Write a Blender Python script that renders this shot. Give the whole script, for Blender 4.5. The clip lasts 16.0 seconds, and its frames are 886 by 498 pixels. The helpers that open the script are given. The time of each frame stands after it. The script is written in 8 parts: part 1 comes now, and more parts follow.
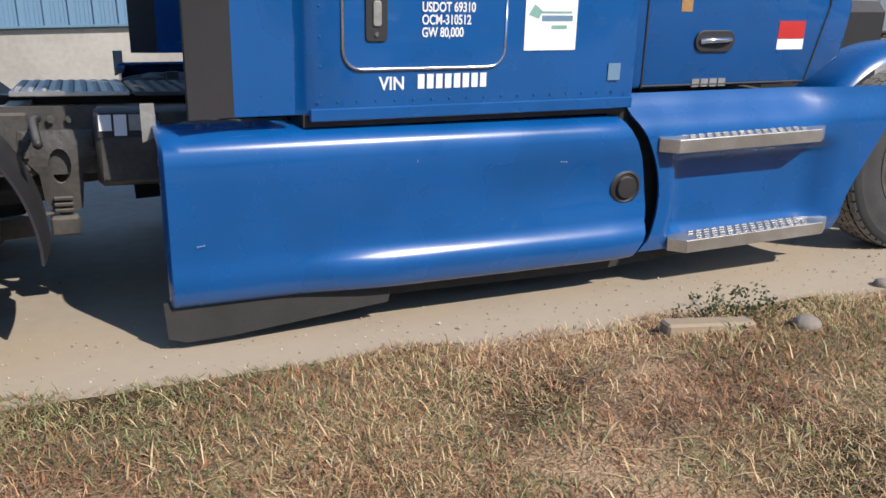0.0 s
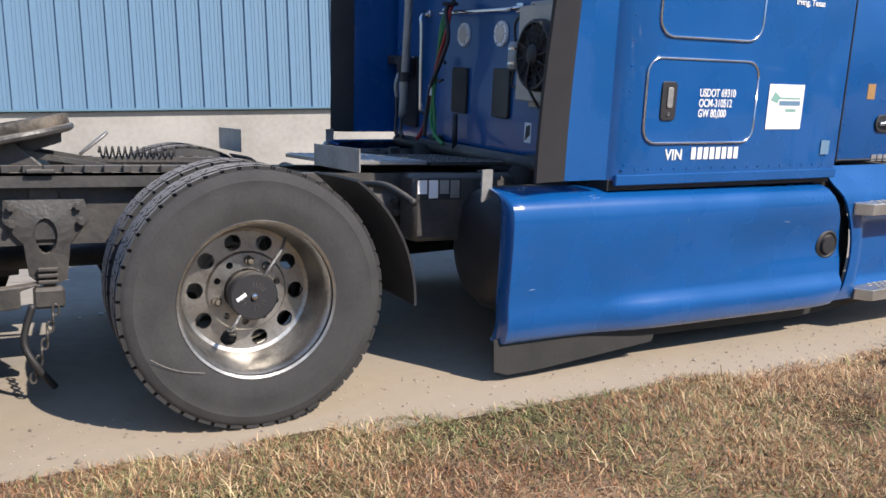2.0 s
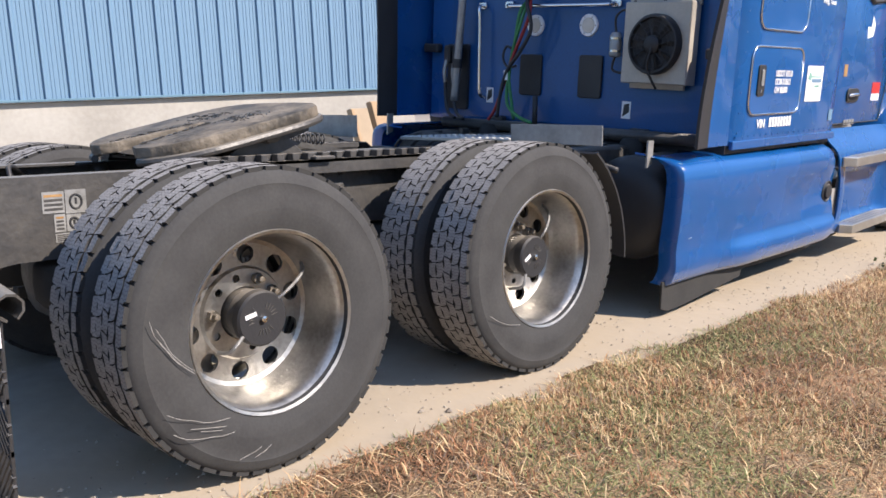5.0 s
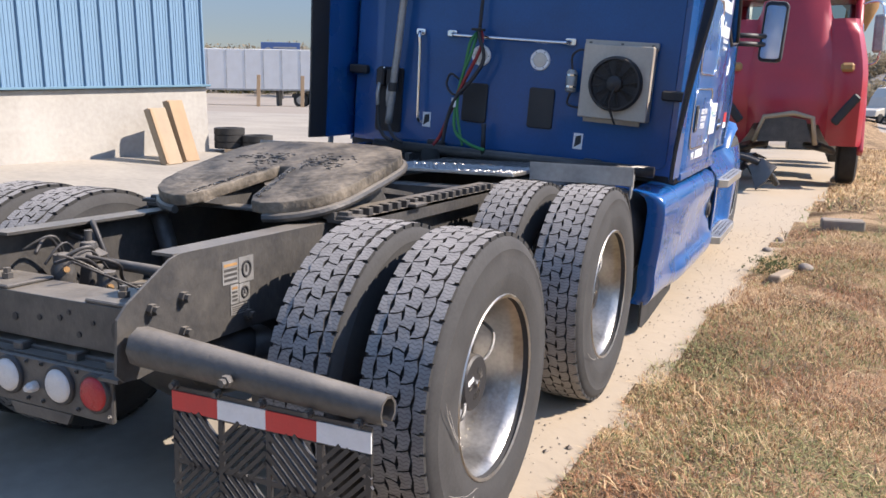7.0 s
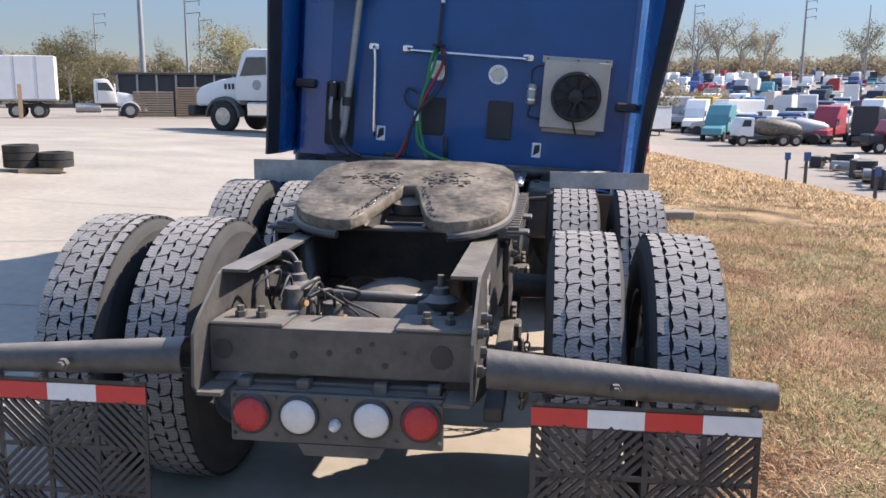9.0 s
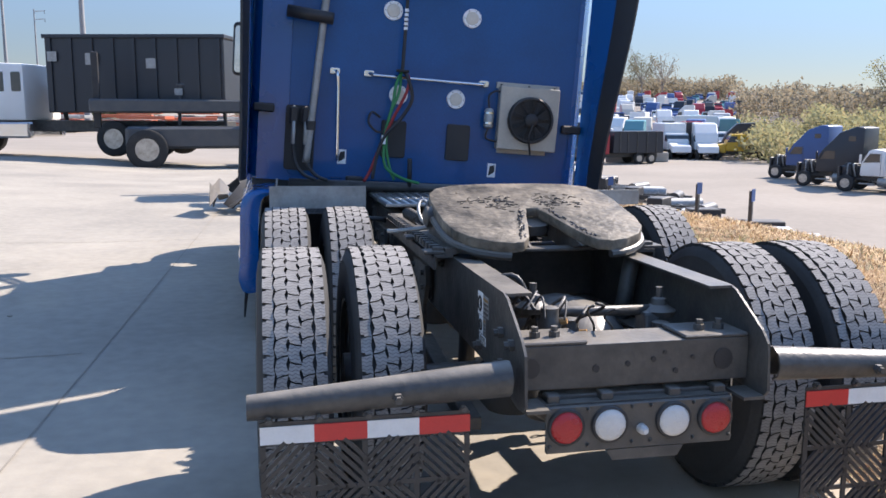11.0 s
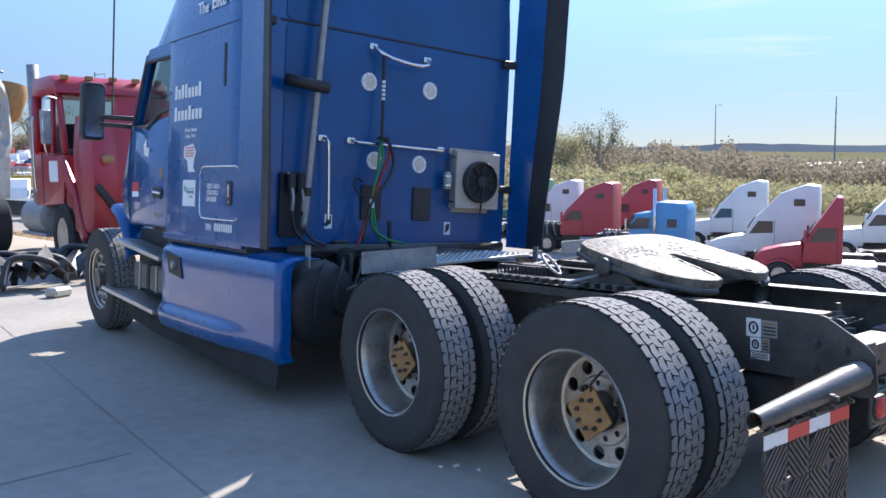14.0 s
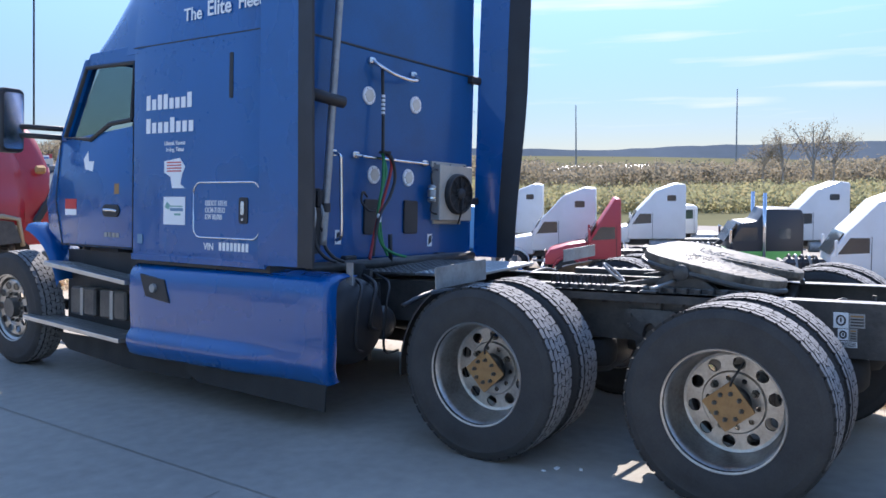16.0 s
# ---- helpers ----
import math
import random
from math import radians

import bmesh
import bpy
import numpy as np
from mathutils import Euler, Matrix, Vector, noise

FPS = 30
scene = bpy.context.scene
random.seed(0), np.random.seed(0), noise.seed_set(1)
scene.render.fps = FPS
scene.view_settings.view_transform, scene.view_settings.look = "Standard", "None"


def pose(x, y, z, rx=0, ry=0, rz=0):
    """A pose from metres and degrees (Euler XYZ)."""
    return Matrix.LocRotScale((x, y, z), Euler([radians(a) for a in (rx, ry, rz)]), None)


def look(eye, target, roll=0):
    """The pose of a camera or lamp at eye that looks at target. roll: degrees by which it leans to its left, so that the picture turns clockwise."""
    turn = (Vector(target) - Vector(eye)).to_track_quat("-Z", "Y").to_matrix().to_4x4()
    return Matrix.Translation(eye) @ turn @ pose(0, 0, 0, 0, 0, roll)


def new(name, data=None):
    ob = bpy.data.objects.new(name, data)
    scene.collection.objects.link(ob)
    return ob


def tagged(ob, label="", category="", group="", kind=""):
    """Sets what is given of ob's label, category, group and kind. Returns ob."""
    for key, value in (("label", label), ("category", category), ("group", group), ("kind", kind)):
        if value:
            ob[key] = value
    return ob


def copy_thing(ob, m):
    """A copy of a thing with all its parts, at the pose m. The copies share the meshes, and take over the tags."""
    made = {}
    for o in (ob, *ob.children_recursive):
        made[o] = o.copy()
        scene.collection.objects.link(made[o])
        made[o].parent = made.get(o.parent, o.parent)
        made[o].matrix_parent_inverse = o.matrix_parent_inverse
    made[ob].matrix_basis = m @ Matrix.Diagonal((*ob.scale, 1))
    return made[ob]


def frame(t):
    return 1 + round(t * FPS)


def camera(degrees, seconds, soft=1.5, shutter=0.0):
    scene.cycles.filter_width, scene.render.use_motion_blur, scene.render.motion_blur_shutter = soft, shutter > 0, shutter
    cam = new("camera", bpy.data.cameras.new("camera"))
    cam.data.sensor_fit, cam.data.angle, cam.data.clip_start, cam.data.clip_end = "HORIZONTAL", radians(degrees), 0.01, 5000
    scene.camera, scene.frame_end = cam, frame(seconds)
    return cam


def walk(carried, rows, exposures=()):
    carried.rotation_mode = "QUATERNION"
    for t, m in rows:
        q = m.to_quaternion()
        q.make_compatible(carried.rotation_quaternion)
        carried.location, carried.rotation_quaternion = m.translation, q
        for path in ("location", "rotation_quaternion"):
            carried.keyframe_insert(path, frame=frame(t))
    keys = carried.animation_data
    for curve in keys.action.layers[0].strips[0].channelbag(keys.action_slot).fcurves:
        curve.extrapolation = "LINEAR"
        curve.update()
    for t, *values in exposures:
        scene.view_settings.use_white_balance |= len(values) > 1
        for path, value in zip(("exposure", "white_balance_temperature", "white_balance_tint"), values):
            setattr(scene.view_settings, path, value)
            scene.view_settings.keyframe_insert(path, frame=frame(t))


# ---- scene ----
PATH = [
    (0, (4.21, 2.173, 1.181), (2.428, 2.927, 0.673), -0.2),
    (0.5, (4.224, 1.795, 1.298), (2.448, 2.609, 0.871), 0.1),
    (1, (4.186, 1.426, 1.251), (2.406, 2.277, 0.927), 0.2),
    (1.5, (4.108, 1.009, 1.171), (2.335, 1.886, 0.871), 0.3),
    (2, (4.108, 0.592, 1.145), (2.346, 1.487, 0.834), 0.3),
    (2.5, (4.07, 0.221, 1.122), (2.324, 1.138, 0.788), 0.5),
    (3, (3.938, -0.127, 1.147), (2.216, 0.825, 0.785), 0.5),
    (3.5, (3.888, -0.491, 1.169), (2.212, 0.533, 0.792), 0.3),
    (4, (3.762, -0.836, 1.173), (2.165, 0.304, 0.787), 0.4),
    (4.2, (3.693, -0.953, 1.147), (2.123, 0.23, 0.779), -0.3),
    (6.3, (2.533, -2.099, 1.375), (1.495, -0.435, 0.984), 0.9),
    (6.5, (2.408, -2.198, 1.427), (1.419, -0.503, 1.04), 0.9),
    (7, (2.07, -2.328, 1.407), (1.223, -0.557, 1.024), 0.8),
    (7.5, (1.737, -2.435, 1.441), (1.045, -0.597, 1.065), 0.7),
    (8, (1.379, -2.623, 1.447), (0.85, -0.731, 1.075), 0.6),
    (8.5, (0.973, -2.724, 1.419), (0.593, -0.795, 1.053), 0.1),
    (9, (0.6, -2.908, 1.446), (0.356, -0.957, 1.082), 0.3),
    (9.5, (0.225, -3.058, 1.454), (0.116, -1.094, 1.092), 0.3),
    (10, (-0.236, -3.021, 1.466), (-0.2, -1.053, 1.11), 0.3),
    (10.2, (-0.4, -3.039, 1.472), (-0.298, -1.073, 1.119), 0.4),
    (12.3, (-2.109, -2.745, 1.49), (-1.27, -0.945, 1.258), -0.4),
    (12.5, (-2.286, -2.657, 1.487), (-1.39, -0.882, 1.27), -0.4),
    (13, (-2.757, -2.579, 1.515), (-1.734, -0.873, 1.311), -0.5),
    (13.5, (-3.208, -2.529, 1.541), (-2.067, -0.898, 1.348), -0.5),
    (14, (-3.636, -2.267, 1.539), (-2.396, -0.71, 1.348), -0.6),
    (14.5, (-4.078, -2.082, 1.543), (-2.743, -0.605, 1.352), -0.6),
    (15, (-4.378, -1.841, 1.546), (-2.946, -0.458, 1.354), -0.7),
    (15.5, (-4.617, -1.416, 1.587), (-3.085, -0.145, 1.397), -0.8),
    (16, (-4.905, -1.082, 1.628), (-3.281, 0.07, 1.44), -1.0),
]
# the tractor leans to its right on the sloping yard: its own frame, x right, y forward from the rear axle, z up
TRUCK = pose(0, 0, 0, 0, 4.0, 0)
cam = camera(55.5, 16.0, soft=1.6)
walk(cam, [(t, look(eye, target, roll)) for t, eye, target, roll in PATH], [(0, 0.4, 6450, 12), (2, 0.62, 6450, 14), (4, 0.88, 6550, 15), (7, 1.1, 6700, 16), (10, 1.26, 6600, 15), (13, 1.28, 6050, 14), (16, 1.32, 5900, 15)])

# ---- daylight ----
SUN_EL, SUN_AZ = 40.0, 66.0   # azimuth: degrees from straight ahead of the tractor towards its right
world = bpy.data.worlds.new("sky")
scene.world = world
world.use_nodes = True
wn = world.node_tree.nodes
sky = wn.new("ShaderNodeTexSky")
sky.sky_type, sky.sun_disc = "NISHITA", False
sky.sun_elevation, sky.sun_rotation = radians(SUN_EL), radians(SUN_AZ)
sky.dust_density, sky.air_density, sky.ozone_density = 0.0, 1.0, 4.0
sky.altitude = 300
wn["Background"].inputs[1].default_value = 0.095
wl = world.node_tree.links
way, parts = wn.new("ShaderNodeTexCoord"), wn.new("ShaderNodeSeparateXYZ")
wl.new(way.outputs["Generated"], parts.inputs[0])
# sky model dimmed at the horizon, and brightened overhead as added fill for the shade
rise = wn.new("ShaderNodeMapRange")
rise.interpolation_type, rise.inputs[2].default_value = "SMOOTHSTEP", 0.55
wl.new(parts.outputs["Z"], rise.inputs[0])
tone, deep = wn.new("ShaderNodeMix"), wn.new("ShaderNodeMix")
tone.data_type, deep.data_type, deep.blend_type = "RGBA", "RGBA", "MULTIPLY"
tone.inputs[6].default_value, tone.inputs[7].default_value = (0.345, 0.335, 0.365, 1), (1.8, 1.7, 1.6, 1)
wl.new(rise.outputs[0], tone.inputs[0])
deep.inputs[0].default_value = 1.0
wl.new(sky.outputs[0], deep.inputs[6])
wl.new(tone.outputs[2], deep.inputs[7])
# thin drawn-out clouds low in the east
drawn, wisps, cut, east, near_east, amount, cloud = wn.new("ShaderNodeMapping"), wn.new("ShaderNodeTexNoise"), wn.new("ShaderNodeMapRange"), wn.new("ShaderNodeVectorMath"), wn.new("ShaderNodeMapRange"), wn.new("ShaderNodeMath"), wn.new("ShaderNodeMix")
drawn.inputs["Scale"].default_value, drawn.inputs["Rotation"].default_value = (3.0, 3.0, 46.0), (0.03, 0.02, 0)
wl.new(way.outputs["Generated"], drawn.inputs[0])
wl.new(drawn.outputs[0], wisps.inputs["Vector"])
wisps.inputs["Scale"].default_value, wisps.inputs["Detail"].default_value = 1.0, 6.0
wl.new(wisps.outputs["Fac"], cut.inputs[0])
cut.inputs[1].default_value, cut.inputs[2].default_value, cut.inputs[4].default_value = 0.54, 0.72, 0.85
east.operation, east.inputs[1].default_value = "DOT_PRODUCT", (0.93, 0.30, 0.16)
wl.new(way.outputs["Generated"], east.inputs[0])
near_east.inputs[1].default_value, near_east.inputs[2].default_value = 0.93, 0.985
wl.new(east.outputs["Value"], near_east.inputs[0])
amount.operation = "MULTIPLY"
wl.new(cut.outputs[0], amount.inputs[0])
wl.new(near_east.outputs[0], amount.inputs[1])
cloud.data_type, cloud.inputs[7].default_value = "RGBA", (4.6, 4.6, 4.6, 1)
wl.new(amount.outputs[0], cloud.inputs[0])
wl.new(deep.outputs[2], cloud.inputs[6])
wl.new(cloud.outputs[2], wn["Background"].inputs[0])
sun_data = bpy.data.lights.new("sun", "SUN")
sun_data.energy, sun_data.angle, sun_data.color = 4.2, radians(0.5), (1.0, 0.91, 0.79)
sun_way = Vector((math.sin(radians(SUN_AZ)) * math.cos(radians(SUN_EL)), math.cos(radians(SUN_AZ)) * math.cos(radians(SUN_EL)), math.sin(radians(SUN_EL))))
sun = new("sun", sun_data)
sun.matrix_world = look(sun_way * 50, (0, 0, 0))

# ---- materials ----
def material(name, colour, rough=0.6, metal=0.0, other=None, scale=6.0, fine=60.0, bump=0.2, spread=0.35, coat=0.0, spec=0.5, vary=0.0, depth=0.01):
    """A surface with broad stains and fine grain between two colours, and a relief of real size."""
    m = bpy.data.materials.new(name)
    m.use_nodes = True
    nt = m.node_tree
    n, l = nt.nodes, nt.links
    b = n["Principled BSDF"]
    tc = n.new("ShaderNodeTexCoord")
    big, small = n.new("ShaderNodeTexNoise"), n.new("ShaderNodeTexNoise")
    big.inputs["Scale"].default_value, big.inputs["Detail"].default_value = scale, 5.0
    small.inputs["Scale"].default_value, small.inputs["Detail"].default_value = fine, 4.0
    l.new(tc.outputs["Object"], big.inputs["Vector"])
    l.new(tc.outputs["Object"], small.inputs["Vector"])
    mix = n.new("ShaderNodeMath")
    mix.operation = "MULTIPLY_ADD"
    mix.inputs[1].default_value = 0.45
    l.new(small.outputs["Fac"], mix.inputs[0])
    l.new(big.outputs["Fac"], mix.inputs[2])
    ramp = n.new("ShaderNodeValToRGB")
    ramp.color_ramp.elements[0].position, ramp.color_ramp.elements[1].position = 0.72 - spread, 0.72 + spread
    other = other or tuple(c * 0.75 for c in colour)
    ramp.color_ramp.elements[0].color, ramp.color_ramp.elements[1].color = (*other, 1), (*colour, 1)
    l.new(mix.outputs[0], ramp.inputs[0])
    out = ramp.outputs[0]
    if vary:
        info, hsv, mr = n.new("ShaderNodeObjectInfo"), n.new("ShaderNodeHueSaturation"), n.new("ShaderNodeMapRange")
        mr.inputs[3].default_value, mr.inputs[4].default_value = 1 - vary, 1 + vary
        l.new(info.outputs["Random"], mr.inputs[0])
        l.new(mr.outputs[0], hsv.inputs["Value"])
        l.new(out, hsv.inputs["Color"])
        out = hsv.outputs[0]
    l.new(out, b.inputs["Base Color"])
    rr = n.new("ShaderNodeMapRange")
    rr.inputs[3].default_value, rr.inputs[4].default_value = max(0.02, rough - 0.12), min(1.0, rough + 0.12)
    l.new(big.outputs["Fac"], rr.inputs[0])
    l.new(rr.outputs[0], b.inputs["Roughness"])
    b.inputs["Metallic"].default_value = metal
    b.inputs["Specular IOR Level"].default_value = spec
    b.inputs["Coat Weight"].default_value = coat
    b.inputs["Coat Roughness"].default_value = 0.04
    if bump:
        bp = n.new("ShaderNodeBump")
        bp.inputs["Strength"].default_value, bp.inputs["Distance"].default_value = bump, depth
        l.new(small.outputs["Fac"], bp.inputs["Height"])
        l.new(bp.outputs[0], b.inputs["Normal"])
    return m


BLUE = material("blue_paint", (0.002, 0.088, 0.305), 0.28, 0.0, (0.002, 0.072, 0.25), 3, 220, 0.02, coat=0.6, spread=0.3, spec=0.5)
BLUE_DIRTY = material("dusty_blue_paint", (0.005, 0.085, 0.27), 0.36, 0.0, (0.006, 0.06, 0.19), 2.5, 90, 0.03, coat=0.25, spread=0.24, spec=0.35)
BLACK = material("black_plastic", (0.018, 0.018, 0.02), 0.55, 0, (0.028, 0.028, 0.03), 5, 120, 0.08)
RUBBER = material("tyre_rubber", (0.030, 0.031, 0.031), 0.82, 0, (0.05, 0.048, 0.046), 6, 70, 0.15, spec=0.25, depth=0.004)
TREAD = material("worn_tread_rubber", (0.34, 0.325, 0.31), 0.9, 0, (0.19, 0.182, 0.175), 9, 60, 0.3, spec=0.2, depth=0.004)
SIDEWALL = material("dusty_sidewall_rubber", (0.060, 0.060, 0.059), 0.8, 0, (0.034, 0.034, 0.035), 7, 90, 0.2, spec=0.3, depth=0.003)
def siped(m, pitches=50, cuts=5):
    """Fine wavy sipes cut across the blocks of a tread."""
    n, l = m.node_tree.nodes, m.node_tree.links
    b = n["Principled BSDF"]
    sep, ang, wob, sum_, wave, cut, mix = n.new("ShaderNodeSeparateXYZ"), n.new("ShaderNodeMath"), n.new("ShaderNodeMath"), n.new("ShaderNodeMath"), n.new("ShaderNodeMath"), n.new("ShaderNodeMapRange"), n.new("ShaderNodeMix")
    l.new(n["Texture Coordinate"].outputs["Object"], sep.inputs[0])
    ang.operation, wob.operation, sum_.operation, wave.operation = "ARCTAN2", "PINGPONG", "MULTIPLY_ADD", "SINE"
    l.new(sep.outputs["Z"], ang.inputs[0])
    l.new(sep.outputs["Y"], ang.inputs[1])
    l.new(sep.outputs["X"], wob.inputs[0])
    wob.inputs[1].default_value = 0.012
    sum_.inputs[1].default_value = pitches * cuts
    tall = n.new("ShaderNodeMath")
    tall.operation, tall.inputs[1].default_value = "MULTIPLY", 260.0
    l.new(wob.outputs[0], tall.inputs[0])
    l.new(ang.outputs[0], sum_.inputs[0])
    l.new(tall.outputs[0], sum_.inputs[2])
    l.new(sum_.outputs[0], wave.inputs[0])
    cut.inputs[1].default_value, cut.inputs[2].default_value, cut.inputs[4].default_value = 0.55, 0.95, 0.55
    l.new(wave.outputs[0], cut.inputs[0])
    was = b.inputs["Base Color"].links[0].from_socket
    mix.data_type = "RGBA"
    l.new(cut.outputs[0], mix.inputs[0])
    l.new(was, mix.inputs[6])
    mix.inputs[7].default_value = (0.07, 0.067, 0.063, 1)
    l.new(mix.outputs[2], b.inputs["Base Color"])


siped(TREAD)
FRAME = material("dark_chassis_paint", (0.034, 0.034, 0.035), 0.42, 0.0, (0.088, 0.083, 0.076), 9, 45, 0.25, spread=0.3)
GREASE = material("greasy_cast_steel", (0.235, 0.20, 0.155), 0.60, 0.0, (0.04, 0.036, 0.03), 6, 30, 0.6, spread=0.2, depth=0.014, spec=0.35)
ALU = material("cast_wheel_aluminium", (0.56, 0.545, 0.51), 0.38, 0.95, (0.28, 0.265, 0.245), 7, 60, 0.12, spread=0.26)
CHROME = material("polished_rail_metal", (0.78, 0.79, 0.80), 0.16, 1.0, (0.6, 0.6, 0.6), 6, 90, 0.02)
STEPMETAL = material("step_aluminium", (0.62, 0.61, 0.58), 0.4, 0.9, (0.42, 0.40, 0.37), 8, 90, 0.1)
CONCRETE = material("yard_concrete", (0.385, 0.35, 0.295), 0.92, 0, (0.25, 0.23, 0.20), 0.55, 11, 0.3, spread=0.24, spec=0.2, depth=0.012)
def sandy(m, x0, x1, sand):
    """Pale sandy dirt washed over the concrete along the verge, with an uneven border."""
    n, l = m.node_tree.nodes, m.node_tree.links
    b = n["Principled BSDF"]
    was = b.inputs["Base Color"].links[0].from_socket
    sep, tex, add, mr, mix = n.new("ShaderNodeSeparateXYZ"), n.new("ShaderNodeTexNoise"), n.new("ShaderNodeMath"), n.new("ShaderNodeMapRange"), n.new("ShaderNodeMix")
    tex.inputs["Scale"].default_value, tex.inputs["Detail"].default_value = 1.6, 8.0
    l.new(n["Texture Coordinate"].outputs["Object"], sep.inputs[0])
    l.new(n["Texture Coordinate"].outputs["Object"], tex.inputs["Vector"])
    add.operation, add.inputs[1].default_value = "MULTIPLY_ADD", 2.2
    l.new(tex.outputs["Fac"], add.inputs[0])
    l.new(sep.outputs["X"], add.inputs[2])
    mr.inputs[1].default_value, mr.inputs[2].default_value, mr.inputs[4].default_value = x0 + 1.1, x1 + 1.1, 0.8
    l.new(add.outputs[0], mr.inputs[0])
    mix.data_type = "RGBA"
    l.new(mr.outputs[0], mix.inputs[0])
    l.new(was, mix.inputs[6])
    mix.inputs[7].default_value = (*sand, 1)
    l.new(mix.outputs[2], b.inputs["Base Color"])


sandy(CONCRETE, -0.4, 1.1, (0.42, 0.345, 0.25))
WALLCON = material("wall_concrete", (0.43, 0.415, 0.38), 0.9, 0, (0.31, 0.295, 0.265), 0.9, 14, 0.25, spec=0.2, spread=0.22)
CLAD = material("blue_steel_cladding", (0.13, 0.235, 0.345), 0.5, 0.0, (0.145, 0.25, 0.36), 0.8, 30, 0.03)
CLADLINE = material("cladding_rib_steel", (0.12, 0.23, 0.31), 0.5, 0.0, None, 0.8, 30, 0.03)
SOIL = material("dry_grass_soil", (0.46, 0.32, 0.19), 0.95, 0, (0.085, 0.055, 0.032), 1.6, 85, 0.9, spec=0.1, depth=0.03, spread=0.13)
GRAVEL = material("gravel_lot", (0.34, 0.30, 0.255), 0.95, 0, (0.23, 0.205, 0.175), 0.12, 3, 0.3, spec=0.1, depth=0.03)
FIELD = material("far_brush_ground", (0.17, 0.16, 0.09), 1.0, 0, (0.11, 0.105, 0.06), 0.02, 0.4, 0, spec=0)
WHITE = material("white_vehicle_paint", (0.74, 0.74, 0.72), 0.4, 0, (0.66, 0.65, 0.62), 1.5, 30, 0.03)
LETTER = material("white_lettering", (0.82, 0.83, 0.83), 0.6, 0, (0.78, 0.79, 0.8), 4, 60, 0)
RED = material("red_vehicle_paint", (0.40, 0.022, 0.035), 0.38, 0, (0.30, 0.02, 0.03), 2, 40, 0.03, coat=0.3)
LAMPRED = material("red_lamp_lens", (0.42, 0.02, 0.025), 0.3, 0, (0.34, 0.02, 0.02), 30, 160, 0.3)
LAMPWHITE = material("white_lamp_lens", (0.62, 0.60, 0.57), 0.35, 0, (0.5, 0.48, 0.46), 30, 160, 0.3)
TAPERED = material("red_reflective_tape", (0.55, 0.035, 0.03), 0.4, 0, (0.45, 0.03, 0.03), 20, 120, 0.1)
TAPEWHITE = material("white_reflective_tape", (0.70, 0.70, 0.70), 0.4, 0, (0.58, 0.58, 0.58), 20, 120, 0.1)
RUST = material("rusty_hub_steel", (0.42, 0.25, 0.10), 0.7, 0.2, (0.28, 0.15, 0.06), 14, 70, 0.3)
GALV = material("weathered_galvanised_plate", (0.42, 0.42, 0.41), 0.55, 0.6, (0.22, 0.22, 0.21), 9, 45, 0.2)
WOOD = material("plywood", (0.36, 0.25, 0.15), 0.8, 0, (0.27, 0.185, 0.11), 4, 60, 0.1)
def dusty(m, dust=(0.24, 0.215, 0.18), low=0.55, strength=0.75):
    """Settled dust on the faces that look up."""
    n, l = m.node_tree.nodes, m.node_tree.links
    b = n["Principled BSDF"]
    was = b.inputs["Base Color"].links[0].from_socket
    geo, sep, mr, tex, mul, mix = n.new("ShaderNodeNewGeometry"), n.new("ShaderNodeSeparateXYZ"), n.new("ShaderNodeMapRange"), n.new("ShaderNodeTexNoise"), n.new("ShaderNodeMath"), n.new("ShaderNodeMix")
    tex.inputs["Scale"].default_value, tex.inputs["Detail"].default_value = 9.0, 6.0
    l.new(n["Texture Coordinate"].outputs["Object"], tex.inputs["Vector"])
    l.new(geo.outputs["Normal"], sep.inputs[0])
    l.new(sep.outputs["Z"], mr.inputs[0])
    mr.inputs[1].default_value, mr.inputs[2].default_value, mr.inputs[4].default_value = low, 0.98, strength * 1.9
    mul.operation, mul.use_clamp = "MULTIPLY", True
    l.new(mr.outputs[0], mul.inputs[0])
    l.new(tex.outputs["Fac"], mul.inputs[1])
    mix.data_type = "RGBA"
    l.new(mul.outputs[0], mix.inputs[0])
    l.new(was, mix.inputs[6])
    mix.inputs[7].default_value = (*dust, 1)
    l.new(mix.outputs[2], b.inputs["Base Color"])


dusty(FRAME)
dusty(BLACK, strength=0.4)
GLASS = bpy.data.materials.new("cab_glass")
GLASS.use_nodes = True
gb = GLASS.node_tree.nodes["Principled BSDF"]
gb.inputs["Base Color"].default_value = (0.36, 0.43, 0.42, 1)
gb.inputs["Transmission Weight"].default_value, gb.inputs["Roughness"].default_value = 1.0, 0.02
gb.inputs["IOR"].default_value = 1.1


# ---- mesh helpers ----
def empty(name, m=None, label="", category="", group="", kind=""):
    ob = new(name)
    ob.empty_display_size = 0.2
    if m is not None:
        ob.matrix_world = m
    return tagged(ob, label, category, group, kind)


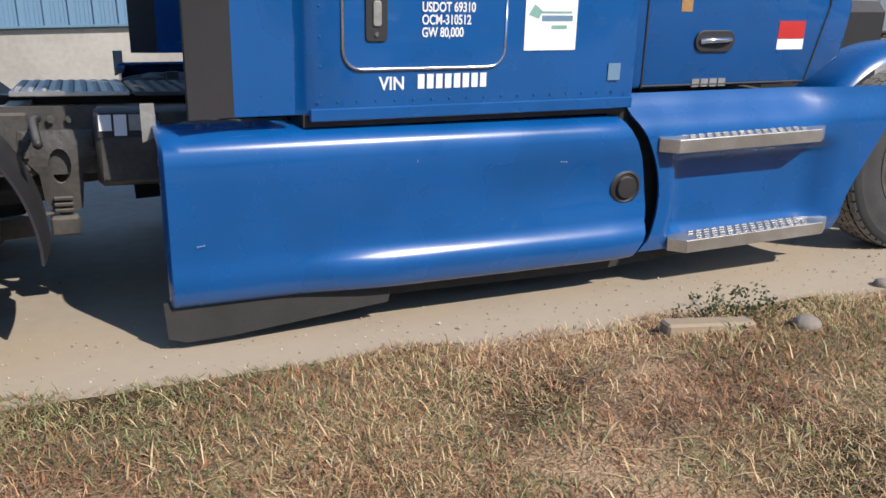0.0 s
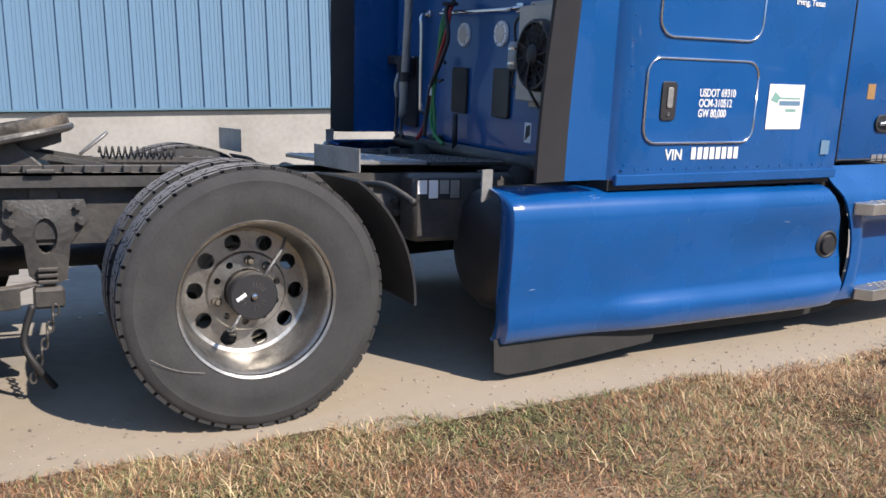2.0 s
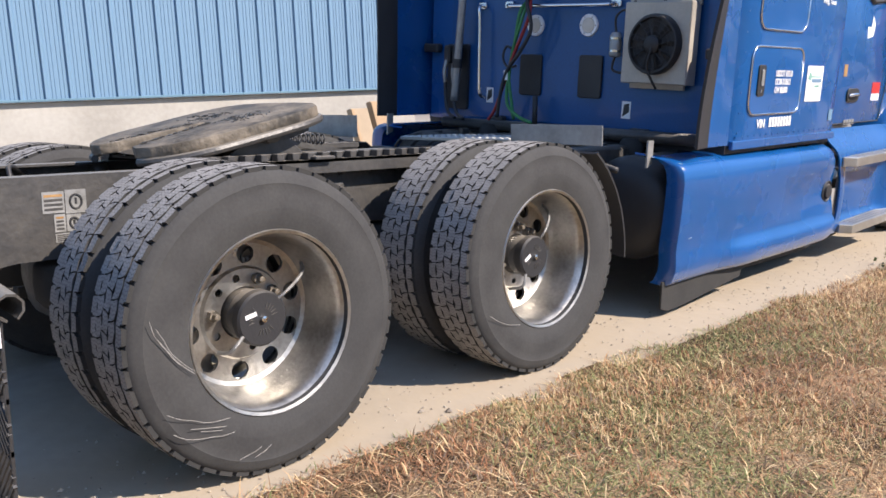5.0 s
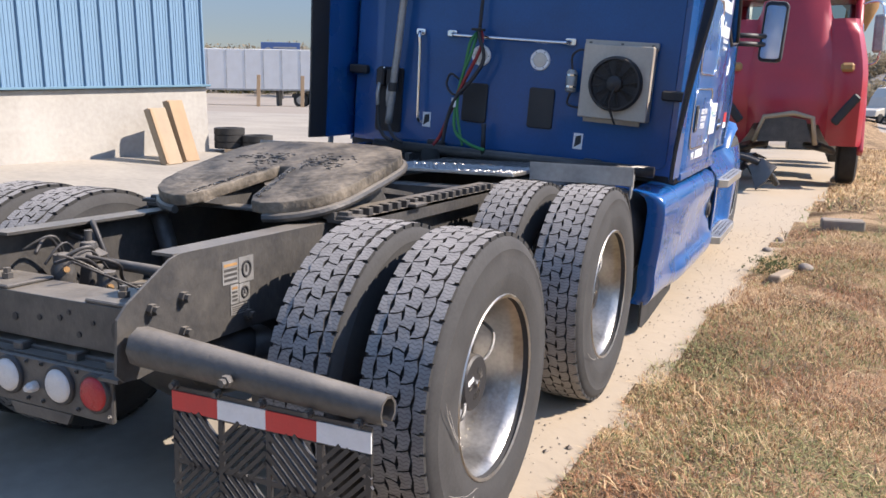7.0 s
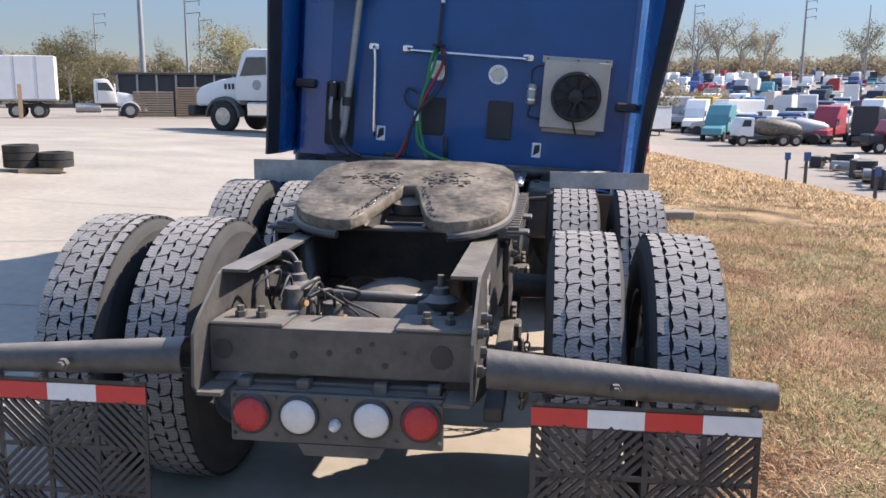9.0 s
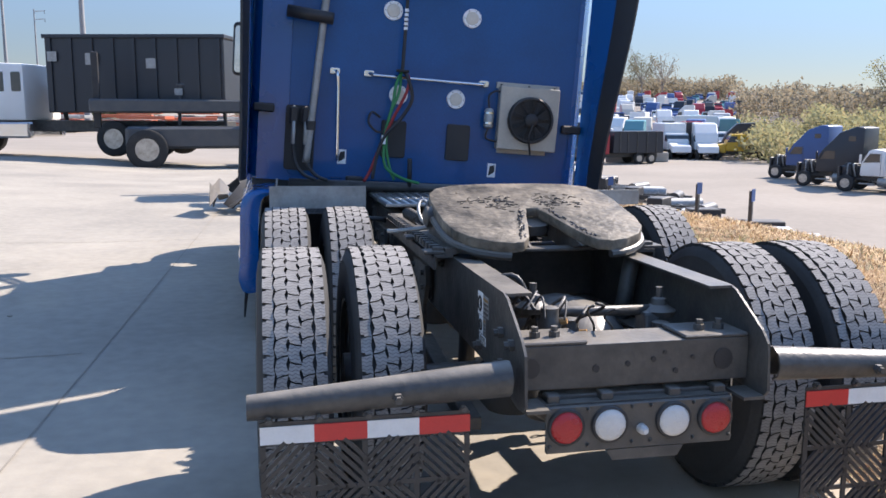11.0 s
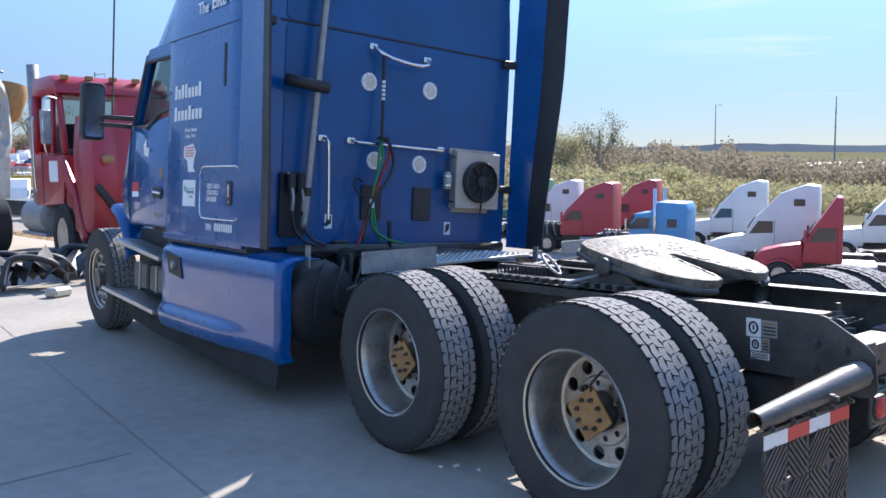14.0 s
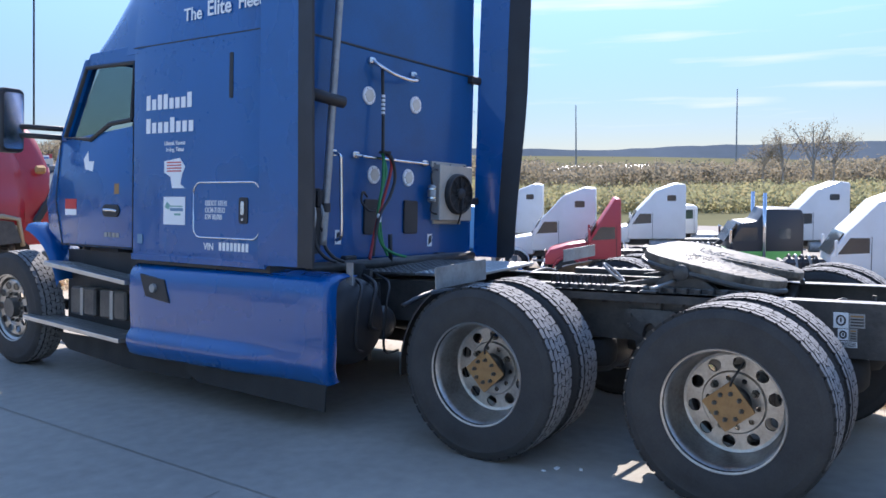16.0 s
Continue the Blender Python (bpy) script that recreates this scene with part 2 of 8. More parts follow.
def part(name, bm, mat, parent=None, label="", smooth=0, m=None):
    """Links a bmesh as one mesh object under a thing or part."""
    if smooth:
        for f in bm.faces:
            f.smooth = True
        for e in bm.edges:
            if len(e.link_faces) == 2 and e.calc_face_angle(0) > radians(smooth):
                e.smooth = False
    me = bpy.data.meshes.new(name)
    bm.to_mesh(me)
    bm.free()
    for one in mat if isinstance(mat, (list, tuple)) else [mat]:
        me.materials.append(one)
    ob = new(name, me)
    if parent:
        ob.parent = parent
    if m is not None:
        ob.matrix_local = m
    if label:
        ob["label"] = label
    return ob


def box(x0, x1, y0, y1, z0, z1, bevel=0.0, bm=None, m=None, seg=1):
    """A box between two corners, with its edges rounded."""
    out = bm or bmesh.new()
    made = bmesh.ops.create_cube(out, size=1.0)["verts"]
    bmesh.ops.transform(out, matrix=Matrix.Translation(((x0 + x1) / 2, (y0 + y1) / 2, (z0 + z1) / 2)) @ Matrix.Diagonal((abs(x1 - x0), abs(y1 - y0), abs(z1 - z0), 1)), verts=made)
    if bevel:
        es = list({e for v in made for e in v.link_edges})
        made = bmesh.ops.bevel(out, geom=es, offset=bevel, segments=seg, affect="EDGES", profile=0.5)["verts"]
    if m is not None:
        bmesh.ops.transform(out, matrix=m, verts=list({v for v in made}))
    return out


def lathe(profile, n=40, axis="x", bm=None, m=None, closed=False):
    """Turns (along, radius) points about an axis."""
    out = bm or bmesh.new()
    rings = []
    for a, r in profile:
        ring = []
        for i in range(n):
            c, s = math.cos(2 * math.pi * i / n) * r, math.sin(2 * math.pi * i / n) * r
            p = {"x": (a, c, s), "y": (c, a, s), "z": (c, s, a)}[axis]
            ring.append(out.verts.new(m @ Vector(p) if m is not None else p))
        rings.append(ring)
    pairs = list(zip(rings, rings[1:])) + ([(rings[-1], rings[0])] if closed else [])
    for r0, r1 in pairs:
        for i in range(n):
            try:
                out.faces.new((r0[i], r0[(i + 1) % n], r1[(i + 1) % n], r1[i]))
            except ValueError:
                pass
    if not closed:
        for ring, r in ((rings[0], profile[0][1]), (rings[-1], profile[-1][1])):
            if r > 1e-5:
                out.faces.new(ring)
    bmesh.ops.recalc_face_normals(out, faces=out.faces)
    return out


def tube(points, r, n=10, bm=None, smooth=True):
    """A round bar or hose along points, rounded between them when smooth."""
    out = bm or bmesh.new()
    ps = [Vector(p) for p in points]
    if smooth and len(ps) > 2:
        fine = []
        for i in range(len(ps) - 1):
            p0, p1, p2, p3 = ps[max(0, i - 1)], ps[i], ps[i + 1], ps[min(len(ps) - 1, i + 2)]
            for k in range(6):
                t = k / 6
                fine.append(0.5 * ((2 * p1) + (p2 - p0) * t + (2 * p0 - 5 * p1 + 4 * p2 - p3) * t * t + (3 * p1 - p0 - 3 * p2 + p3) * t ** 3))
        ps = fine + [ps[-1]]
    rings, up = [], None
    for i, p in enumerate(ps):
        d = (ps[min(i + 1, len(ps) - 1)] - ps[max(i - 1, 0)]).normalized()
        if up is None:
            up = d.orthogonal().normalized()
        up = (up - d * up.dot(d)).normalized()
        side = d.cross(up)
        rings.append([out.verts.new(p + (up * math.cos(2 * math.pi * k / n) + side * math.sin(2 * math.pi * k / n)) * r) for k in range(n)])
    for r0, r1 in zip(rings, rings[1:]):
        for k in range(n):
            out.faces.new((r0[k], r0[(k + 1) % n], r1[(k + 1) % n], r1[k]))
    out.faces.new(rings[0][::-1]), out.faces.new(rings[-1])
    return out


def prism(outline, lo, hi, axis="x", bevel=0.0, bm=None, m=None):
    """A plate: an outline in the two other axes, given thickness along an axis."""
    out = bm or bmesh.new()
    put = {"x": lambda a, p: (a, p[0], p[1]), "y": lambda a, p: (p[0], a, p[1]), "z": lambda a, p: (p[0], p[1], a)}[axis]
    v0, v1 = [[out.verts.new(put(a, p)) for p in outline] for a in (lo, hi)]
    k = len(outline)
    fs = [out.faces.new(v0[::-1]), out.faces.new(v1)] + [out.faces.new((v0[i], v0[(i + 1) % k], v1[(i + 1) % k], v1[i])) for i in range(k)]
    bmesh.ops.recalc_face_normals(out, faces=fs)
    verts = v0 + v1
    if bevel:
        es = list({e for f in fs for e in f.edges})
        verts = bmesh.ops.bevel(out, geom=es, offset=bevel, segments=2, affect="EDGES", profile=0.5)["verts"]
    if m is not None:
        bmesh.ops.transform(out, matrix=m, verts=list({v for v in verts if v.is_valid}))
    return out


def shell(rows, bm=None, thick=0.0, closed=False):
    """A smooth skin over rows of points, with a thickness."""
    out = bm or bmesh.new()
    grid = [[out.verts.new(p) for p in row] for row in rows]
    made = []
    for a, b in zip(grid, grid[1:]):
        k = len(a)
        for i in range(k if closed else k - 1):
            made.append(out.faces.new((a[i], a[(i + 1) % k], b[(i + 1) % k], b[i])))
    bmesh.ops.recalc_face_normals(out, faces=made)
    if thick:
        bmesh.ops.solidify(out, geom=made, thickness=thick)
    return out


def rounded(x0, x1, y0, y1, r, n=5):
    """The outline of a rectangle with round corners."""
    pts = []
    for cx, cy, a in ((x1 - r, y1 - r, 0), (x0 + r, y1 - r, 90), (x0 + r, y0 + r, 180), (x1 - r, y0 + r, 270)):
        for i in range(n + 1):
            t = radians(a + 90 * i / n)
            pts.append((cx + r * math.cos(t), cy + r * math.sin(t)))
    return pts


def smoothstep(a, b, t):
    t = min(1.0, max(0.0, (t - a) / (b - a)))
    return t * t * (3 - 2 * t)

# ---- the ground ----
def edge_x(y):
    """Where the concrete ends and the verge begins."""
    return 1.19 + 0.055 * max(-3.0, min(y, 16.0)) + 0.06 * noise.noise((y * 0.9, 3.1, 0)) + 0.03 * noise.noise((y * 4.0, 7.7, 0))


def height(x, y):
    """Height of the ground: a yard that falls to its right, a verge, a bank and a lower lot."""
    bank = x + 0.12 * min(y, 60.0)
    low = smoothstep(5.5, 19.0, bank)
    near = 0.001 + 0.007 * (1.0 - x)
    z = (0.034 - 0.033 * max(-14.0, min(x, 6.0)) if x > 1 else near + (0.034 - 0.033 * max(-14.0, x) - near) * smoothstep(-2.5, -8.0, x)) - 0.02 * max(0.0, min(y - 10, 60)) * (1 - low)
    out = x - edge_x(y)
    z += 0.05 * smoothstep(0.0, 0.55, out)
    z += 0.02 * noise.noise((x * 1.1, y * 1.1, 0)) * smoothstep(0.1, 1.0, out) * (1 - low)
    z -= 3.1 * low
    z += 0.041 * max(0.0, min(y, 420.0) - 85) * low
    z += 0.012 * max(0.0, min(x, 420.0) - 110)
    z += 0.035 * max(0.0, min(-x, 300.0) - 75) + 0.03 * max(0.0, min(y, 300) - 90) * (1 - smoothstep(-20, 30, x)) * (1 - low)
    return z


def ground():
    bm = bmesh.new()
    xs = sorted({round(v, 3) for v in [-900, -500, -300, -180, -110, -70, -45, -30, -20, -15, -12] + [-10 + 0.8 * i for i in range(14)] + [1.3 + 0.12 * i - 0.3 for i in range(18)] + [3.3 + 0.5 * i for i in range(14)] + [10.6, 12, 14, 16, 18, 20, 23, 26, 30, 35, 42, 50, 62, 80, 105, 140, 190, 260, 350, 480, 650, 900]})
    ys = sorted({round(v, 3) for v in [-900, -400, -200, -100, -50, -30, -20, -14, -10, -7] + [-5 + 0.3 * i for i in range(64)] + [14.5, 16, 18, 20, 23, 26, 30, 35, 40, 47, 55, 65, 80, 100, 125, 155, 190, 240, 300, 370, 450, 600, 900]})
    grid = [[bm.verts.new((x, y, height(x, y))) for x in xs] for y in ys]
    for j in range(len(ys) - 1):
        for i in range(len(xs) - 1):
            f = bm.faces.new((grid[j][i], grid[j][i + 1], grid[j + 1][i + 1], grid[j + 1][i]))
            cx, cy = (xs[i] + xs[i + 1]) / 2, (ys[j] + ys[j + 1]) / 2
            bank = cx + 0.12 * cy
            f.material_index = 0 if cx < edge_x(cy) + 0.05 and cy < 26 and cx > -30 else (1 if bank < 15 and cx > 0 else (3 if cx > 70 and cx > 0.62 * cy + 40 else 2))
    return part("ground", bm, [CONCRETE, SOIL, GRAVEL, FIELD], smooth=60)


tagged(ground(), "pale dusty concrete yard with grass verge and gravel lot", "ground", kind="structure")


# joints sawn into the concrete
def joint(x0, y0, x1, y1):
    n = 24
    rows = [[], []]
    for k in range(n + 1):
        x, y = x0 + (x1 - x0) * k / n, y0 + (y1 - y0) * k / n
        d = Vector((y1 - y0, x0 - x1)).normalized() * 0.005
        rows[0].append((x + d.x, y + d.y, height(x, y) + 0.004))
        rows[1].append((x - d.x, y - d.y, height(x, y) + 0.004))
    tagged(part("joint", shell(rows), JOINT), "dark sawn joint across the concrete", "joint", kind="structure")


JOINT = material("joint_filler", (0.20, 0.18, 0.15), 0.9, 0, (0.32, 0.28, 0.23), 3, 30, 0.2)
joint(-2.32, -4.0, -1.75, 12.0)
joint(-6.0, 1.9, -2.2, 2.25)
joint(-7.2, 6.4, -1.9, 6.9)
joint(-6.8, 11.5, 1.2, 12.2)

# ---- the blue building ----
WALL = pose(-7.45, 8.6, 0, 0, 0, 90 - 7.5) @ pose(0, 0, 0, 0, -1.1, 0)   # corner; the local x axis runs along the front wall, away from the tractor's rear when negative


def building():
    z0 = 0.0
    base = part("wall_concrete", box(-30, 0, 0, 14, z0 - 0.6, 1.32, 0.01), WALLCON, m=WALL)
    tagged(base, "stained cast concrete lower wall of the workshop", "wall", kind="structure")
    bm = bmesh.new()
    step, n = 0.305, 96
    prof = []
    for k in range(n):
        x = -0.03 - k * step
        prof += [(x, 0.0), (x - 0.03, -0.036), (x - 0.055, -0.036), (x - 0.062, 0.0)]
        for u in (0.115, 0.165, 0.225, 0.27):
            prof += [(x - u + 0.006, 0.0), (x - u, -0.007), (x - u - 0.003, 0.0)]
    rows = [[(px, -0.03 + py, z) for px, py in prof] for z in (1.36, 7.0)]
    shell(rows, bm)
    for f in bm.faces:
        f.normal_flip()
    clad = part("wall_cladding", bm, CLAD, m=WALL)
    tagged(clad, "light blue ribbed steel cladding over the concrete wall", "wall", kind="structure")
    core = part("wall_core", box(-30, -0.03, 0.0, 13.97, 1.325, 7.0), CLAD, m=WALL)
    tagged(core, "blue steel clad upper body of the workshop", "wall", kind="structure")
    trim = part("trim", box(-30, 0.03, -0.085, -0.0, 1.325, 1.36, 0.006), CLADLINE, m=WALL)
    tagged(trim, "blue steel drip trim below the cladding", "trim", kind="structure")


building()

# ---- the tractor ----
truck = empty("tractor_truck", TRUCK, "blue sleeper tractor truck with bare rear chassis, parked on concrete", "truck")
CHASSIS = pose(0, 0, 0.5) @ pose(0, 0, 0, -1.2, -4.0, 0) @ pose(0, 0, -0.5)
RAILS = CHASSIS @ Matrix.Diagonal((0.93, 1, 1, 1))
TAIL = CHASSIS @ pose(0, 0.05, 0)
AXLE = pose(0.035, 0, -0.021, 0, -3.6, 0)
SX0, SX1 = -1.277, 1.09     # the sleeper's sides
BOLT = lathe([(0, 0.012), (0.012, 0.012), (0.012, 0.008), (0.022, 0.008)], 6)
bolt_mesh = bpy.data.meshes.new("bolt")
BOLT.to_mesh(bolt_mesh)
BOLT.free()
bolt_mesh.materials.append(FRAME)


def share(name, mesh, parent, m, label=""):
    """One more object on a mesh that is there already."""
    ob = new(name, mesh)
    ob.parent = parent
    ob.matrix_local = m
    if label:
        ob["label"] = label
    return ob


# wheels: built once, then shared
def holed_ring(bm, r0, r1, x, holes, rh, rc, turn=0.0, n=16):
    """A flat ring with round holes through it."""
    for k in range(holes):
        a0, a1 = 2 * math.pi * (k - 0.5) / holes + turn, 2 * math.pi * (k + 0.5) / holes + turn
        am = (a0 + a1) / 2
        cy, cz = rc * math.cos(am), rc * math.sin(am)
        rim = []
        for i in range(4):
            t = i / 4
            rim.append((r1, a0 + (a1 - a0) * t))
        for i in range(4):
            rim.append((r1 + (r0 - r1) * i / 4, a1))
        for i in range(4):
            rim.append((r0, a1 + (a0 - a1) * i / 4))
        for i in range(4):
            rim.append((r0 + (r1 - r0) * i / 4, a0))
        outer = [bm.verts.new((x, r * math.cos(a), r * math.sin(a))) for r, a in rim]
        inner = []
        for r, a in rim:
            d = math.atan2(r * math.sin(a) - cz, r * math.cos(a) - cy)
            inner.append((cy + rh * math.cos(d), cz + rh * math.sin(d)))
        v1 = [bm.verts.new((x, p, q)) for p, q in inner]
        v2 = [bm.verts.new((x - 0.012, p, q)) for p, q in inner]
        for i in range(16):
            j = (i + 1) % 16
            bm.faces.new((outer[i], outer[j], v1[j], v1[i]))
            bm.faces.new((v1[i], v1[j], v2[j], v2[i]))


def rim_mesh():
    bm = lathe([(0.118, 0.290), (0.122, 0.300), (0.116, 0.304), (0.105, 0.300), (0.095, 0.286), (0.06, 0.272), (-0.05, 0.262), (-0.076, 0.25), (-0.082, 0.236)], 56)
    for f in [f for f in bm.faces if len(f.verts) > 4]:
        bm.faces.remove(f)
    holed_ring(bm, 0.158, 0.237, -0.082, 10, 0.0325, 0.199)
    lathe([(-0.082, 0.159), (-0.070, 0.150)], 40, bm=bm)
    for f in [f for f in bm.faces if len(f.verts) > 8]:
        bm.faces.remove(f)
    holed_ring(bm, 0.09, 0.151, -0.070, 10, 0.0135, 0.123, 0.31)
    back = lathe([(-0.118, 0.290), (-0.122, 0.300), (-0.105, 0.300), (-0.09, 0.27), (-0.06, 0.262), (-0.03, 0.264)], 48, bm=bm)
    for f in [f for f in bm.faces if len(f.verts) > 8]:
        bm.faces.remove(f)
    return back


def tread_mesh(pitches=50, r=0.5135, base=0.496):
    """Blocks of a drive tread: three staggered middle rows and two notched shoulders."""
    bm = bmesh.new()
    rnd = random.Random(4)
    da = 2 * math.pi / pitches

    def block(pts, top, low):
        lo = [bm.verts.new((x, low * math.cos(a), low * math.sin(a))) for x, a in pts]
        hi = [bm.verts.new((x, top * math.cos(a), top * math.sin(a))) for x, a in pts]
        k = len(pts)
        bm.faces.new(hi)
        for i in range(k):
            bm.faces.new((lo[i], lo[(i + 1) % k], hi[(i + 1) % k], hi[i])).material_index = 1

    g, w = 0.0026, 0.046
    for k in range(pitches):
        for row, cx in enumerate((-w, 0.0, w)):
            a0 = k * da + (0.5 * da if row == 1 else 0.0)
            s = 0.0065
            x0, x1 = cx - w / 2 + g, cx + w / 2 - g
            top = r - rnd.uniform(0, 0.0012)
            e = (0.16 if row == 1 else -0.16) * da
            block([(x0 - s * 0.4, a0 + 0.03 * da), (cx, a0 + 0.03 * da + 0.3 * e), (x1 - s * 0.4, a0 + 0.03 * da + e), (x1 + s, a0 + 0.45 * da + e), (x1 + s * 0.6, a0 + 0.6 * da + e), (x1 - s * 0.4, a0 + 0.95 * da + e), (cx, a0 + 0.95 * da + 0.3 * e), (x0 - s * 0.4, a0 + 0.95 * da), (x0 + s, a0 + 0.6 * da), (x0 + s * 0.8, a0 + 0.45 * da)], top, base)
        for s in (-1, 1):
            a0, xi, xo = k * da, s * (1.5 * w + g), s * 0.113
            pts = [(xi, a0), (xi + s * 0.005, a0 + 0.5 * da), (xi, a0 + da), (xo - s * 0.014, a0 + da), (xo - s * 0.012, a0 + 0.90 * da), (xo, a0 + 0.88 * da), (xo, a0 + 0.12 * da), (xo - s * 0.012, a0 + 0.1 * da)]
            block(pts, r - 0.003 - rnd.uniform(0, 0.0015), base - 0.012)
    bmesh.ops.recalc_face_normals(bm, faces=bm.faces)
    return bm


def to_mesh(name, bm, mats, smooth=0):
    ob = part(name, bm, mats, smooth=smooth)
    me = ob.data
    bpy.data.objects.remove(ob)
    return me


TYRE = to_mesh("tyre", lathe([(-0.105, 0.295), (-0.122, 0.300), (-0.134, 0.335), (-0.1385, 0.375), (-0.1385, 0.377), (-0.137, 0.42), (-0.131, 0.452), (-0.132, 0.455), (-0.124, 0.478), (-0.114, 0.494), (-0.108, 0.4975), (0.108, 0.4975), (0.114, 0.494), (0.124, 0.478), (0.132, 0.455), (0.131, 0.452), (0.137, 0.42), (0.1385, 0.377), (0.1385, 0.375), (0.134, 0.335), (0.122, 0.300), (0.105, 0.295)], 64, closed=True), SIDEWALL, 30)
TREADS = to_mesh("tread", tread_mesh(), [TREAD, RUBBER])
RIM = to_mesh("rim", rim_mesh(), ALU, 40)
NUT = to_mesh("wheel_nut", lathe([(0, 0.019), (0.022, 0.019), (0.022, 0.011), (0.042, 0.011), (0.044, 0.006)], 6), GREASE)


def wheel(x, y, side, outer=True, front=False, z=0.515, rz=0.0):
    """A wheel whose dish looks to side (1 right, -1 left)."""
    m = AXLE @ pose(x, y, z, random.Random(x * 7 + y).uniform(0, 36), 0, (0 if side > 0 else 180) + rz) @ Matrix.Scale(0.97, 4)
    hub = part("wheel", lathe([(-0.13, 0.085), (-0.04, 0.085), (-0.035, 0.088), (0.0 if outer else -0.05, 0.078)], 28), FRAME, truck, "dusty wheel with worn tyre on an aluminium rim", 40, m)
    share("rim", RIM, hub, pose(0, 0, 0))
    share("tyre", TYRE, hub, Matrix.Diagonal((0.94, 0.982, 0.982, 1)))
    share("tread", TREADS, hub, Matrix.Diagonal((0.93, 0.982, 0.982, 1)))
    return hub


def hose(points, r, mat, parent, name="hose", label=""):
    return part(name, tube(points, r, 8), mat, parent, label, 60)


SIDESCUFF = material("pale_tyre_scratch", (0.40, 0.38, 0.35), 0.9, 0, None, 20, 80, 0)
BRAID = material("braided_steel_hose", (0.30, 0.295, 0.28), 0.45, 0.6, (0.2, 0.2, 0.2), 30, 300, 0.4)
for y in (0.0, 1.35):
    for s in (1, -1):
        y1 = y if s > 0 else y + 0.07
        w = wheel(1.0 if s > 0 else -1.02, y1, s)
        wheel(0.69 if s > 0 else -0.705, y1, -s, False)
        if s > 0:
            # air feed hub with its black cover, label and braided hoses
            part("hub_cover", lathe([(-0.03, 0.080), (0.006, 0.082), (0.008, 0.093), (0.036, 0.093), (0.043, 0.086), (0.043, 0.0)], 36), BLACK, w, "round black hub cover", 40)
            for k in range(24):
                if k % 8 < 5:
                    part("cover_rib", box(0.043, 0.045, 0.034, 0.055, -0.0015, 0.0015, m=pose(0, 0, 0, 15 * k, 0, 0)), FRAME, w)
            part("cover_bolt", lathe([(0.043, 0.012), (0.054, 0.011), (0.056, 0.004)], 12), CHROME, w)
            part("cover_label", box(0.0435, 0.046, -0.062, -0.02, 0.02, 0.034), LETTER, w, "worn white printed strip")
            for q in (0.5, 3.5):
                c, d = math.cos(q), math.sin(q)
                hose([(0.03, 0.07 * c, 0.07 * d), (0.05, 0.13 * c, 0.13 * d), (0.03, 0.18 * c + 0.03, 0.18 * d), (-0.03, 0.21 * c + 0.05, 0.21 * d)], 0.0065, BRAID, w)
            srnd = random.Random(int(y * 10) + 3)
            for k in range(9 if y < 1 else 1):
                a0, r0 = srnd.uniform(2.2, 4.4), srnd.uniform(0.40, 0.47)
                part("scratch", tube([(0.139 if r0 - 0.02 * j < 0.45 else 0.131, (r0 - 0.022 * j) * math.cos(a0 + 0.09 * j + 0.03 * math.sin(j * 2 + k)), (r0 - 0.022 * j) * math.sin(a0 + 0.09 * j)) for j in range(srnd.randint(3, 6))], 0.0008, 4), SIDESCUFF, w)
            for k in (0, 1, 4):
                share("wheel_nut", NUT, w, pose(-0.07, 0.123 * math.cos(0.31 + k * math.pi / 5), 0.123 * math.sin(0.31 + k * math.pi / 5)))
        else:
            plate = prism(rounded(-0.092, 0.092, -0.092, 0.092, 0.008, 2), 0.005, 0.015, "x", 0.002)
            p = part("hub_plate", plate, RUST, w, "rusty square hub plate", m=pose(0, 0, 0, 28, 0, 0))
            for k in range(8):
                a = k * math.pi / 4 + 0.4
                share("wheel_nut", NUT, w, pose(0.014, 0.066 * math.cos(a), 0.066 * math.sin(a)) @ Matrix.Scale(0.62, 4))
            for k in (0, 3, 6):
                share("wheel_nut", NUT, w, pose(-0.07, 0.123 * math.cos(0.31 + k * math.pi / 5), 0.123 * math.sin(0.31 + k * math.pi / 5)))
            hose([(0.0, 0.02, 0.085), (0.03, 0.05, 0.13), (0.0, 0.08, 0.17), (-0.03, 0.1, 0.2)], 0.006, BLACK, w)
for s in (1, -1):
    w = wheel(s * 1.03 - 0.105, 6.12 + (0.17 if s > 0 else 0), -s, True, True, rz=0)
    w.location.z = 0.545 if s > 0 else 0.43
    part("hub_cover", lathe([(0.05, 0.07), (-0.10, 0.07), (-0.12, 0.06), (-0.12, 0.0)], 24), FRAME, w)
    for k in range(10):
        share("wheel_nut", NUT, w, pose(-0.055, 0.123 * math.cos(k * math.pi / 5), 0.123 * math.sin(k * math.pi / 5), 0, 0, 180))

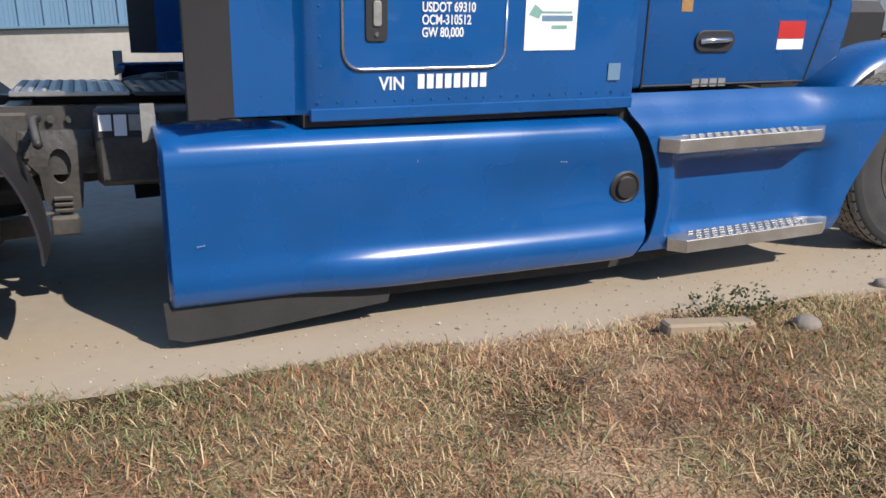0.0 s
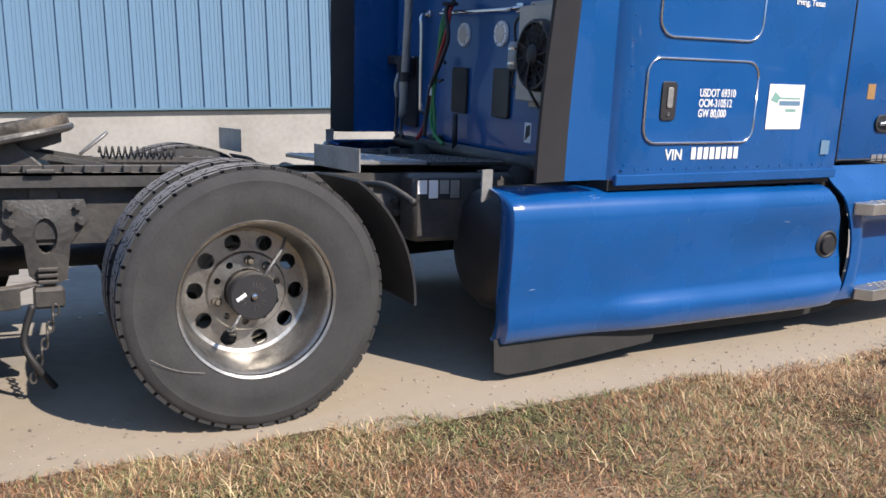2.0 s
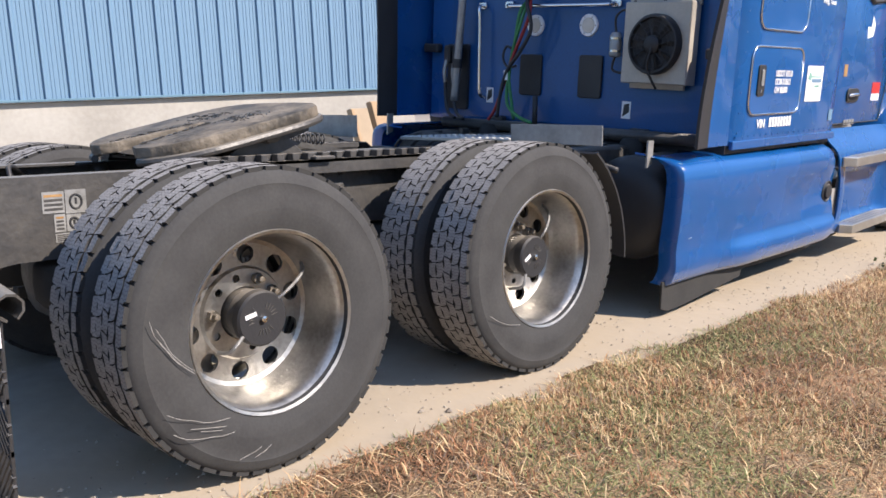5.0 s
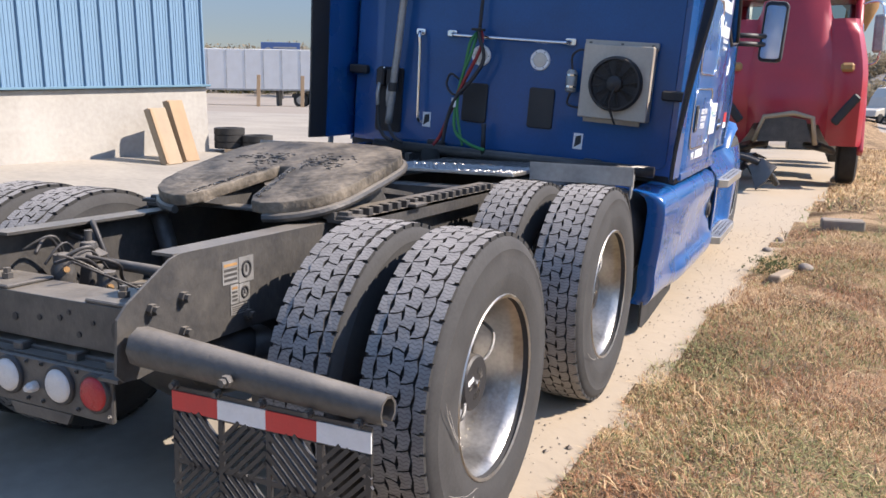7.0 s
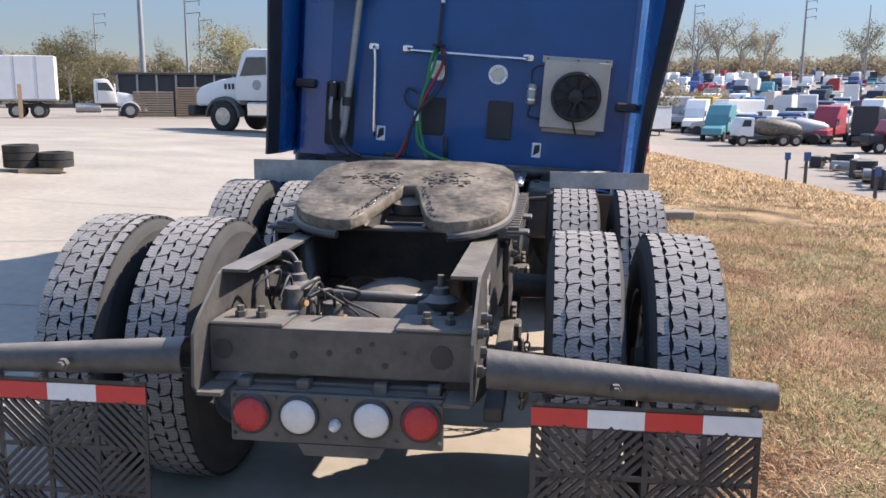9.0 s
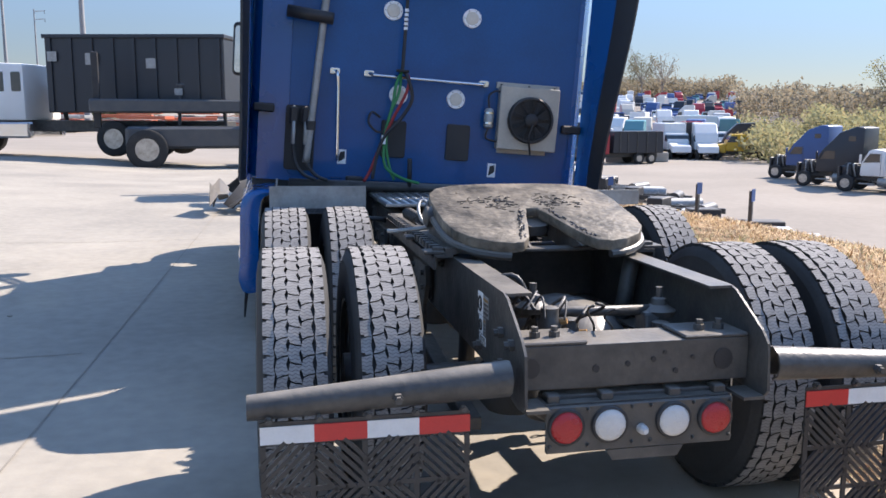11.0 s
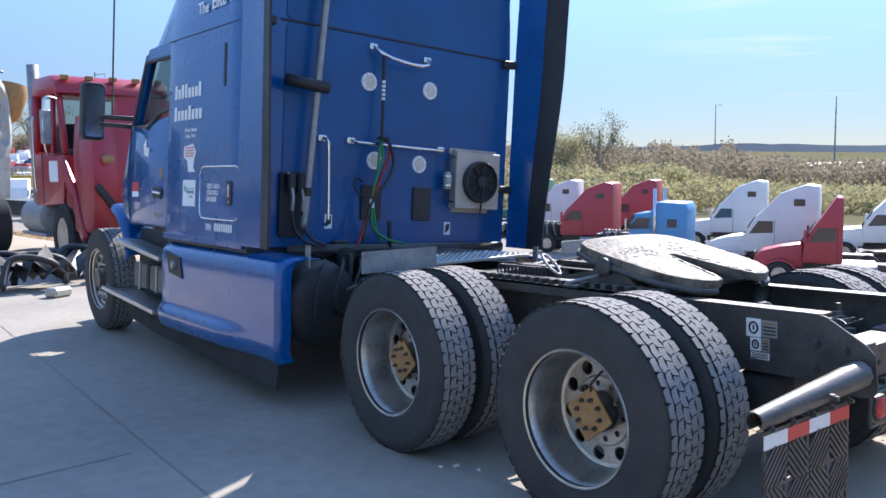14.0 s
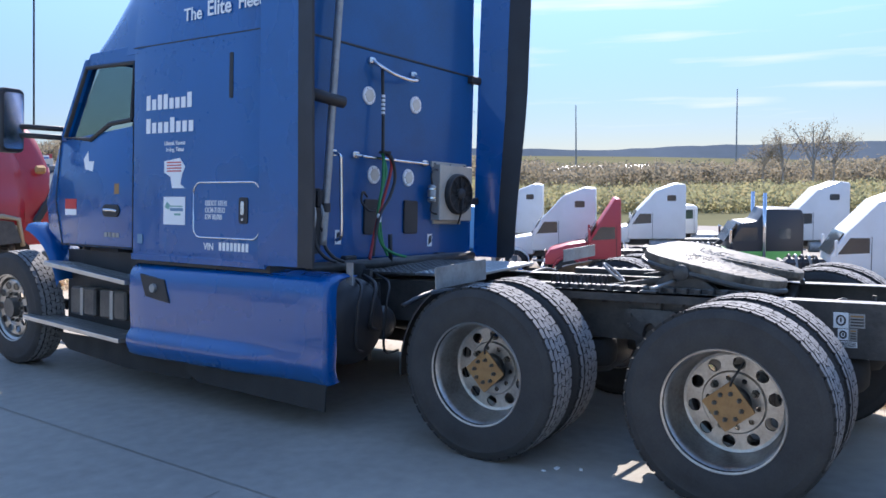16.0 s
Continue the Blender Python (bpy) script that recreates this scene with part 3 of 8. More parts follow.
# frame rails: channels with a tapered tail
for s in (1, -1):
    side = [(6.6, 0.925), (-0.58, 0.925), (-0.62, 0.915), (-0.78, 0.82), (-0.815, 0.785), (-0.825, 0.64), (-0.80, 0.615), (-0.75, 0.61), (-0.5, 0.645), (6.6, 0.645)]
    bm = prism(side, s * 0.405, s * 0.414, "x")
    box(s * 0.32, s * 0.405, -0.60, 6.6, 0.916, 0.925, bm=bm)
    box(s * 0.32, s * 0.405, -0.5, 6.6, 0.645, 0.654, bm=bm)
    box(s * 0.33, s * 0.405, -0.815, -0.70, 0.612, 0.622, bm=bm)
    part("frame_rail", bm, FRAME, truck, "dark dusty steel frame rail", m=RAILS)
    # warning stickers on the rail's side
    for y0, y1, z0, z1, mat, word in ((-0.335, -0.265, 0.795, 0.875, LETTER, "worn white warning sticker"), (-0.41, -0.338, 0.80, 0.872, GALV, "worn grey printed sticker"), (-0.335, -0.285, 0.735, 0.792, LETTER, "small white warning sticker"), (-0.375, -0.288, 0.70, 0.73, LETTER, "faded white text strip"), (-0.375, -0.338, 0.735, 0.795, GALV, "small grey printed sticker")):
        st = part("warning_sticker", box(s * 0.4152, s * 0.4165, y0, y1, z0, z1), GALV if s > 0 else mat, truck, "faded grey warning sticker" if s > 0 else word, m=RAILS)
        yc, zc, w, h = (y0 + y1) / 2, (z0 + z1) / 2, y1 - y0, z1 - z0
        if w < 0.06 and mat is LETTER or w < 0.075 and h > 0.075:
            ring = [(s * 0.4168, yc + 0.28 * w * math.cos(a), zc + 0.3 * h * math.sin(a)) for a in [k * math.pi / 8 for k in range(17)]]
            part("sticker_mark", tube(ring, 0.0045, 5, smooth=False), BLACK, st)
            part("sticker_mark", box(s * 0.4165, s * 0.4172, yc - 0.004, yc + 0.004, zc - 0.12 * h, zc + 0.16 * h), BLACK, st)
        else:
            for k in range(4):
                part("sticker_print", box(s * 0.4165, s * 0.4172, y0 + 0.006, y1 - 0.006, z0 + h * (0.12 + 0.21 * k), z0 + h * (0.24 + 0.21 * k)), RUST if k == 3 and h > 0.05 else FRAME, st)
    # slide rail with its row of teeth
    bm = box(s * 0.415, s * 0.50, 0.15, 1.55, 0.925, 0.937)
    box(s * 0.49, s * 0.50, 0.15, 1.55, 0.88, 0.937, bm=bm)
    box(s * 0.40, s * 0.45, 0.15, 1.55, 0.937, 0.962, bm=bm)
    for k in range(19):
        box(s * 0.452, s * 0.498, 0.17 + k * 0.073, 0.20 + k * 0.073, 0.937, 0.965, 0.002, bm=bm)
    part("slide_rail", bm, FRAME, truck, m=RAILS)
    for k in range(9):
        share("bolt", bolt_mesh, truck, RAILS @ pose(s * 0.414, 0.35 + 0.16 * k, 0.87, 0, 0, 0 if s > 0 else 180) @ Matrix.Scale(1.2, 4))
    for yy, zz in ((-0.58, 0.80), (-0.58, 0.70), (-0.70, 0.79), (-0.70, 0.68), (-0.3, 0.69)):
        share("bolt", bolt_mesh, truck, RAILS @ pose(s * 0.414, yy, zz, 0, 0, 0 if s > 0 else 180) @ Matrix.Scale(1.5, 4))
    # cast suspension hangers with an oval opening
    for yc in (0.68, 2.06):
        outline = [(yc - 0.15, 0.83), (yc + 0.15, 0.83), (yc + 0.17, 0.74), (yc + 0.09, 0.66), (yc + 0.07, 0.47), (yc - 0.06, 0.47), (yc - 0.08, 0.66), (yc - 0.15, 0.72)]
        bm = bmesh.new()
        ov = [bm.verts.new((s * 0.455, yc + 0.043 * math.cos(a * math.pi / 8), 0.685 + 0.072 * math.sin(a * math.pi / 8))) for a in range(16)]
        dense = []
        for a in range(16):
            t = a * math.pi / 8
            d = Vector((math.cos(t), math.sin(t)))
            best = 1e9
            for i in range(8):
                p, q = Vector(outline[i]) - Vector((yc, 0.685)), Vector(outline[(i + 1) % 8]) - Vector((yc, 0.685))
                e = q - p
                den = d.x * e.y - d.y * e.x
                if abs(den) > 1e-9:
                    k, u = (p.x * e.y - p.y * e.x) / den, (p.x * d.y - p.y * d.x) / den
                    if k > 0 and -1e-6 <= u <= 1 + 1e-6:
                        best = min(best, k)
            dense.append(bm.verts.new((s * 0.44, yc + d.x * best, 0.685 + d.y * best)))
        fs = [bm.faces.new((ov[i], ov[(i + 1) % 16], dense[(i + 1) % 16], dense[i])) for i in range(16)]
        bmesh.ops.recalc_face_normals(bm, faces=fs)
        bmesh.ops.solidify(bm, geom=fs, thickness=0.022 * s)
        hanger = part("suspension_hanger", bm, FRAME, truck, "grey cast steel suspension hanger", m=RAILS)
        part("spring_seat", box(s * 0.415, s * 0.50, yc - 0.055, yc + 0.06, 0.40, 0.48, 0.01), FRAME, hanger)
        for dz in (0.495, 0.52, 0.545):
            part("shim", box(s * 0.45, s * 0.475, yc - 0.035, yc + 0.04, dz, dz + 0.014, 0.003), FRAME, hanger)
        for dy, dz in ((-0.12, 0.8), (0.12, 0.8), (-0.12, 0.735), (0.13, 0.74), (-0.02, 0.87), (0.05, 0.87)):
            share("bolt", bolt_mesh, truck, RAILS @ pose(s * (0.448 if dz < 0.85 else 0.414), yc + dy, dz, 0, 0, 0 if s > 0 else 180) @ Matrix.Scale(1.5, 4))
        # trailing arm, damper and air bag
        part("trailing_arm", prism([(yc - 0.1, 0.40), (yc - 0.1, 0.47), (yc + 0.0, 0.50), (yc - 0.6, 0.44), (yc - 0.95, 0.42), (yc - 0.95, 0.37), (yc - 0.6, 0.37)], s * 0.40, s * 0.47, "x", 0.006), FRAME, truck, m=RAILS)
        part("air_spring", lathe([(0.46, 0.09), (0.49, 0.115), (0.55, 0.12), (0.61, 0.115), (0.63, 0.09)], 24, "z", m=pose(s * 0.3, yc - 0.98, 0)), RUBBER, truck, "black rubber air spring", 50, RAILS)
        part("shock_absorber", tube([(s * 0.34, yc - 0.45, 0.40), (s * 0.36, yc - 0.60, 0.92)], 0.036, 14), FRAME, truck, "dusty black shock absorber", 50, RAILS)

# cross members and tail
bm = prism([(-0.60, 0.784), (-0.765, 0.784), (-0.765, 0.65), (-0.66, 0.65), (-0.66, 0.66), (-0.755, 0.66), (-0.755, 0.774), (-0.60, 0.774)], -0.403, 0.403, "x", 0.003)
xm = part("cross_member", bm, FRAME, truck, "dusty dark steel rear cross member", m=TAIL @ Matrix.Diagonal((0.93, 1, 1, 1)))
for x in (-0.327, -0.26, 0.256, 0.327):
    share("bolt", bolt_mesh, xm, pose(x, -0.70, 0.797, 0, -90, 0) @ Matrix.Scale(1.5, 4))
for x0, x1 in ((-0.40, -0.17), (0.17, 0.40)):
    part("mount_pad", box(x0, x1, -0.768, -0.60, 0.7845, 0.797, 0.004), FRAME, xm)
for x, z, r in ((-0.36, 0.73, 0.03), (0.31, 0.73, 0.034), (-0.14, 0.72, 0.012), (-0.03, 0.73, 0.009), (0.06, 0.74, 0.009), (0.1, 0.76, 0.007), (0.14, 0.70, 0.009), (0.2, 0.74, 0.007)):
    part("bolt_hole", lathe([(-0.7685, r), (-0.7655, r)], 14, "y", m=pose(x, 0, z - 0.012)), BLACK, xm)
bm = box(-0.30, 0.30, -0.815, -0.800, 0.468, 0.612, 0.004)
box(-0.30, 0.30, -0.80, -0.72, 0.604, 0.616, bm=bm)
prism([(-0.11, 0.468), (-0.09, 0.435), (0.12, 0.435), (0.14, 0.468)], -0.815, -0.803, "y", bm=bm)
panel = part("lamp_panel", bm, FRAME, truck, "bent black steel lamp panel", m=TAIL)
for x, mat, name in ((-0.24, LAMPRED, "tail_lamp"), (-0.103, LAMPWHITE, "reversing_lamp"), (0.103, LAMPWHITE, "reversing_lamp"), (0.24, LAMPRED, "tail_lamp")):
    lamp = part(name, lathe([(-0.815, 0.049), (-0.826, 0.049), (-0.833, 0.042), (-0.837, 0.02), (-0.838, 0.0)], 28, "y", m=pose(x, 0, 0.55)), mat, truck, "round red tail lamp" if mat is LAMPRED else "round white reversing lamp", 50, TAIL)
    part("grommet", lathe([(-0.815, 0.058), (-0.824, 0.057), (-0.827, 0.053), (-0.826, 0.048)], 28, "y", m=pose(x, 0, 0.55)), BLACK, lamp, "black rubber grommet", 60)
part("plate_lamp", lathe([(-0.815, 0.016), (-0.835, 0.015), (-0.85, 0.008)], 12, "y", m=pose(0.0, 0, 0.53)), LAMPWHITE, truck, "broken white lamp", m=TAIL)
for x in (-0.29, -0.17, -0.03, 0.03, 0.17, 0.29):
    for z in (0.6, 0.49):
        share("bolt", bolt_mesh, panel, pose(x, -0.814, z, 0, 0, -90) @ Matrix.Scale(0.55, 4))
bm = box(-0.29, 0.29, -0.76, -0.70, 0.612, 0.628, 0.003)
for x in (-0.27, -0.1, 0.12, 0.27):
    box(x - 0.02, x + 0.02, -0.79, -0.74, 0.612, 0.64, 0.004, bm=bm)
part("lamp_bracket", bm, FRAME, truck, m=TAIL)

# mud flap hangers, stripes and perforated flaps
HANG = CHASSIS @ pose(0, 0.02, 0)
SLAT = material("ribbed_rubber_flap", (0.022, 0.022, 0.023), 0.42, 0, (0.04, 0.04, 0.042), 9, 80, 0.1, spec=0.5)
for s in (1, -1):
    rows = []
    for k in range(13):
        t = k / 12
        x, z, r = s * (0.418 + 0.74 * t), 0.712 - 0.042 * t, 0.054 - 0.018 * t
        rows.append([(x, -0.79 - r * math.cos(a), z + r * math.sin(a)) for a in [radians(d) for d in (-75, -40, 0, 40, 80, 120, 160, 200, 240)]])
    bm = shell(rows, thick=0.006)
    hang = part("flap_hanger", bm, FRAME, truck, "dented black steel mud flap hanger", 50, HANG)
    for k in range(5):
        share("bolt", bolt_mesh, hang, pose(s * (0.56 + 0.135 * k), -0.815, 0.64, 0, 0, -90))
    share("bolt", bolt_mesh, hang, pose(s * 0.75, -0.845, 0.69, 0, 0, -90) @ Matrix.Scale(1.3, 4))
    flap = part("mud_flap", box(s * 0.537, s * 1.125, -0.806, -0.800, 0.562, 0.63), SLAT, truck, "black perforated rubber mud flap", m=HANG)
    for x in (0.537, 0.6835, 0.83, 0.9765, 1.11):
        part("flap_bar", box(s * x, s * (x + 0.015), -0.808, -0.800, 0.02, 0.5615), SLAT, flap)
    for z in (0.02, 0.15, 0.287, 0.424):
        part("flap_bar", box(s * 0.537, s * 1.125, -0.8075, -0.8005, z, z + 0.014), SLAT, flap)
    for k in range(4):
        x0 = s * (0.537 + 0.147 * k)
        part("reflective_stripe", box(x0, x0 + s * 0.147, -0.810, -0.806, 0.568, 0.618), (TAPERED, TAPEWHITE)[k % 2 if s > 0 else k % 2], flap, "red reflective stripe" if k % 2 == 0 else "white reflective stripe")
    bm = bmesh.new()
    for gx in range(4):
        for gz in range(4):
            cx, cz, sg = 0.612 + gx * 0.146, 0.495 - gz * 0.137, 1 if (gx + gz) % 2 == 0 else -1
            for k in range(7):
                o = -0.06 + k * 0.02
                L = 0.092 - abs(o) * 0.72
                m = pose(s * cx, 0, cz, 0, 45 * sg, 0) @ pose(0, 0, o)
                box(-L, L, -0.811, -0.8015, -0.0056, 0.0056, bm=bm, m=m)
    tagged(part("flap_ribs", bm, SLAT, flap, "open diagonal rubber ribs"), kind="stuff")

# axles, differentials, drive shaft and brake chambers
for y in (0.0, 1.35):
    part("axle", lathe([(-0.66, 0.06), (-0.3, 0.065), (-0.22, 0.09), (-0.12, 0.17), (0.0, 0.205), (0.12, 0.17), (0.22, 0.09), (0.3, 0.065), (0.66, 0.06)], 28, "x", m=pose(0, y, 0.50)), FRAME, truck, "dusty cast axle housing", 40, AXLE)
    part("differential", lathe([(-0.36, 0.05), (-0.33, 0.14), (-0.22, 0.22), (-0.05, 0.25), (0.12, 0.23), (0.24, 0.15), (0.3, 0.08)], 28, "y", m=pose(0.02, y, 0.565)), FRAME, truck, "rounded dusty differential cover", 40, AXLE)
    for s in (1, -1):
        part("brake_chamber", lathe([(-0.1, 0.06), (-0.08, 0.085), (0.0, 0.09), (0.02, 0.095), (0.04, 0.09), (0.1, 0.08), (0.12, 0.05)], 20, "y", m=pose(s * 0.3, y - 0.22, 0.55)), FRAME, truck, "dusty brake chamber", 40, AXLE)
    part("torque_rod", tube([(-0.34, y - 0.32, 0.80), (0.25, y - 0.36, 0.80)], 0.018, 12), FRAME, truck, "steel torque rod", 50, CHASSIS)
    part("levelling_valve", lathe([(0.0, 0.05), (0.02, 0.06), (0.04, 0.03), (0.06, 0.025), (0.065, 0.012), (0.10, 0.012)], 16, "z", m=pose(0.24, y - 0.36, 0.78)), FRAME, truck, "rusty ball joint stud", 40, CHASSIS)
    part("levelling_valve", lathe([(0.0, 0.05), (0.02, 0.06), (0.04, 0.03), (0.06, 0.025), (0.065, 0.012), (0.10, 0.012)], 16, "z", m=pose(-0.22, y - 0.36, 0.81)), FRAME, truck, "rusty ball joint stud", 40, CHASSIS)
    for k in range(3):
        hose([(-0.36, y - 0.2 - 0.06 * k, 0.88), (-0.26, y - 0.3, 0.92 - 0.04 * k), (-0.2, y - 0.28 - 0.05 * k, 0.75), (-0.24, y - 0.2, 0.62)], 0.010, BLACK, truck, "air_line").matrix_local = CHASSIS
part("drive_shaft", tube([(0.02, 0.3, 0.56), (0.02, 1.1, 0.55)], 0.055, 16), FRAME, truck, "", 50, AXLE)
part("drive_shaft", tube([(0.02, 1.6, 0.56), (0.0, 5.0, 0.72)], 0.06, 16), FRAME, truck, "", 50, AXLE)
for y in (0.68, 1.9, 2.75):
    bm = box(-0.403, 0.403, y - 0.06, y + 0.06, 0.66, 0.90, 0.01)
    part("cross_member", bm, FRAME, truck, "dark steel cross member", m=CHASSIS)

# wiring and valves between the tail's rails
trnd = random.Random(17)
for k in range(9):
    x, y = -0.30 + 0.035 * k, -0.60 + trnd.uniform(0, 0.1)
    hose([(x, y, 0.80 + trnd.uniform(0, 0.08)), (x + trnd.uniform(-0.04, 0.06), y + 0.08, 0.90 - 0.01 * k), (x + trnd.uniform(-0.05, 0.08), y + 0.2, 0.74), (x + 0.05, y + 0.3, 0.60 + trnd.uniform(0, 0.12))], 0.004 + 0.002 * (k % 2), BLACK if k % 3 else FRAME, truck, "air_line").matrix_local = CHASSIS
for x, y, z in ((-0.20, -0.48, 0.80), (-0.10, -0.40, 0.74), (0.22, -0.42, 0.72)):
    v = part("relay_valve", lathe([(-0.05, 0.02), (-0.045, 0.035), (0.0, 0.04), (0.02, 0.03), (0.05, 0.03), (0.055, 0.012)], 16, "z", m=pose(x, y, z)), FRAME, truck, "dusty relay valve", 40, CHASSIS)
    part("fitting", tube([(x, y, z), (x + 0.05, y - 0.03, z + 0.01)], 0.010, 8), RUST, v, "brass fitting")
for x in (-0.19, 0.20):
    part("rod_bracket", prism([(-0.44, 0.62), (-0.30, 0.62), (-0.32, 0.80), (-0.40, 0.80)], x - 0.03, x + 0.03, "x", 0.01), FRAME, truck, "cast torque rod bracket", m=CHASSIS)
# loose chain and strap hanging below the right rail
for k in range(9):
    link = [(0.50 + 0.012 * math.cos(a) * (k % 2), 0.70 - 0.012 * k + 0.012 * math.cos(a) * (1 - k % 2), 0.42 - 0.034 * k + 0.022 * math.sin(a)) for a in [j * math.pi / 5 for j in range(11)]]
    part("chain_link", tube(link, 0.005, 6), FRAME, truck, "rusty link of a hanging chain")
part("hanging_strap", tube([(0.47, 0.62, 0.44), (0.49, 0.58, 0.30), (0.52, 0.62, 0.20), (0.50, 0.68, 0.10)], 0.014, 8), BLACK, truck, "black strap hanging below the chassis", 60)

# fifth wheel: a thick greasy plate, tipped back, with a throat
half = [(0.026, 0.44), (0.03, 0.40), (0.045, 0.36), (0.075, 0.22), (0.115, 0.06), (0.15, 0.0), (0.2, -0.012), (0.27, 0.01), (0.345, 0.07), (0.395, 0.16), (0.415, 0.28), (0.418, 0.56), (0.405, 0.68), (0.36, 0.77), (0.27, 0.82), (0.12, 0.84)]
outline = half + [(-x, y) for x, y in reversed(half)]
FIFTH = CHASSIS @ pose(0.012, 0.015, 0.98, 12.3, 0, 0) @ Matrix.Diagonal((1.0, 0.95, 1, 1))
bm = prism(outline, -0.022, 0.022, "z", 0.006)
plate = part("fifth_wheel", bm, GREASE, truck, "greasy worn fifth wheel plate tipped back", 40, FIFTH)
bm = bmesh.new()
for s in (1, -1):
    tube([(s * x, y, -0.035) for x, y in half[6:]], 0.016, 8, bm=bm)
    for x in (0.10, 0.24):
        prism([(0.05, -0.02), (0.80, -0.02), (0.78, -0.09), (0.5, -0.12), (0.3, -0.12)], s * x, s * (x + 0.012), "x", bm=bm)
part("skirt_rib", bm, FRAME, plate, "rolled lower edge and ribs of the plate")
greasy = material("fresh_black_grease", (0.02, 0.019, 0.017), 0.25, 0, (0.05, 0.046, 0.04), 20, 60, 0.6, depth=0.01)
bm = bmesh.new()
rnd = random.Random(2)
for k in range(240):
    x, y = rnd.gauss(0, 0.13), rnd.gauss(0.53, 0.055)
    if 0.045 < abs(x) < 0.30:
        w = rnd.uniform(0.003, 0.016)
        box(-w, w, -0.002, 0.002, 0, rnd.uniform(0.001, 0.004), 0.0006, bm=bm, m=pose(x, y, 0.0216, 0, 0, rnd.uniform(-40, 40)))
for s in (1, -1):
    for k in range(40):
        t = rnd.random()
        x, y = s * (0.05 + 0.09 * t + rnd.uniform(0, 0.02)), 0.40 - 0.38 * t
        box(-0.010, 0.010, -0.003, 0.003, -0.003, rnd.uniform(0.001, 0.006), 0.0008, bm=bm, m=pose(x, y, 0.0216, 0, 0, rnd.uniform(50, 110)))
tagged(part("grease_smear", bm, greasy, plate, "fresh black grease around the throat"), kind="stuff")
part("lock_jaw", lathe([(-0.07, 0.07), (-0.03, 0.07), (-0.03, 0.04)], 24, "z", m=pose(0, 0.40, 0)), FRAME, plate, "dark lock jaw in the throat", 40)
for s in (1, -1):
    part("pivot_bracket", prism([(0.28, 0.925), (0.72, 0.925), (0.62, 1.02), (0.55, 1.085), (0.46, 1.085), (0.40, 1.02)], s * 0.30 - 0.03, s * 0.36 - 0.03, "x", 0.008), FRAME, truck, "heavy cast pivot bracket", m=CHASSIS)
    part("pivot_pin", lathe([(s * 0.28, 0.045), (s * 0.40, 0.045), (s * 0.41, 0.03)], 18, "x", m=pose(-0.03, 0.505, 1.05)), FRAME, truck, "", 40, CHASSIS)
    part("slide_plate", prism([(0.55, 1.0), (0.60, 1.02), (1.0, 0.95), (0.98, 0.937)], s * 0.29 - 0.03, s * 0.32 - 0.03, "x"), FRAME, truck, "sloping guide plate", m=CHASSIS)
for y0, y1 in ((0.16, 0.24), (0.62, 0.72)):
    part("base_plate", box(-0.50, 0.50, y0, y1, 0.937, 0.951, 0.003), FRAME, truck, "flat steel base of the fifth wheel", m=CHASSIS)
part("release_handle", tube([(-0.40, 0.55, 1.0), (-0.55, 0.60, 0.98), (-0.58, 0.62, 0.98)], 0.01, 8), GALV, truck, "steel release handle", 50, CHASSIS)
loop = [(-0.36 + 0.03 * math.cos(a), 0.93 + 0.06 * math.sin(a), 1.03 + 0.05 * math.sin(a)) for a in [k * math.pi / 6 for k in range(13)]]
part("grab_ring", tube(loop, 0.008, 8), GALV, truck, "bright oval steel ring", 50, CHASSIS)
coil = [(-0.38 + 0.028 * math.cos(k * 0.9), 0.95 + 0.0042 * k, 0.985 + 0.028 * math.sin(k * 0.9)) for k in range(90)]
part("coiled_line", tube(coil, 0.005, 6, smooth=False), BLACK, truck, "black coiled air line", 60, CHASSIS)

# catwalk of punched aluminium
def punched(x0, x1, y0, y1, z, step=0.05):
    bm = box(x0, x1, y0, y1, z - 0.02, z, 0.003)
    nx, ny = max(1, int((x1 - x0) / step)), max(1, int((y1 - y0) / step))
    for i in range(nx):
        for j in range(ny):
            cx, cy = x0 + (i + 0.5) * (x1 - x0) / nx, y0 + (j + 0.5) * (y1 - y0) / ny
            lathe([(z, step * 0.34), (z + 0.004, step * 0.27), (z + 0.0045, step * 0.2), (z - 0.004, step * 0.16)], 8, "z", bm=bm, m=pose(cx, cy, 0))
    return bm


part("catwalk", punched(-0.42, 0.42, 1.90, 2.35, 0.985), STEPMETAL, truck, "punched aluminium catwalk plate", m=CHASSIS)
part("catwalk", punched(-0.42, 0.42, 2.37, 2.86, 0.982), FRAME, truck, "dark punched catwalk plate", m=CHASSIS)
bm = box(0.601, 0.605, 2.21, 2.44, 0.815, 0.912)
lab = part("warning_label", bm, BLACK, truck, "black and white printed warning label", m=CHASSIS)
for k in range(4):
    part("label_print", box(0.6052, 0.6062, 2.216 + k * 0.056, 2.263 + k * 0.056, 0.842 - 0.02 * (k % 2), 0.905), LETTER if k < 2 else GALV, lab)
for x in (0.48, 0.20):
    part("air_tank", lathe([(2.45, 0.06), (2.47, 0.10), (2.5, 0.115), (3.3, 0.115), (3.33, 0.1), (3.35, 0.06)], 24, "y", m=pose(-0.6, 0, 0.66)) if x < 0.3 else box(0.43, 0.60, 2.2, 2.9, 0.62, 0.93, 0.02), FRAME, truck, "black equipment box" if x > 0.3 else "black air tank", 40, CHASSIS)

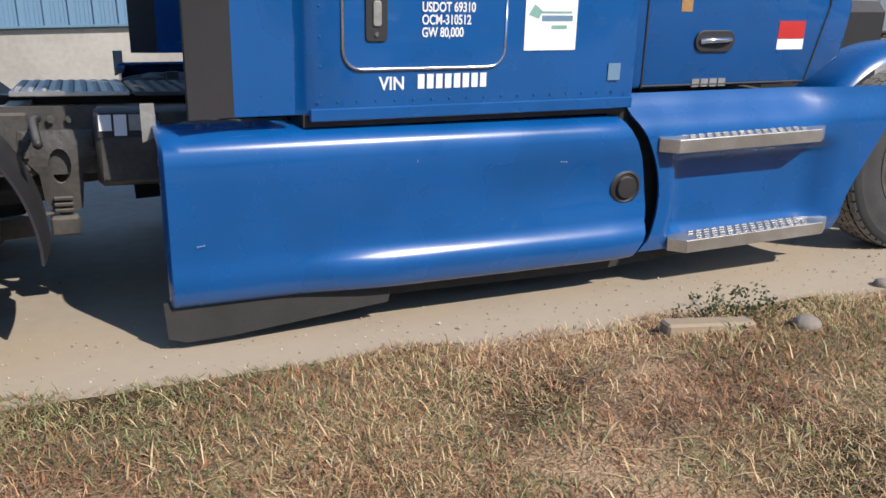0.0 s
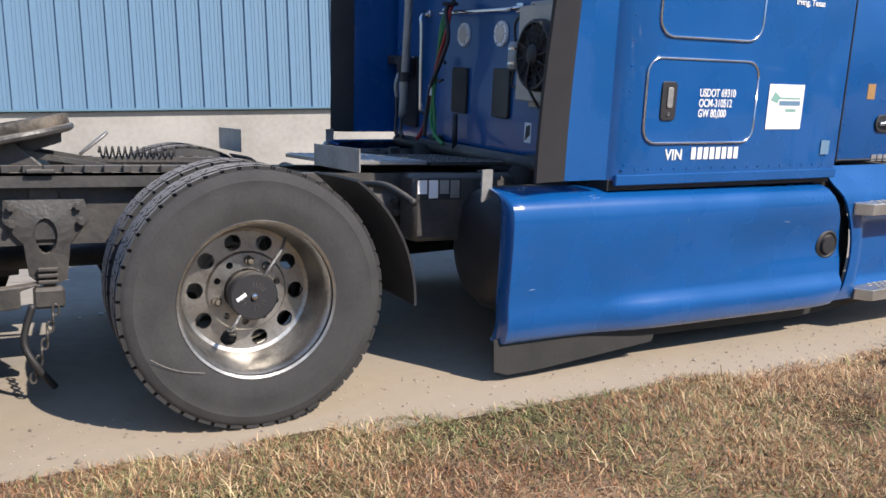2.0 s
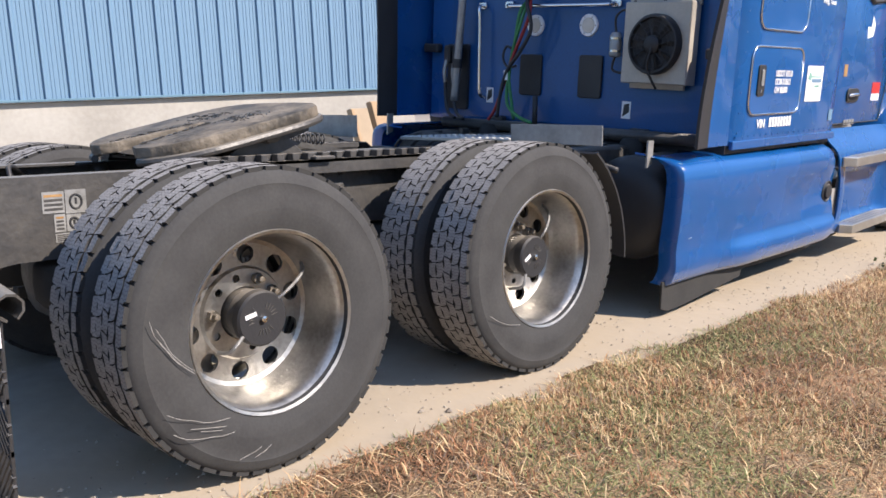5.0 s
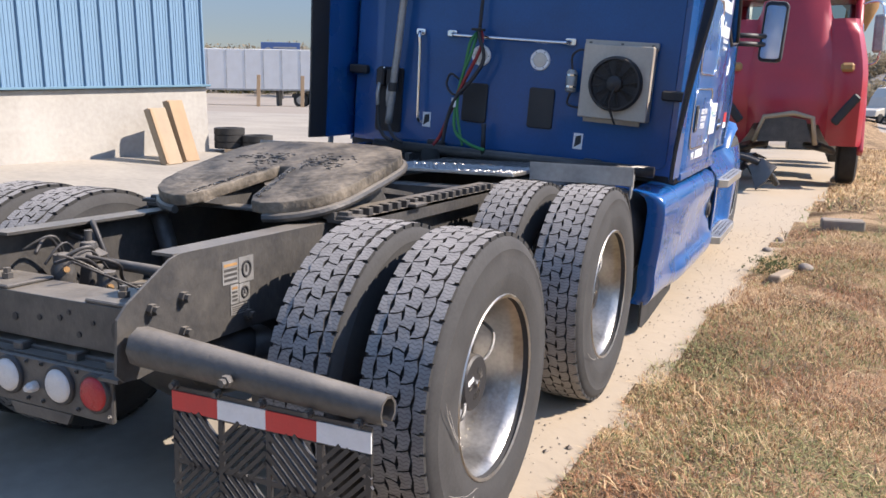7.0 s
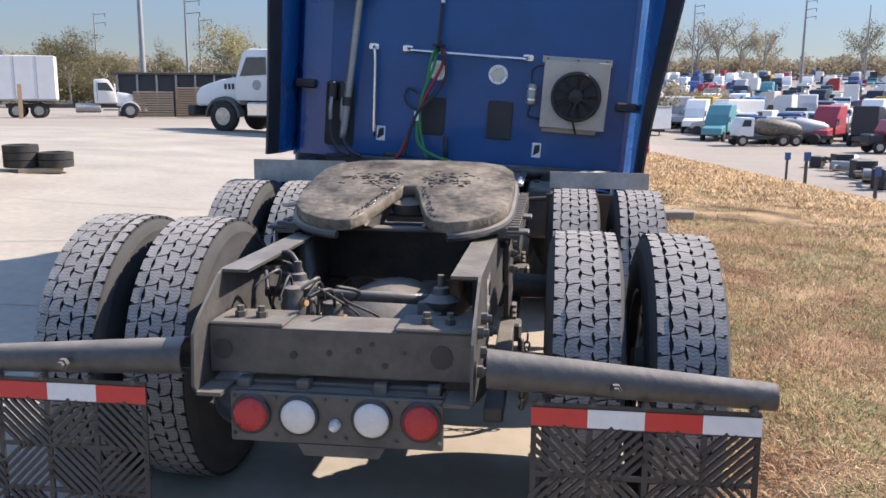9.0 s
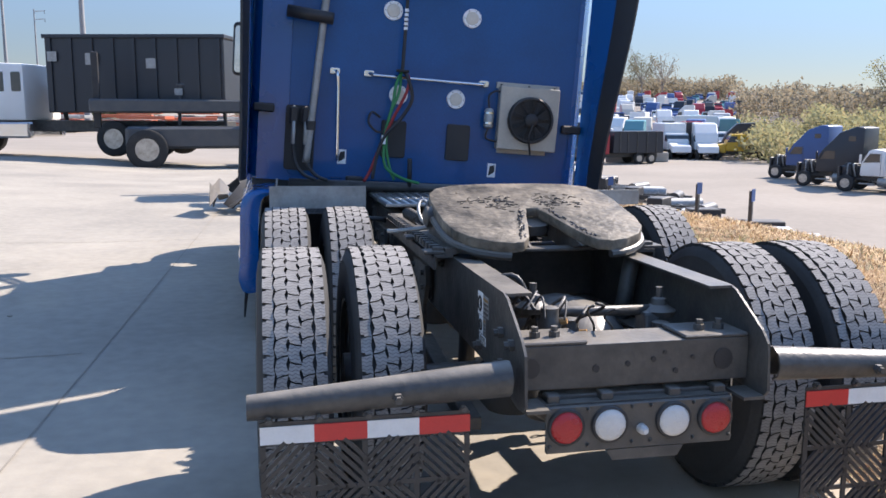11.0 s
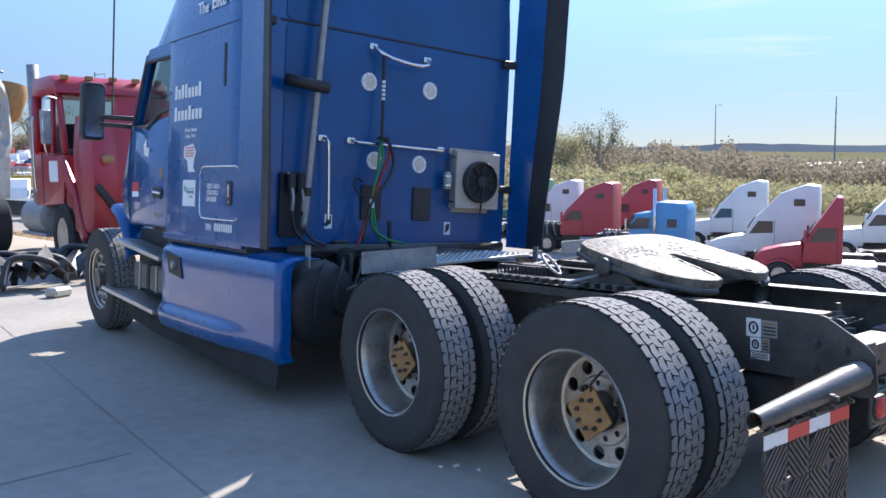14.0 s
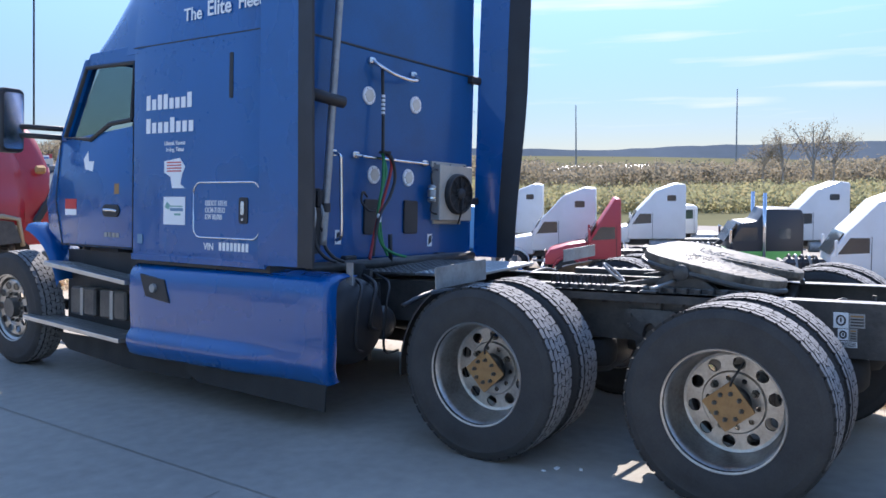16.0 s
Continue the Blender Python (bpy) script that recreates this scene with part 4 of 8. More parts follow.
# quarter fenders before the drive wheels
for s in (1, -1):
    rows = []
    for k in range(17):
        a = radians(46 - 54 * k / 16)
        r = 0.585 + 0.07 * k / 16
        y, z = 1.35 + r * math.cos(a), 0.515 + r * math.sin(a)
        rows.append([(s * (0.55 + 0.52 * j / 6), y + 0.012 * math.sin(j * math.pi / 6), z) for j in range(7)])
    part("quarter_fender", shell(rows, thick=0.01), BLACK, truck, "curved black quarter fender", 60, AXLE)
    part("fender_plate", box(s * 0.567, s * 1.10, 1.745 if s > 0 else 1.70, 1.751 if s > 0 else 1.706, 0.965, 1.055 if s > 0 else 1.09, 0.001), GALV, truck, "weathered bare metal fender top plate", m=AXLE)
    part("fender_arm", tube([(s * 0.41, 2.0, 0.86), (s * 0.75, 2.0, 0.88), (s * 1.0, 2.02, 0.83)], 0.016, 12), BLACK, truck, "", 50, AXLE)

# ---- sleeper and cab ----
def skin(name, pts, mat, parent, label="", th=0.02):
    return part(name, shell(pts, thick=th), mat, parent, label, 50)


CX = (SX0 + SX1) / 2


def sleeper_section(y):
    """Half outline of the body at y: width and height shrink towards the roof's nose."""
    top = 3.86 - 0.10 * max(0.0, y - 2.9) - 0.42 * max(0.0, y - 3.35) ** 1.5
    w = 1.183 - 0.10 * smoothstep(4.3, 4.5, y)
    low = 0.945
    pts = []
    for z in (low, 1.2, 1.6, 2.0, 2.47):
        pts.append((w, z))
    for t in range(1, 8):
        a = radians(90 * t / 8)
        zz = 2.47 + (top - 2.47) * (0.55 + 0.45 * math.sin(a)) * t / 8 ** 1
        pts.append((w - (0.06 * t / 8) - 0.30 * (1 - math.cos(a)) * min(1, (top - 2.47)), 2.47 + (top - 2.47) * math.sin(a)))
    pts.append((w * 0.55, top + 0.01))
    pts.append((0.0, top + 0.02))
    return pts


rows = []
for y in (2.90, 2.905, 2.925, 2.97, 3.2, 3.6, 3.9, 4.2, 4.36):
    inset = 0.055 * (1 - smoothstep(2.9, 2.97, y)) ** 1.2
    sec = sleeper_section(y)
    full = [(CX + (x - inset if x > 0.01 else 0), y, z) for x, z in sec] + [(CX - (x - inset), y, z) for x, z in reversed(sec[:-1])]
    rows.append(full)
bm = shell(rows)
bm.faces.new([v for v in bm.verts if abs(v.co.y - 2.90) < 1e-4][: len(rows[0])])
bm.faces.new([v for v in bm.verts if abs(v.co.y - 4.36) < 1e-4][: len(rows[0])])
bmesh.ops.recalc_face_normals(bm, faces=bm.faces)
sleeper = part("sleeper", bm, BLUE, truck, "glossy blue sleeper compartment", 40)
part("sleeper_floor", box(SX0 + 0.03, SX1 - 0.03, 2.92, 4.34, 0.90, 0.948), BLACK, sleeper)
part("rear_panel", prism(rounded(-1.02, 1.00, 0.98, 2.47, 0.05), 2.892, 2.902, "y", 0.003), BLUE_DIRTY, sleeper, "dusty blue rear panel")
part("rear_panel", prism(rounded(-1.02, 1.00, 2.485, 3.7, 0.05), 2.892, 2.902, "y", 0.003), BLUE_DIRTY, sleeper, "dusty blue upper rear panel")
part("panel_seam", box(-1.06, 1.03, 2.888, 2.896, 2.472, 2.484), BLACK, sleeper)
for s, xs in ((1, SX1), (-1, SX0)):
    part("side_seam", box(xs - 0.004 * s, xs + 0.0015 * s, 2.94, 4.34, 2.455, 2.463), BLACK, sleeper)
    part("side_sill", box(xs - 0.02 * s, xs + 0.004 * s, 2.94, 4.35, 0.925, 0.972, 0.004), BLUE, sleeper)
    # side fairing: blue panel, black rubber edge
    y0 = 2.655 if s > 0 else 2.62
    flare = lambda y, z: (0.15 if s > 0 else 0.03) * smoothstep(1.0, 2.5, z) * max(0.0, (2.885 - y) / 0.38)
    fair = part("side_fairing", shell([[(xs + s * (0.03 * smoothstep(2.2, 3.8, z) + flare(y, z)), y, z) for z in [0.955 + 0.1 * k for k in range(30)]] for y in (y0, y0 + 0.1, 2.80, 2.885 if s > 0 else 2.985)], thick=0.018 * s), BLUE, truck, "blue sleeper side fairing", 50)
    part("fairing_edge", shell([[(xs + s * (0.004 + flare(y, z) + 0.03 * smoothstep(2.2, 3.8, z) + 0.03 * max(0.0, (y0 - y) / 0.15) ** 1.5), y, z) for z in [0.955 + 0.1 * k for k in range(30)]] for y in (y0 - 0.15, y0 - 0.08, y0, y0 + 0.01)], thick=0.016 * s), BLACK, fair, "flat black rubber fairing edge", 50)
    for z in (1.4, 2.42):
        part("fairing_stay", box(xs - s * 0.16, xs - s * 0.02, 2.84, 2.90, z, z + 0.06, 0.01), BLACK, fair)
RIVET = to_mesh("rivet", lathe([(0, 0.006), (0.0025, 0.005), (0.0035, 0.0)], 8, "x"), BLUE)


def rivets(xs, s, y0, y1, z0, z1, step=0.055):
    n = max(2, int(math.hypot(y1 - y0, z1 - z0) / step))
    for k in range(n + 1):
        t = k / n
        share("rivet", RIVET, sleeper, pose(xs + 0.0005 * s, y0 + (y1 - y0) * t, z0 + (z1 - z0) * t, 0, 0, 0 if s > 0 else 180))


for s, xs in ((1, SX1), (-1, SX0)):
    rivets(xs, s, 2.97, 4.32, 0.995, 0.995, 0.075)
    rivets(xs, s, 2.98, 2.98, 1.02, 2.4, 0.1)
    rivets(xs, s, 3.05, 4.3, 2.42, 2.42, 0.1)


def text(body, size, m, mat, parent, name="lettering", depth=0.001, align="LEFT", label=""):
    c = bpy.data.curves.new(name, "FONT")
    c.body, c.size, c.extrude, c.align_x, c.offset = body, size, depth, align, size * 0.018
    ob = new(name + "_outline", c)
    me = bpy.data.meshes.new_from_object(ob.evaluated_get(bpy.context.evaluated_depsgraph_get()))
    bpy.data.objects.remove(ob)
    me.materials.append(mat)
    made = new(name, me)
    made.parent = parent
    made.matrix_local = m
    if label:
        made["label"] = label
    return made


def on_side(s, y, z, sx=1.0, sz=1.0):
    """A pose on the sleeper's or cab's side, with text running as it is read from outside."""
    x = (SX1 + 0.002) if s > 0 else (SX0 - 0.002)
    return pose(x, y, z, 90, 0, 90 * s) @ Matrix.Diagonal((sx, sz, 1, 1))


def bars(s, y, z, w, h, n, mat=None, parent=None, name="printed_bar", tall=None):
    """A row of plain bars in the place of writing."""
    step = w / n
    for k in range(n):
        part(name, box(k * step, k * step + step * 0.72, 0, h * (1.0 if tall is None or k in tall else 0.72), 0, 0.001), mat or LETTER, parent or sleeper, m=on_side(s, y, z))


def luggage_door(s, y0, y1, z0, z1):
    xs = SX1 if s > 0 else SX0
    d = part("luggage_door", prism(rounded(y0, y1, z0, z1, 0.07), xs - 0.004 * s, xs + 0.004 * s, "x", 0.0015), BLUE, truck, "blue luggage door with bright trim")
    loop = rounded(y0, y1, z0, z1, 0.07)
    part("door_trim", tube([(xs + 0.005 * s, p, q) for p, q in loop + loop[:1]], 0.0065, 6, smooth=False), CHROME, d, "bright trim strip", 60)
    yl = y0 + 0.085 if s > 0 else y0 + 0.11
    zc = (z0 + z1) / 2
    latch = part("latch", prism(rounded(yl, yl + 0.085, zc - 0.085, zc + 0.085, 0.018), xs + 0.002 * s, xs + 0.012 * s, "x", 0.003), BLACK, d, "black recessed latch")
    part("latch_lever", prism(rounded(yl + 0.028, yl + 0.06, zc - 0.03, zc + 0.06, 0.01), xs + 0.012 * s, xs + 0.018 * s, "x", 0.002), CHROME if s < 0 else GALV, latch)
    part("lock", lathe([(0, 0.010), (s * 0.004, 0.009)], 12, "x", m=pose(xs + 0.013 * s, yl + 0.042, zc - 0.058)), CHROME, latch)
    return d


luggage_door(1, 3.065, 3.725, 1.112, 1.483)
luggage_door(-1, 2.985, 3.64, 1.112, 1.484)
DIGITS = 0.058
for s, y, z in ((1, 3.372, 1.228), (-1, 3.52, 1.235)):
    for k, line in enumerate(("USDOT 69310", "OCM-310512", "GW 80,000")):
        text(line, DIGITS, on_side(s, y, z + (2 - k) * 0.046, 0.62, 0.86) @ pose(0, 0, 0.004), LETTER, sleeper, label="white registration lettering")
for s, y, z in ((1, 3.205, 1.035), (-1, 3.535, 1.028)):
    text("VIN", 0.08, on_side(s, y, z, 0.78, 0.86), LETTER, sleeper)
    bars(s, y + s * 0.155, z, 0.30, 0.055, 8)
for s, y, z in ((1, 3.90, 1.80), (-1, 3.97, 1.747)):
    text("Liberal, Kansas", 0.045, on_side(s, y, z, 0.85, 0.9), LETTER, sleeper)
    text("Irving, Texas", 0.045, on_side(s, y - s * -0.02, z - 0.045, 0.85, 0.9), LETTER, sleeper)
    for row, n, w in ((0, 8, 0.52), (1, 8, 0.54)):
        bars(s, 3.60 if s > 0 else 4.18, 2.0 - 0.165 * row, w, 0.105, n, name="company_mark", tall=(0, 2, 3, 7) if row == 0 else (0, 4))
text("The", 0.12, on_side(-1, 3.77, 2.59), LETTER, sleeper)
text("Elite", 0.14, on_side(-1, 3.53, 2.60), LETTER, sleeper)
text("Fleet", 0.12, on_side(-1, 3.22, 2.61), LETTER, sleeper)
GREEN = material("green_print", (0.22, 0.42, 0.36), 0.6, 0, None, 9, 60, 0)
for s, y0, y1, z0, z1 in ((1, 3.809, 4.045, 1.172, 1.385), (-1, 3.735, 3.972, 1.19, 1.385)):
    xs = SX1 + 0.001 if s > 0 else SX0 - 0.001
    lab = part("white_placard", box(xs, xs + 0.003 * s, y0, y1, z0, z1), LETTER, truck, "white placard with small green print")
    a = y0 if s > 0 else y1
    part("print_mark", prism([(a + s * 0.015, 1.29 + 0.02), (a + s * 0.06, 1.275 + 0.02), (a + s * 0.075, 1.305 + 0.02), (a + s * 0.04, 1.33 + 0.02)], xs + 0.003 * s, xs + 0.004 * s, "x"), GREEN, lab)
    for k, (o, w, h) in enumerate(((0.07, 0.14, 0.008), (0.075, 0.14, 0.022), (0.12, 0.07, 0.014))):
        part("print_bar", box(xs + 0.003 * s, xs + 0.004 * s, a + s * o, a + s * (o + w), 1.315 - 0.03 * k, 1.315 - 0.03 * k + h), (GREEN, CLAD, GREEN)[k], lab)
    part("blue_decal", box(xs, xs + 0.002 * s, 4.215, 4.275, 1.045, 1.115), CLAD, truck, "small pale blue square decal")
# emblem on the left side
bm = prism([(y + 0.04, z - 0.025) for y, z in ((3.93, 1.66), (3.76, 1.68), (3.70, 1.62), (3.735, 1.56), (3.75, 1.50), (3.70, 1.47), (3.84, 1.47), (3.86, 1.55), (3.93, 1.58))], SX0 - 0.003, SX0 - 0.001, "x")
em = part("emblem", bm, LETTER, truck, "white and red emblem decal")
for k in range(4):
    part("emblem_stripe", box(SX0 - 0.004, SX0 - 0.003, 3.78, 3.94, 1.56 + 0.02 * k, 1.569 + 0.02 * k), TAPERED, em)
# slim vertical handle recess and window on the sleeper's sides
part("vent_slot", prism(rounded(3.26, 3.295, 2.035, 2.335, 0.012), SX0 - 0.004, SX0 + 0.004, "x", 0.001), BLACK, truck, "slim dark vertical slot")
part("sleeper_window", prism(rounded(3.113, 3.72, 1.575, 2.05, 0.08), SX1 - 0.002, SX1 + 0.003, "x", 0.001), BLUE, truck, "blue upper locker door with bright trim")
loop = rounded(3.113, 3.72, 1.575, 2.05, 0.08)
part("door_trim", tube([(SX1 + 0.004, p, q) for p, q in loop + loop[:1]], 0.0065, 6, smooth=False), CHROME, bpy.data.objects["sleeper_window"], "", 60)

# cab: lower body, door, pillars, roof
CW0, CW1 = -1.195, 1.0
bm = bmesh.new()
cab_low = [(4.36, 0.985), (5.42, 0.985), (5.62, 1.10), (5.66, 1.35), (5.45, 1.84), (4.36, 1.93)]
prism(cab_low, CW0, CW1, "x", 0.03, bm=bm)
cab = part("cab", bm, BLUE, truck, "glossy blue cab body", 40)
for s, xs in ((1, CW1), (-1, CW0)):
    bm = bmesh.new()
    prism([(4.36, 1.90), (4.47, 1.90), (4.43, 2.47), (4.36, 2.47)], xs, xs - s * 0.07, "x", 0.01, bm=bm)
    prism([(5.36, 1.84), (5.46, 1.83), (5.10, 2.46), (5.0, 2.46)], xs, xs - s * 0.08, "x", 0.01, bm=bm)
    prism([(4.36, 2.39), (5.10, 2.40), (5.02, 2.50), (4.36, 2.52)], xs, xs - s * 0.08, "x", 0.01, bm=bm)
    part("door_frame", bm, BLUE, cab, "blue window frame")
    part("window_seal", tube([(xs + s * 0.001, y, z) for y, z in ((4.47, 1.96), (4.44, 2.38), (5.06, 2.39), (5.36, 1.86), (5.0, 1.83), (4.75, 1.94), (4.47, 1.96))], 0.018, 8, smooth=False), BLACK, cab, "black window seal")
    pane = part("side_window", prism([(4.47, 1.95), (4.45, 2.39), (5.05, 2.40), (5.36, 1.86), (5.0, 1.84), (4.75, 1.94)], xs - s * 0.035, xs - s * 0.03, "x"), GLASS, cab, "clear door glass")
    pane.visible_shadow = False
    for a, b in (((4.455, 0.99), (4.455, 1.95)), ((4.455, 1.0), (5.40, 1.0)), ((5.40, 1.0), (5.50, 1.35)), ((5.50, 1.35), (5.42, 1.85))):
        part("door_gap", tube([(xs + s * 0.001, *a), (xs + s * 0.001, *b)], 0.005, 6), BLACK, cab)
    hz = 1.19 if s > 0 else 1.275
    hy = 4.83 if s > 0 else 4.725
    hd = part("door_handle", prism(rounded(hy - 0.11, hy + 0.11, hz - 0.045, hz + 0.05, 0.045), xs, xs + s * 0.012, "x", 0.004), BLACK, cab, "black door handle recess with chrome pull")
    part("handle_pull", tube([(xs + s * 0.012, hy - 0.085, hz), (xs + s * 0.03, hy - 0.03, hz + 0.008), (xs + s * 0.03, hy + 0.04, hz + 0.008), (xs + s * 0.012, hy + 0.085, hz + 0.01)], 0.012, 8), CHROME, hd, "chrome pull", 60)
    badge = bmesh.new()
    for k in range(4):
        box(xs, xs + s * 0.004, hy - 0.1 + 0.05 * k, hy - 0.06 + 0.05 * k, hz - 0.20, hz - 0.165, bm=badge)
    part("badge", badge, GALV, cab, "chrome model badge")
    part("door_decal", box(xs, xs + s * 0.002, 5.2, 5.36, hz + 0.03 - 0.02, hz + 0.09), TAPERED, cab, "red and white decal")
    part("door_decal", box(xs, xs + s * 0.002, 5.2, 5.36, hz - 0.04, hz + 0.008), LETTER, cab, "white decal")
    part("door_decal", box(xs, xs + s * 0.002, 4.63, 4.69, hz + 0.13, hz + 0.21), RUST, cab, "small yellow warning decal")
    part("door_decal", prism([(4.98, 1.58), (5.08, 1.60), (5.10, 1.68), (5.04, 1.74), (5.03, 1.66), (4.96, 1.66)], xs, xs + s * 0.002, "x"), LETTER, cab, "white hand-sized emblem")
    # door mirror on two arms
    mir = part("door_mirror", prism(rounded(-0.10, 0.10, -0.26, 0.26, 0.05), 5.72, 5.84, "y", 0.02, m=pose(xs + s * 0.24, 0, 1.99, 0, 0, 0)), BLACK, truck, "tall black door mirror", 40)
    part("mirror_glass", prism(rounded(-0.08, 0.08, -0.23, 0.22, 0.03), 5.708, 5.718, "y", m=pose(xs + s * 0.24, 0, 1.99)), CHROME, mir, "mirror glass")
    for z in (1.86, 1.93):
        part("mirror_arm", tube([(xs - s * 0.02, 5.42, z), (xs + s * 0.22, 5.78, z + 0.02)], 0.022, 8), BLACK, mir, "", 60)
# roof over the cab up to the sleeper
rows = []
for k in range(9):
    t = k / 8
    y = 4.36 + (5.08 - 4.36) * t
    zt = 3.36 - 0.92 * t ** 1.15
    w = 1.095 - 0.05 * t
    pts = []
    for j in range(17):
        a = math.pi * j / 16
        c = math.cos(a)
        pts.append((CX + (1 if c > 0 else -1) * w * abs(c) ** 0.35, y, 2.44 + max(0.02, zt - 2.44) * math.sin(a) ** 0.7))
    rows.append(pts)
part("cab_roof", shell(rows, thick=-0.02), BLUE, cab, "rounded blue roof fairing", 50)
scr = shell([[(CX + 1.02 * u, 5.60 - 0.10 * u * u, 1.72) for u in (-1, -0.5, 0, 0.5, 1)], [(CX + 0.98 * u, 5.12 - 0.08 * u * u, 2.46) for u in (-1, -0.5, 0, 0.5, 1)]], thick=0.006)
ws = part("windscreen", scr, GLASS, cab, "clear windscreen", 40)
ws.visible_shadow = False
part("dashboard", box(CW0 + 0.08, CW1 - 0.08, 5.0, 5.55, 1.3, 1.86, 0.06), BLACK, cab)
part("cab_seat", prism([(4.5, 1.2), (5.0, 1.2), (5.0, 1.45), (4.68, 1.5), (4.6, 2.1), (4.48, 2.1)], -0.85, -0.4, "x", 0.04), BLACK, cab, "dark cab seat")
part("cab_seat", prism([(4.5, 1.2), (5.0, 1.2), (5.0, 1.45), (4.68, 1.5), (4.6, 2.1), (4.48, 2.1)], 0.25, 0.7, "x", 0.04), BLACK, cab, "dark cab seat")
part("steering_wheel", tube([(-0.62 + 0.2 * math.cos(a), 5.0 + 0.08 * math.sin(a), 1.88 + 0.18 * math.sin(a)) for a in [k * math.pi / 8 for k in range(17)]], 0.016, 8), BLACK, cab, "", 60)
part("whip_antenna", tube([(CW0 - 0.10, 5.66, 1.95), (CW0 - 0.11, 5.66, 4.2)], 0.008, 6), BLACK, truck, "thin black whip antenna")

# ---- skirts and steps of the tractor ----
def skirt(s, y0, y1):
    face = 1.125 if s > 0 else -1.29
    prof = [(0.91, -0.20), (0.905, -0.12), (0.893, -0.065), (0.872, -0.028), (0.84, -0.008), (0.79, 0.0), (0.72, 0.0), (0.64, -0.002), (0.56, -0.006), (0.49, -0.01), (0.445, -0.012), (0.42, -0.011), (0.395, -0.008), (0.37, -0.006), (0.33, -0.006), (0.285, -0.008), (0.262, -0.012), (0.25, -0.03)]
    rows = []
    n = 26
    for k in range(-3, n + 1):
        t = max(0, k) / n
        y = y0 + (y1 - y0) * t
        back = {-3: 0.10, -2: 0.05, -1: 0.018}.get(k, 0.0)
        yy = y + {-3: 0.012, -2: 0.0, -1: 0.004}.get(k, 0.016 if k == 0 else 0.0)
        row = []
        for z, o in prof:
            bulge = -0.03 * smoothstep(0.80, 0.62, z) * smoothstep(3.0, 4.1, y) * smoothstep(0.44, 0.56, z) if s > 0 else 0.0
            lip = 0.034 * smoothstep(0.435, 0.36, z) * smoothstep(2.78, 3.25, y)
            lip -= 0.022 * smoothstep(0.33, 0.25, z)
            lean = 0.0 if y < 4.2 else -0.03 * smoothstep(4.2, 4.45, y)
            bend = 0.165 * max(0.0, 1 - ((z - 0.5) / 0.4) ** 2) * smoothstep(3.9, y1, y) if s > 0 else 0.0
            row.append((face + s * (o + bulge + lip + lean - back), yy + bend, z - 0.012 * smoothstep(2.5, 4.4, y)))
        rows.append(row)
    return part("side_skirt", shell(rows, thick=0.012 * s), BLUE, truck, "glossy blue fuel tank skirt with scuffs", 40)


SCUFF = material("pale_scuff", (0.45, 0.55, 0.68), 0.6, 0, None, 30, 90, 0.1)
right_skirt, left_skirt = skirt(1, 2.395, 4.31), skirt(-1, 2.40, 4.36)
for y, z, l, a in ((3.35, 0.755, 0.02, 80), (4.0, 0.715, 0.06, -6), (2.5, 0.50, 0.05, 4)):
    part("scuff_mark", box(0, l * 0.6, -0.0007, 0.0007, 0, 0.0018, m=pose(1.127 - 0.03 * smoothstep(3.0, 4.1, y) * smoothstep(0.8, 0.62, z), y, z, 90, 0, 90) @ pose(0, 0, 0, 0, 0, a)), SCUFF, right_skirt)
cap = part("fuel_cap", lathe([(0.0, 0.078), (0.012, 0.078), (0.018, 0.066), (0.012, 0.06), (0.012, 0.05), (0.026, 0.046), (0.028, 0.0)], 32, m=pose(1.083, 4.355, 0.572)), BLACK, right_skirt, "round black fuel filler cap", 40)
part("filler_recess", prism([(4.20, 0.83), (3.92, 0.80), (3.86, 0.64), (4.13, 0.67)], -1.312, -1.29, "x", 0.004), BLACK, left_skirt, "dark diamond filler recess")
part("filler_neck", lathe([(-1.31, 0.035), (-1.33, 0.03), (-1.332, 0.0)], 16, m=pose(0, 4.03, 0.735)), GALV, left_skirt, "", 40)
# dark joint between skirt and step panel
rows = [[(1.035, 4.28 + d + 0.165 * max(0.0, 1 - ((z - 0.5) / 0.4) ** 2), z) for z in [0.90 - 0.033 * k for k in range(20)]] for d in (-0.02, 0.16)]
part("skirt_joint", shell(rows, thick=0.01), BLACK, truck, "black rubber joint behind the skirt", 50)


def step_panel():
    """The blue panel round the right steps, with a hollow between them."""
    rows = []
    ys = [4.36 + 0.06 * k for k in range(28)]
    for y in ys:
        row = []
        for k in range(25):
            z = 0.975 - 0.03 * k
            y2 = y + 0.165 * max(0.0, 1 - ((z - 0.5) / 0.4) ** 2) * (1 - smoothstep(4.36, 4.7, y))
            end = 5.66 + 0.27 * smoothstep(0.3, 0.95, z)
            y2 = min(y2, end)
            hollow = 0.075 * smoothstep(4.5, 4.66, y) * (1 - smoothstep(5.42, 5.58, y)) * smoothstep(0.27, 0.36, z) * (1 - smoothstep(0.68, 0.74, z))
            top = 0.10 * smoothstep(0.80, 0.985, z) * (1 - 0.55 * smoothstep(5.3, 5.6, y))
            low = 0.03 * smoothstep(0.33, 0.25, z)
            row.append((1.118 - hollow - top - low, y2, z))
        rows.append(row)
    return part("step_panel", shell(rows, thick=0.012), BLUE, truck, "blue step panel with two recessed steps", 45)


step_panel()


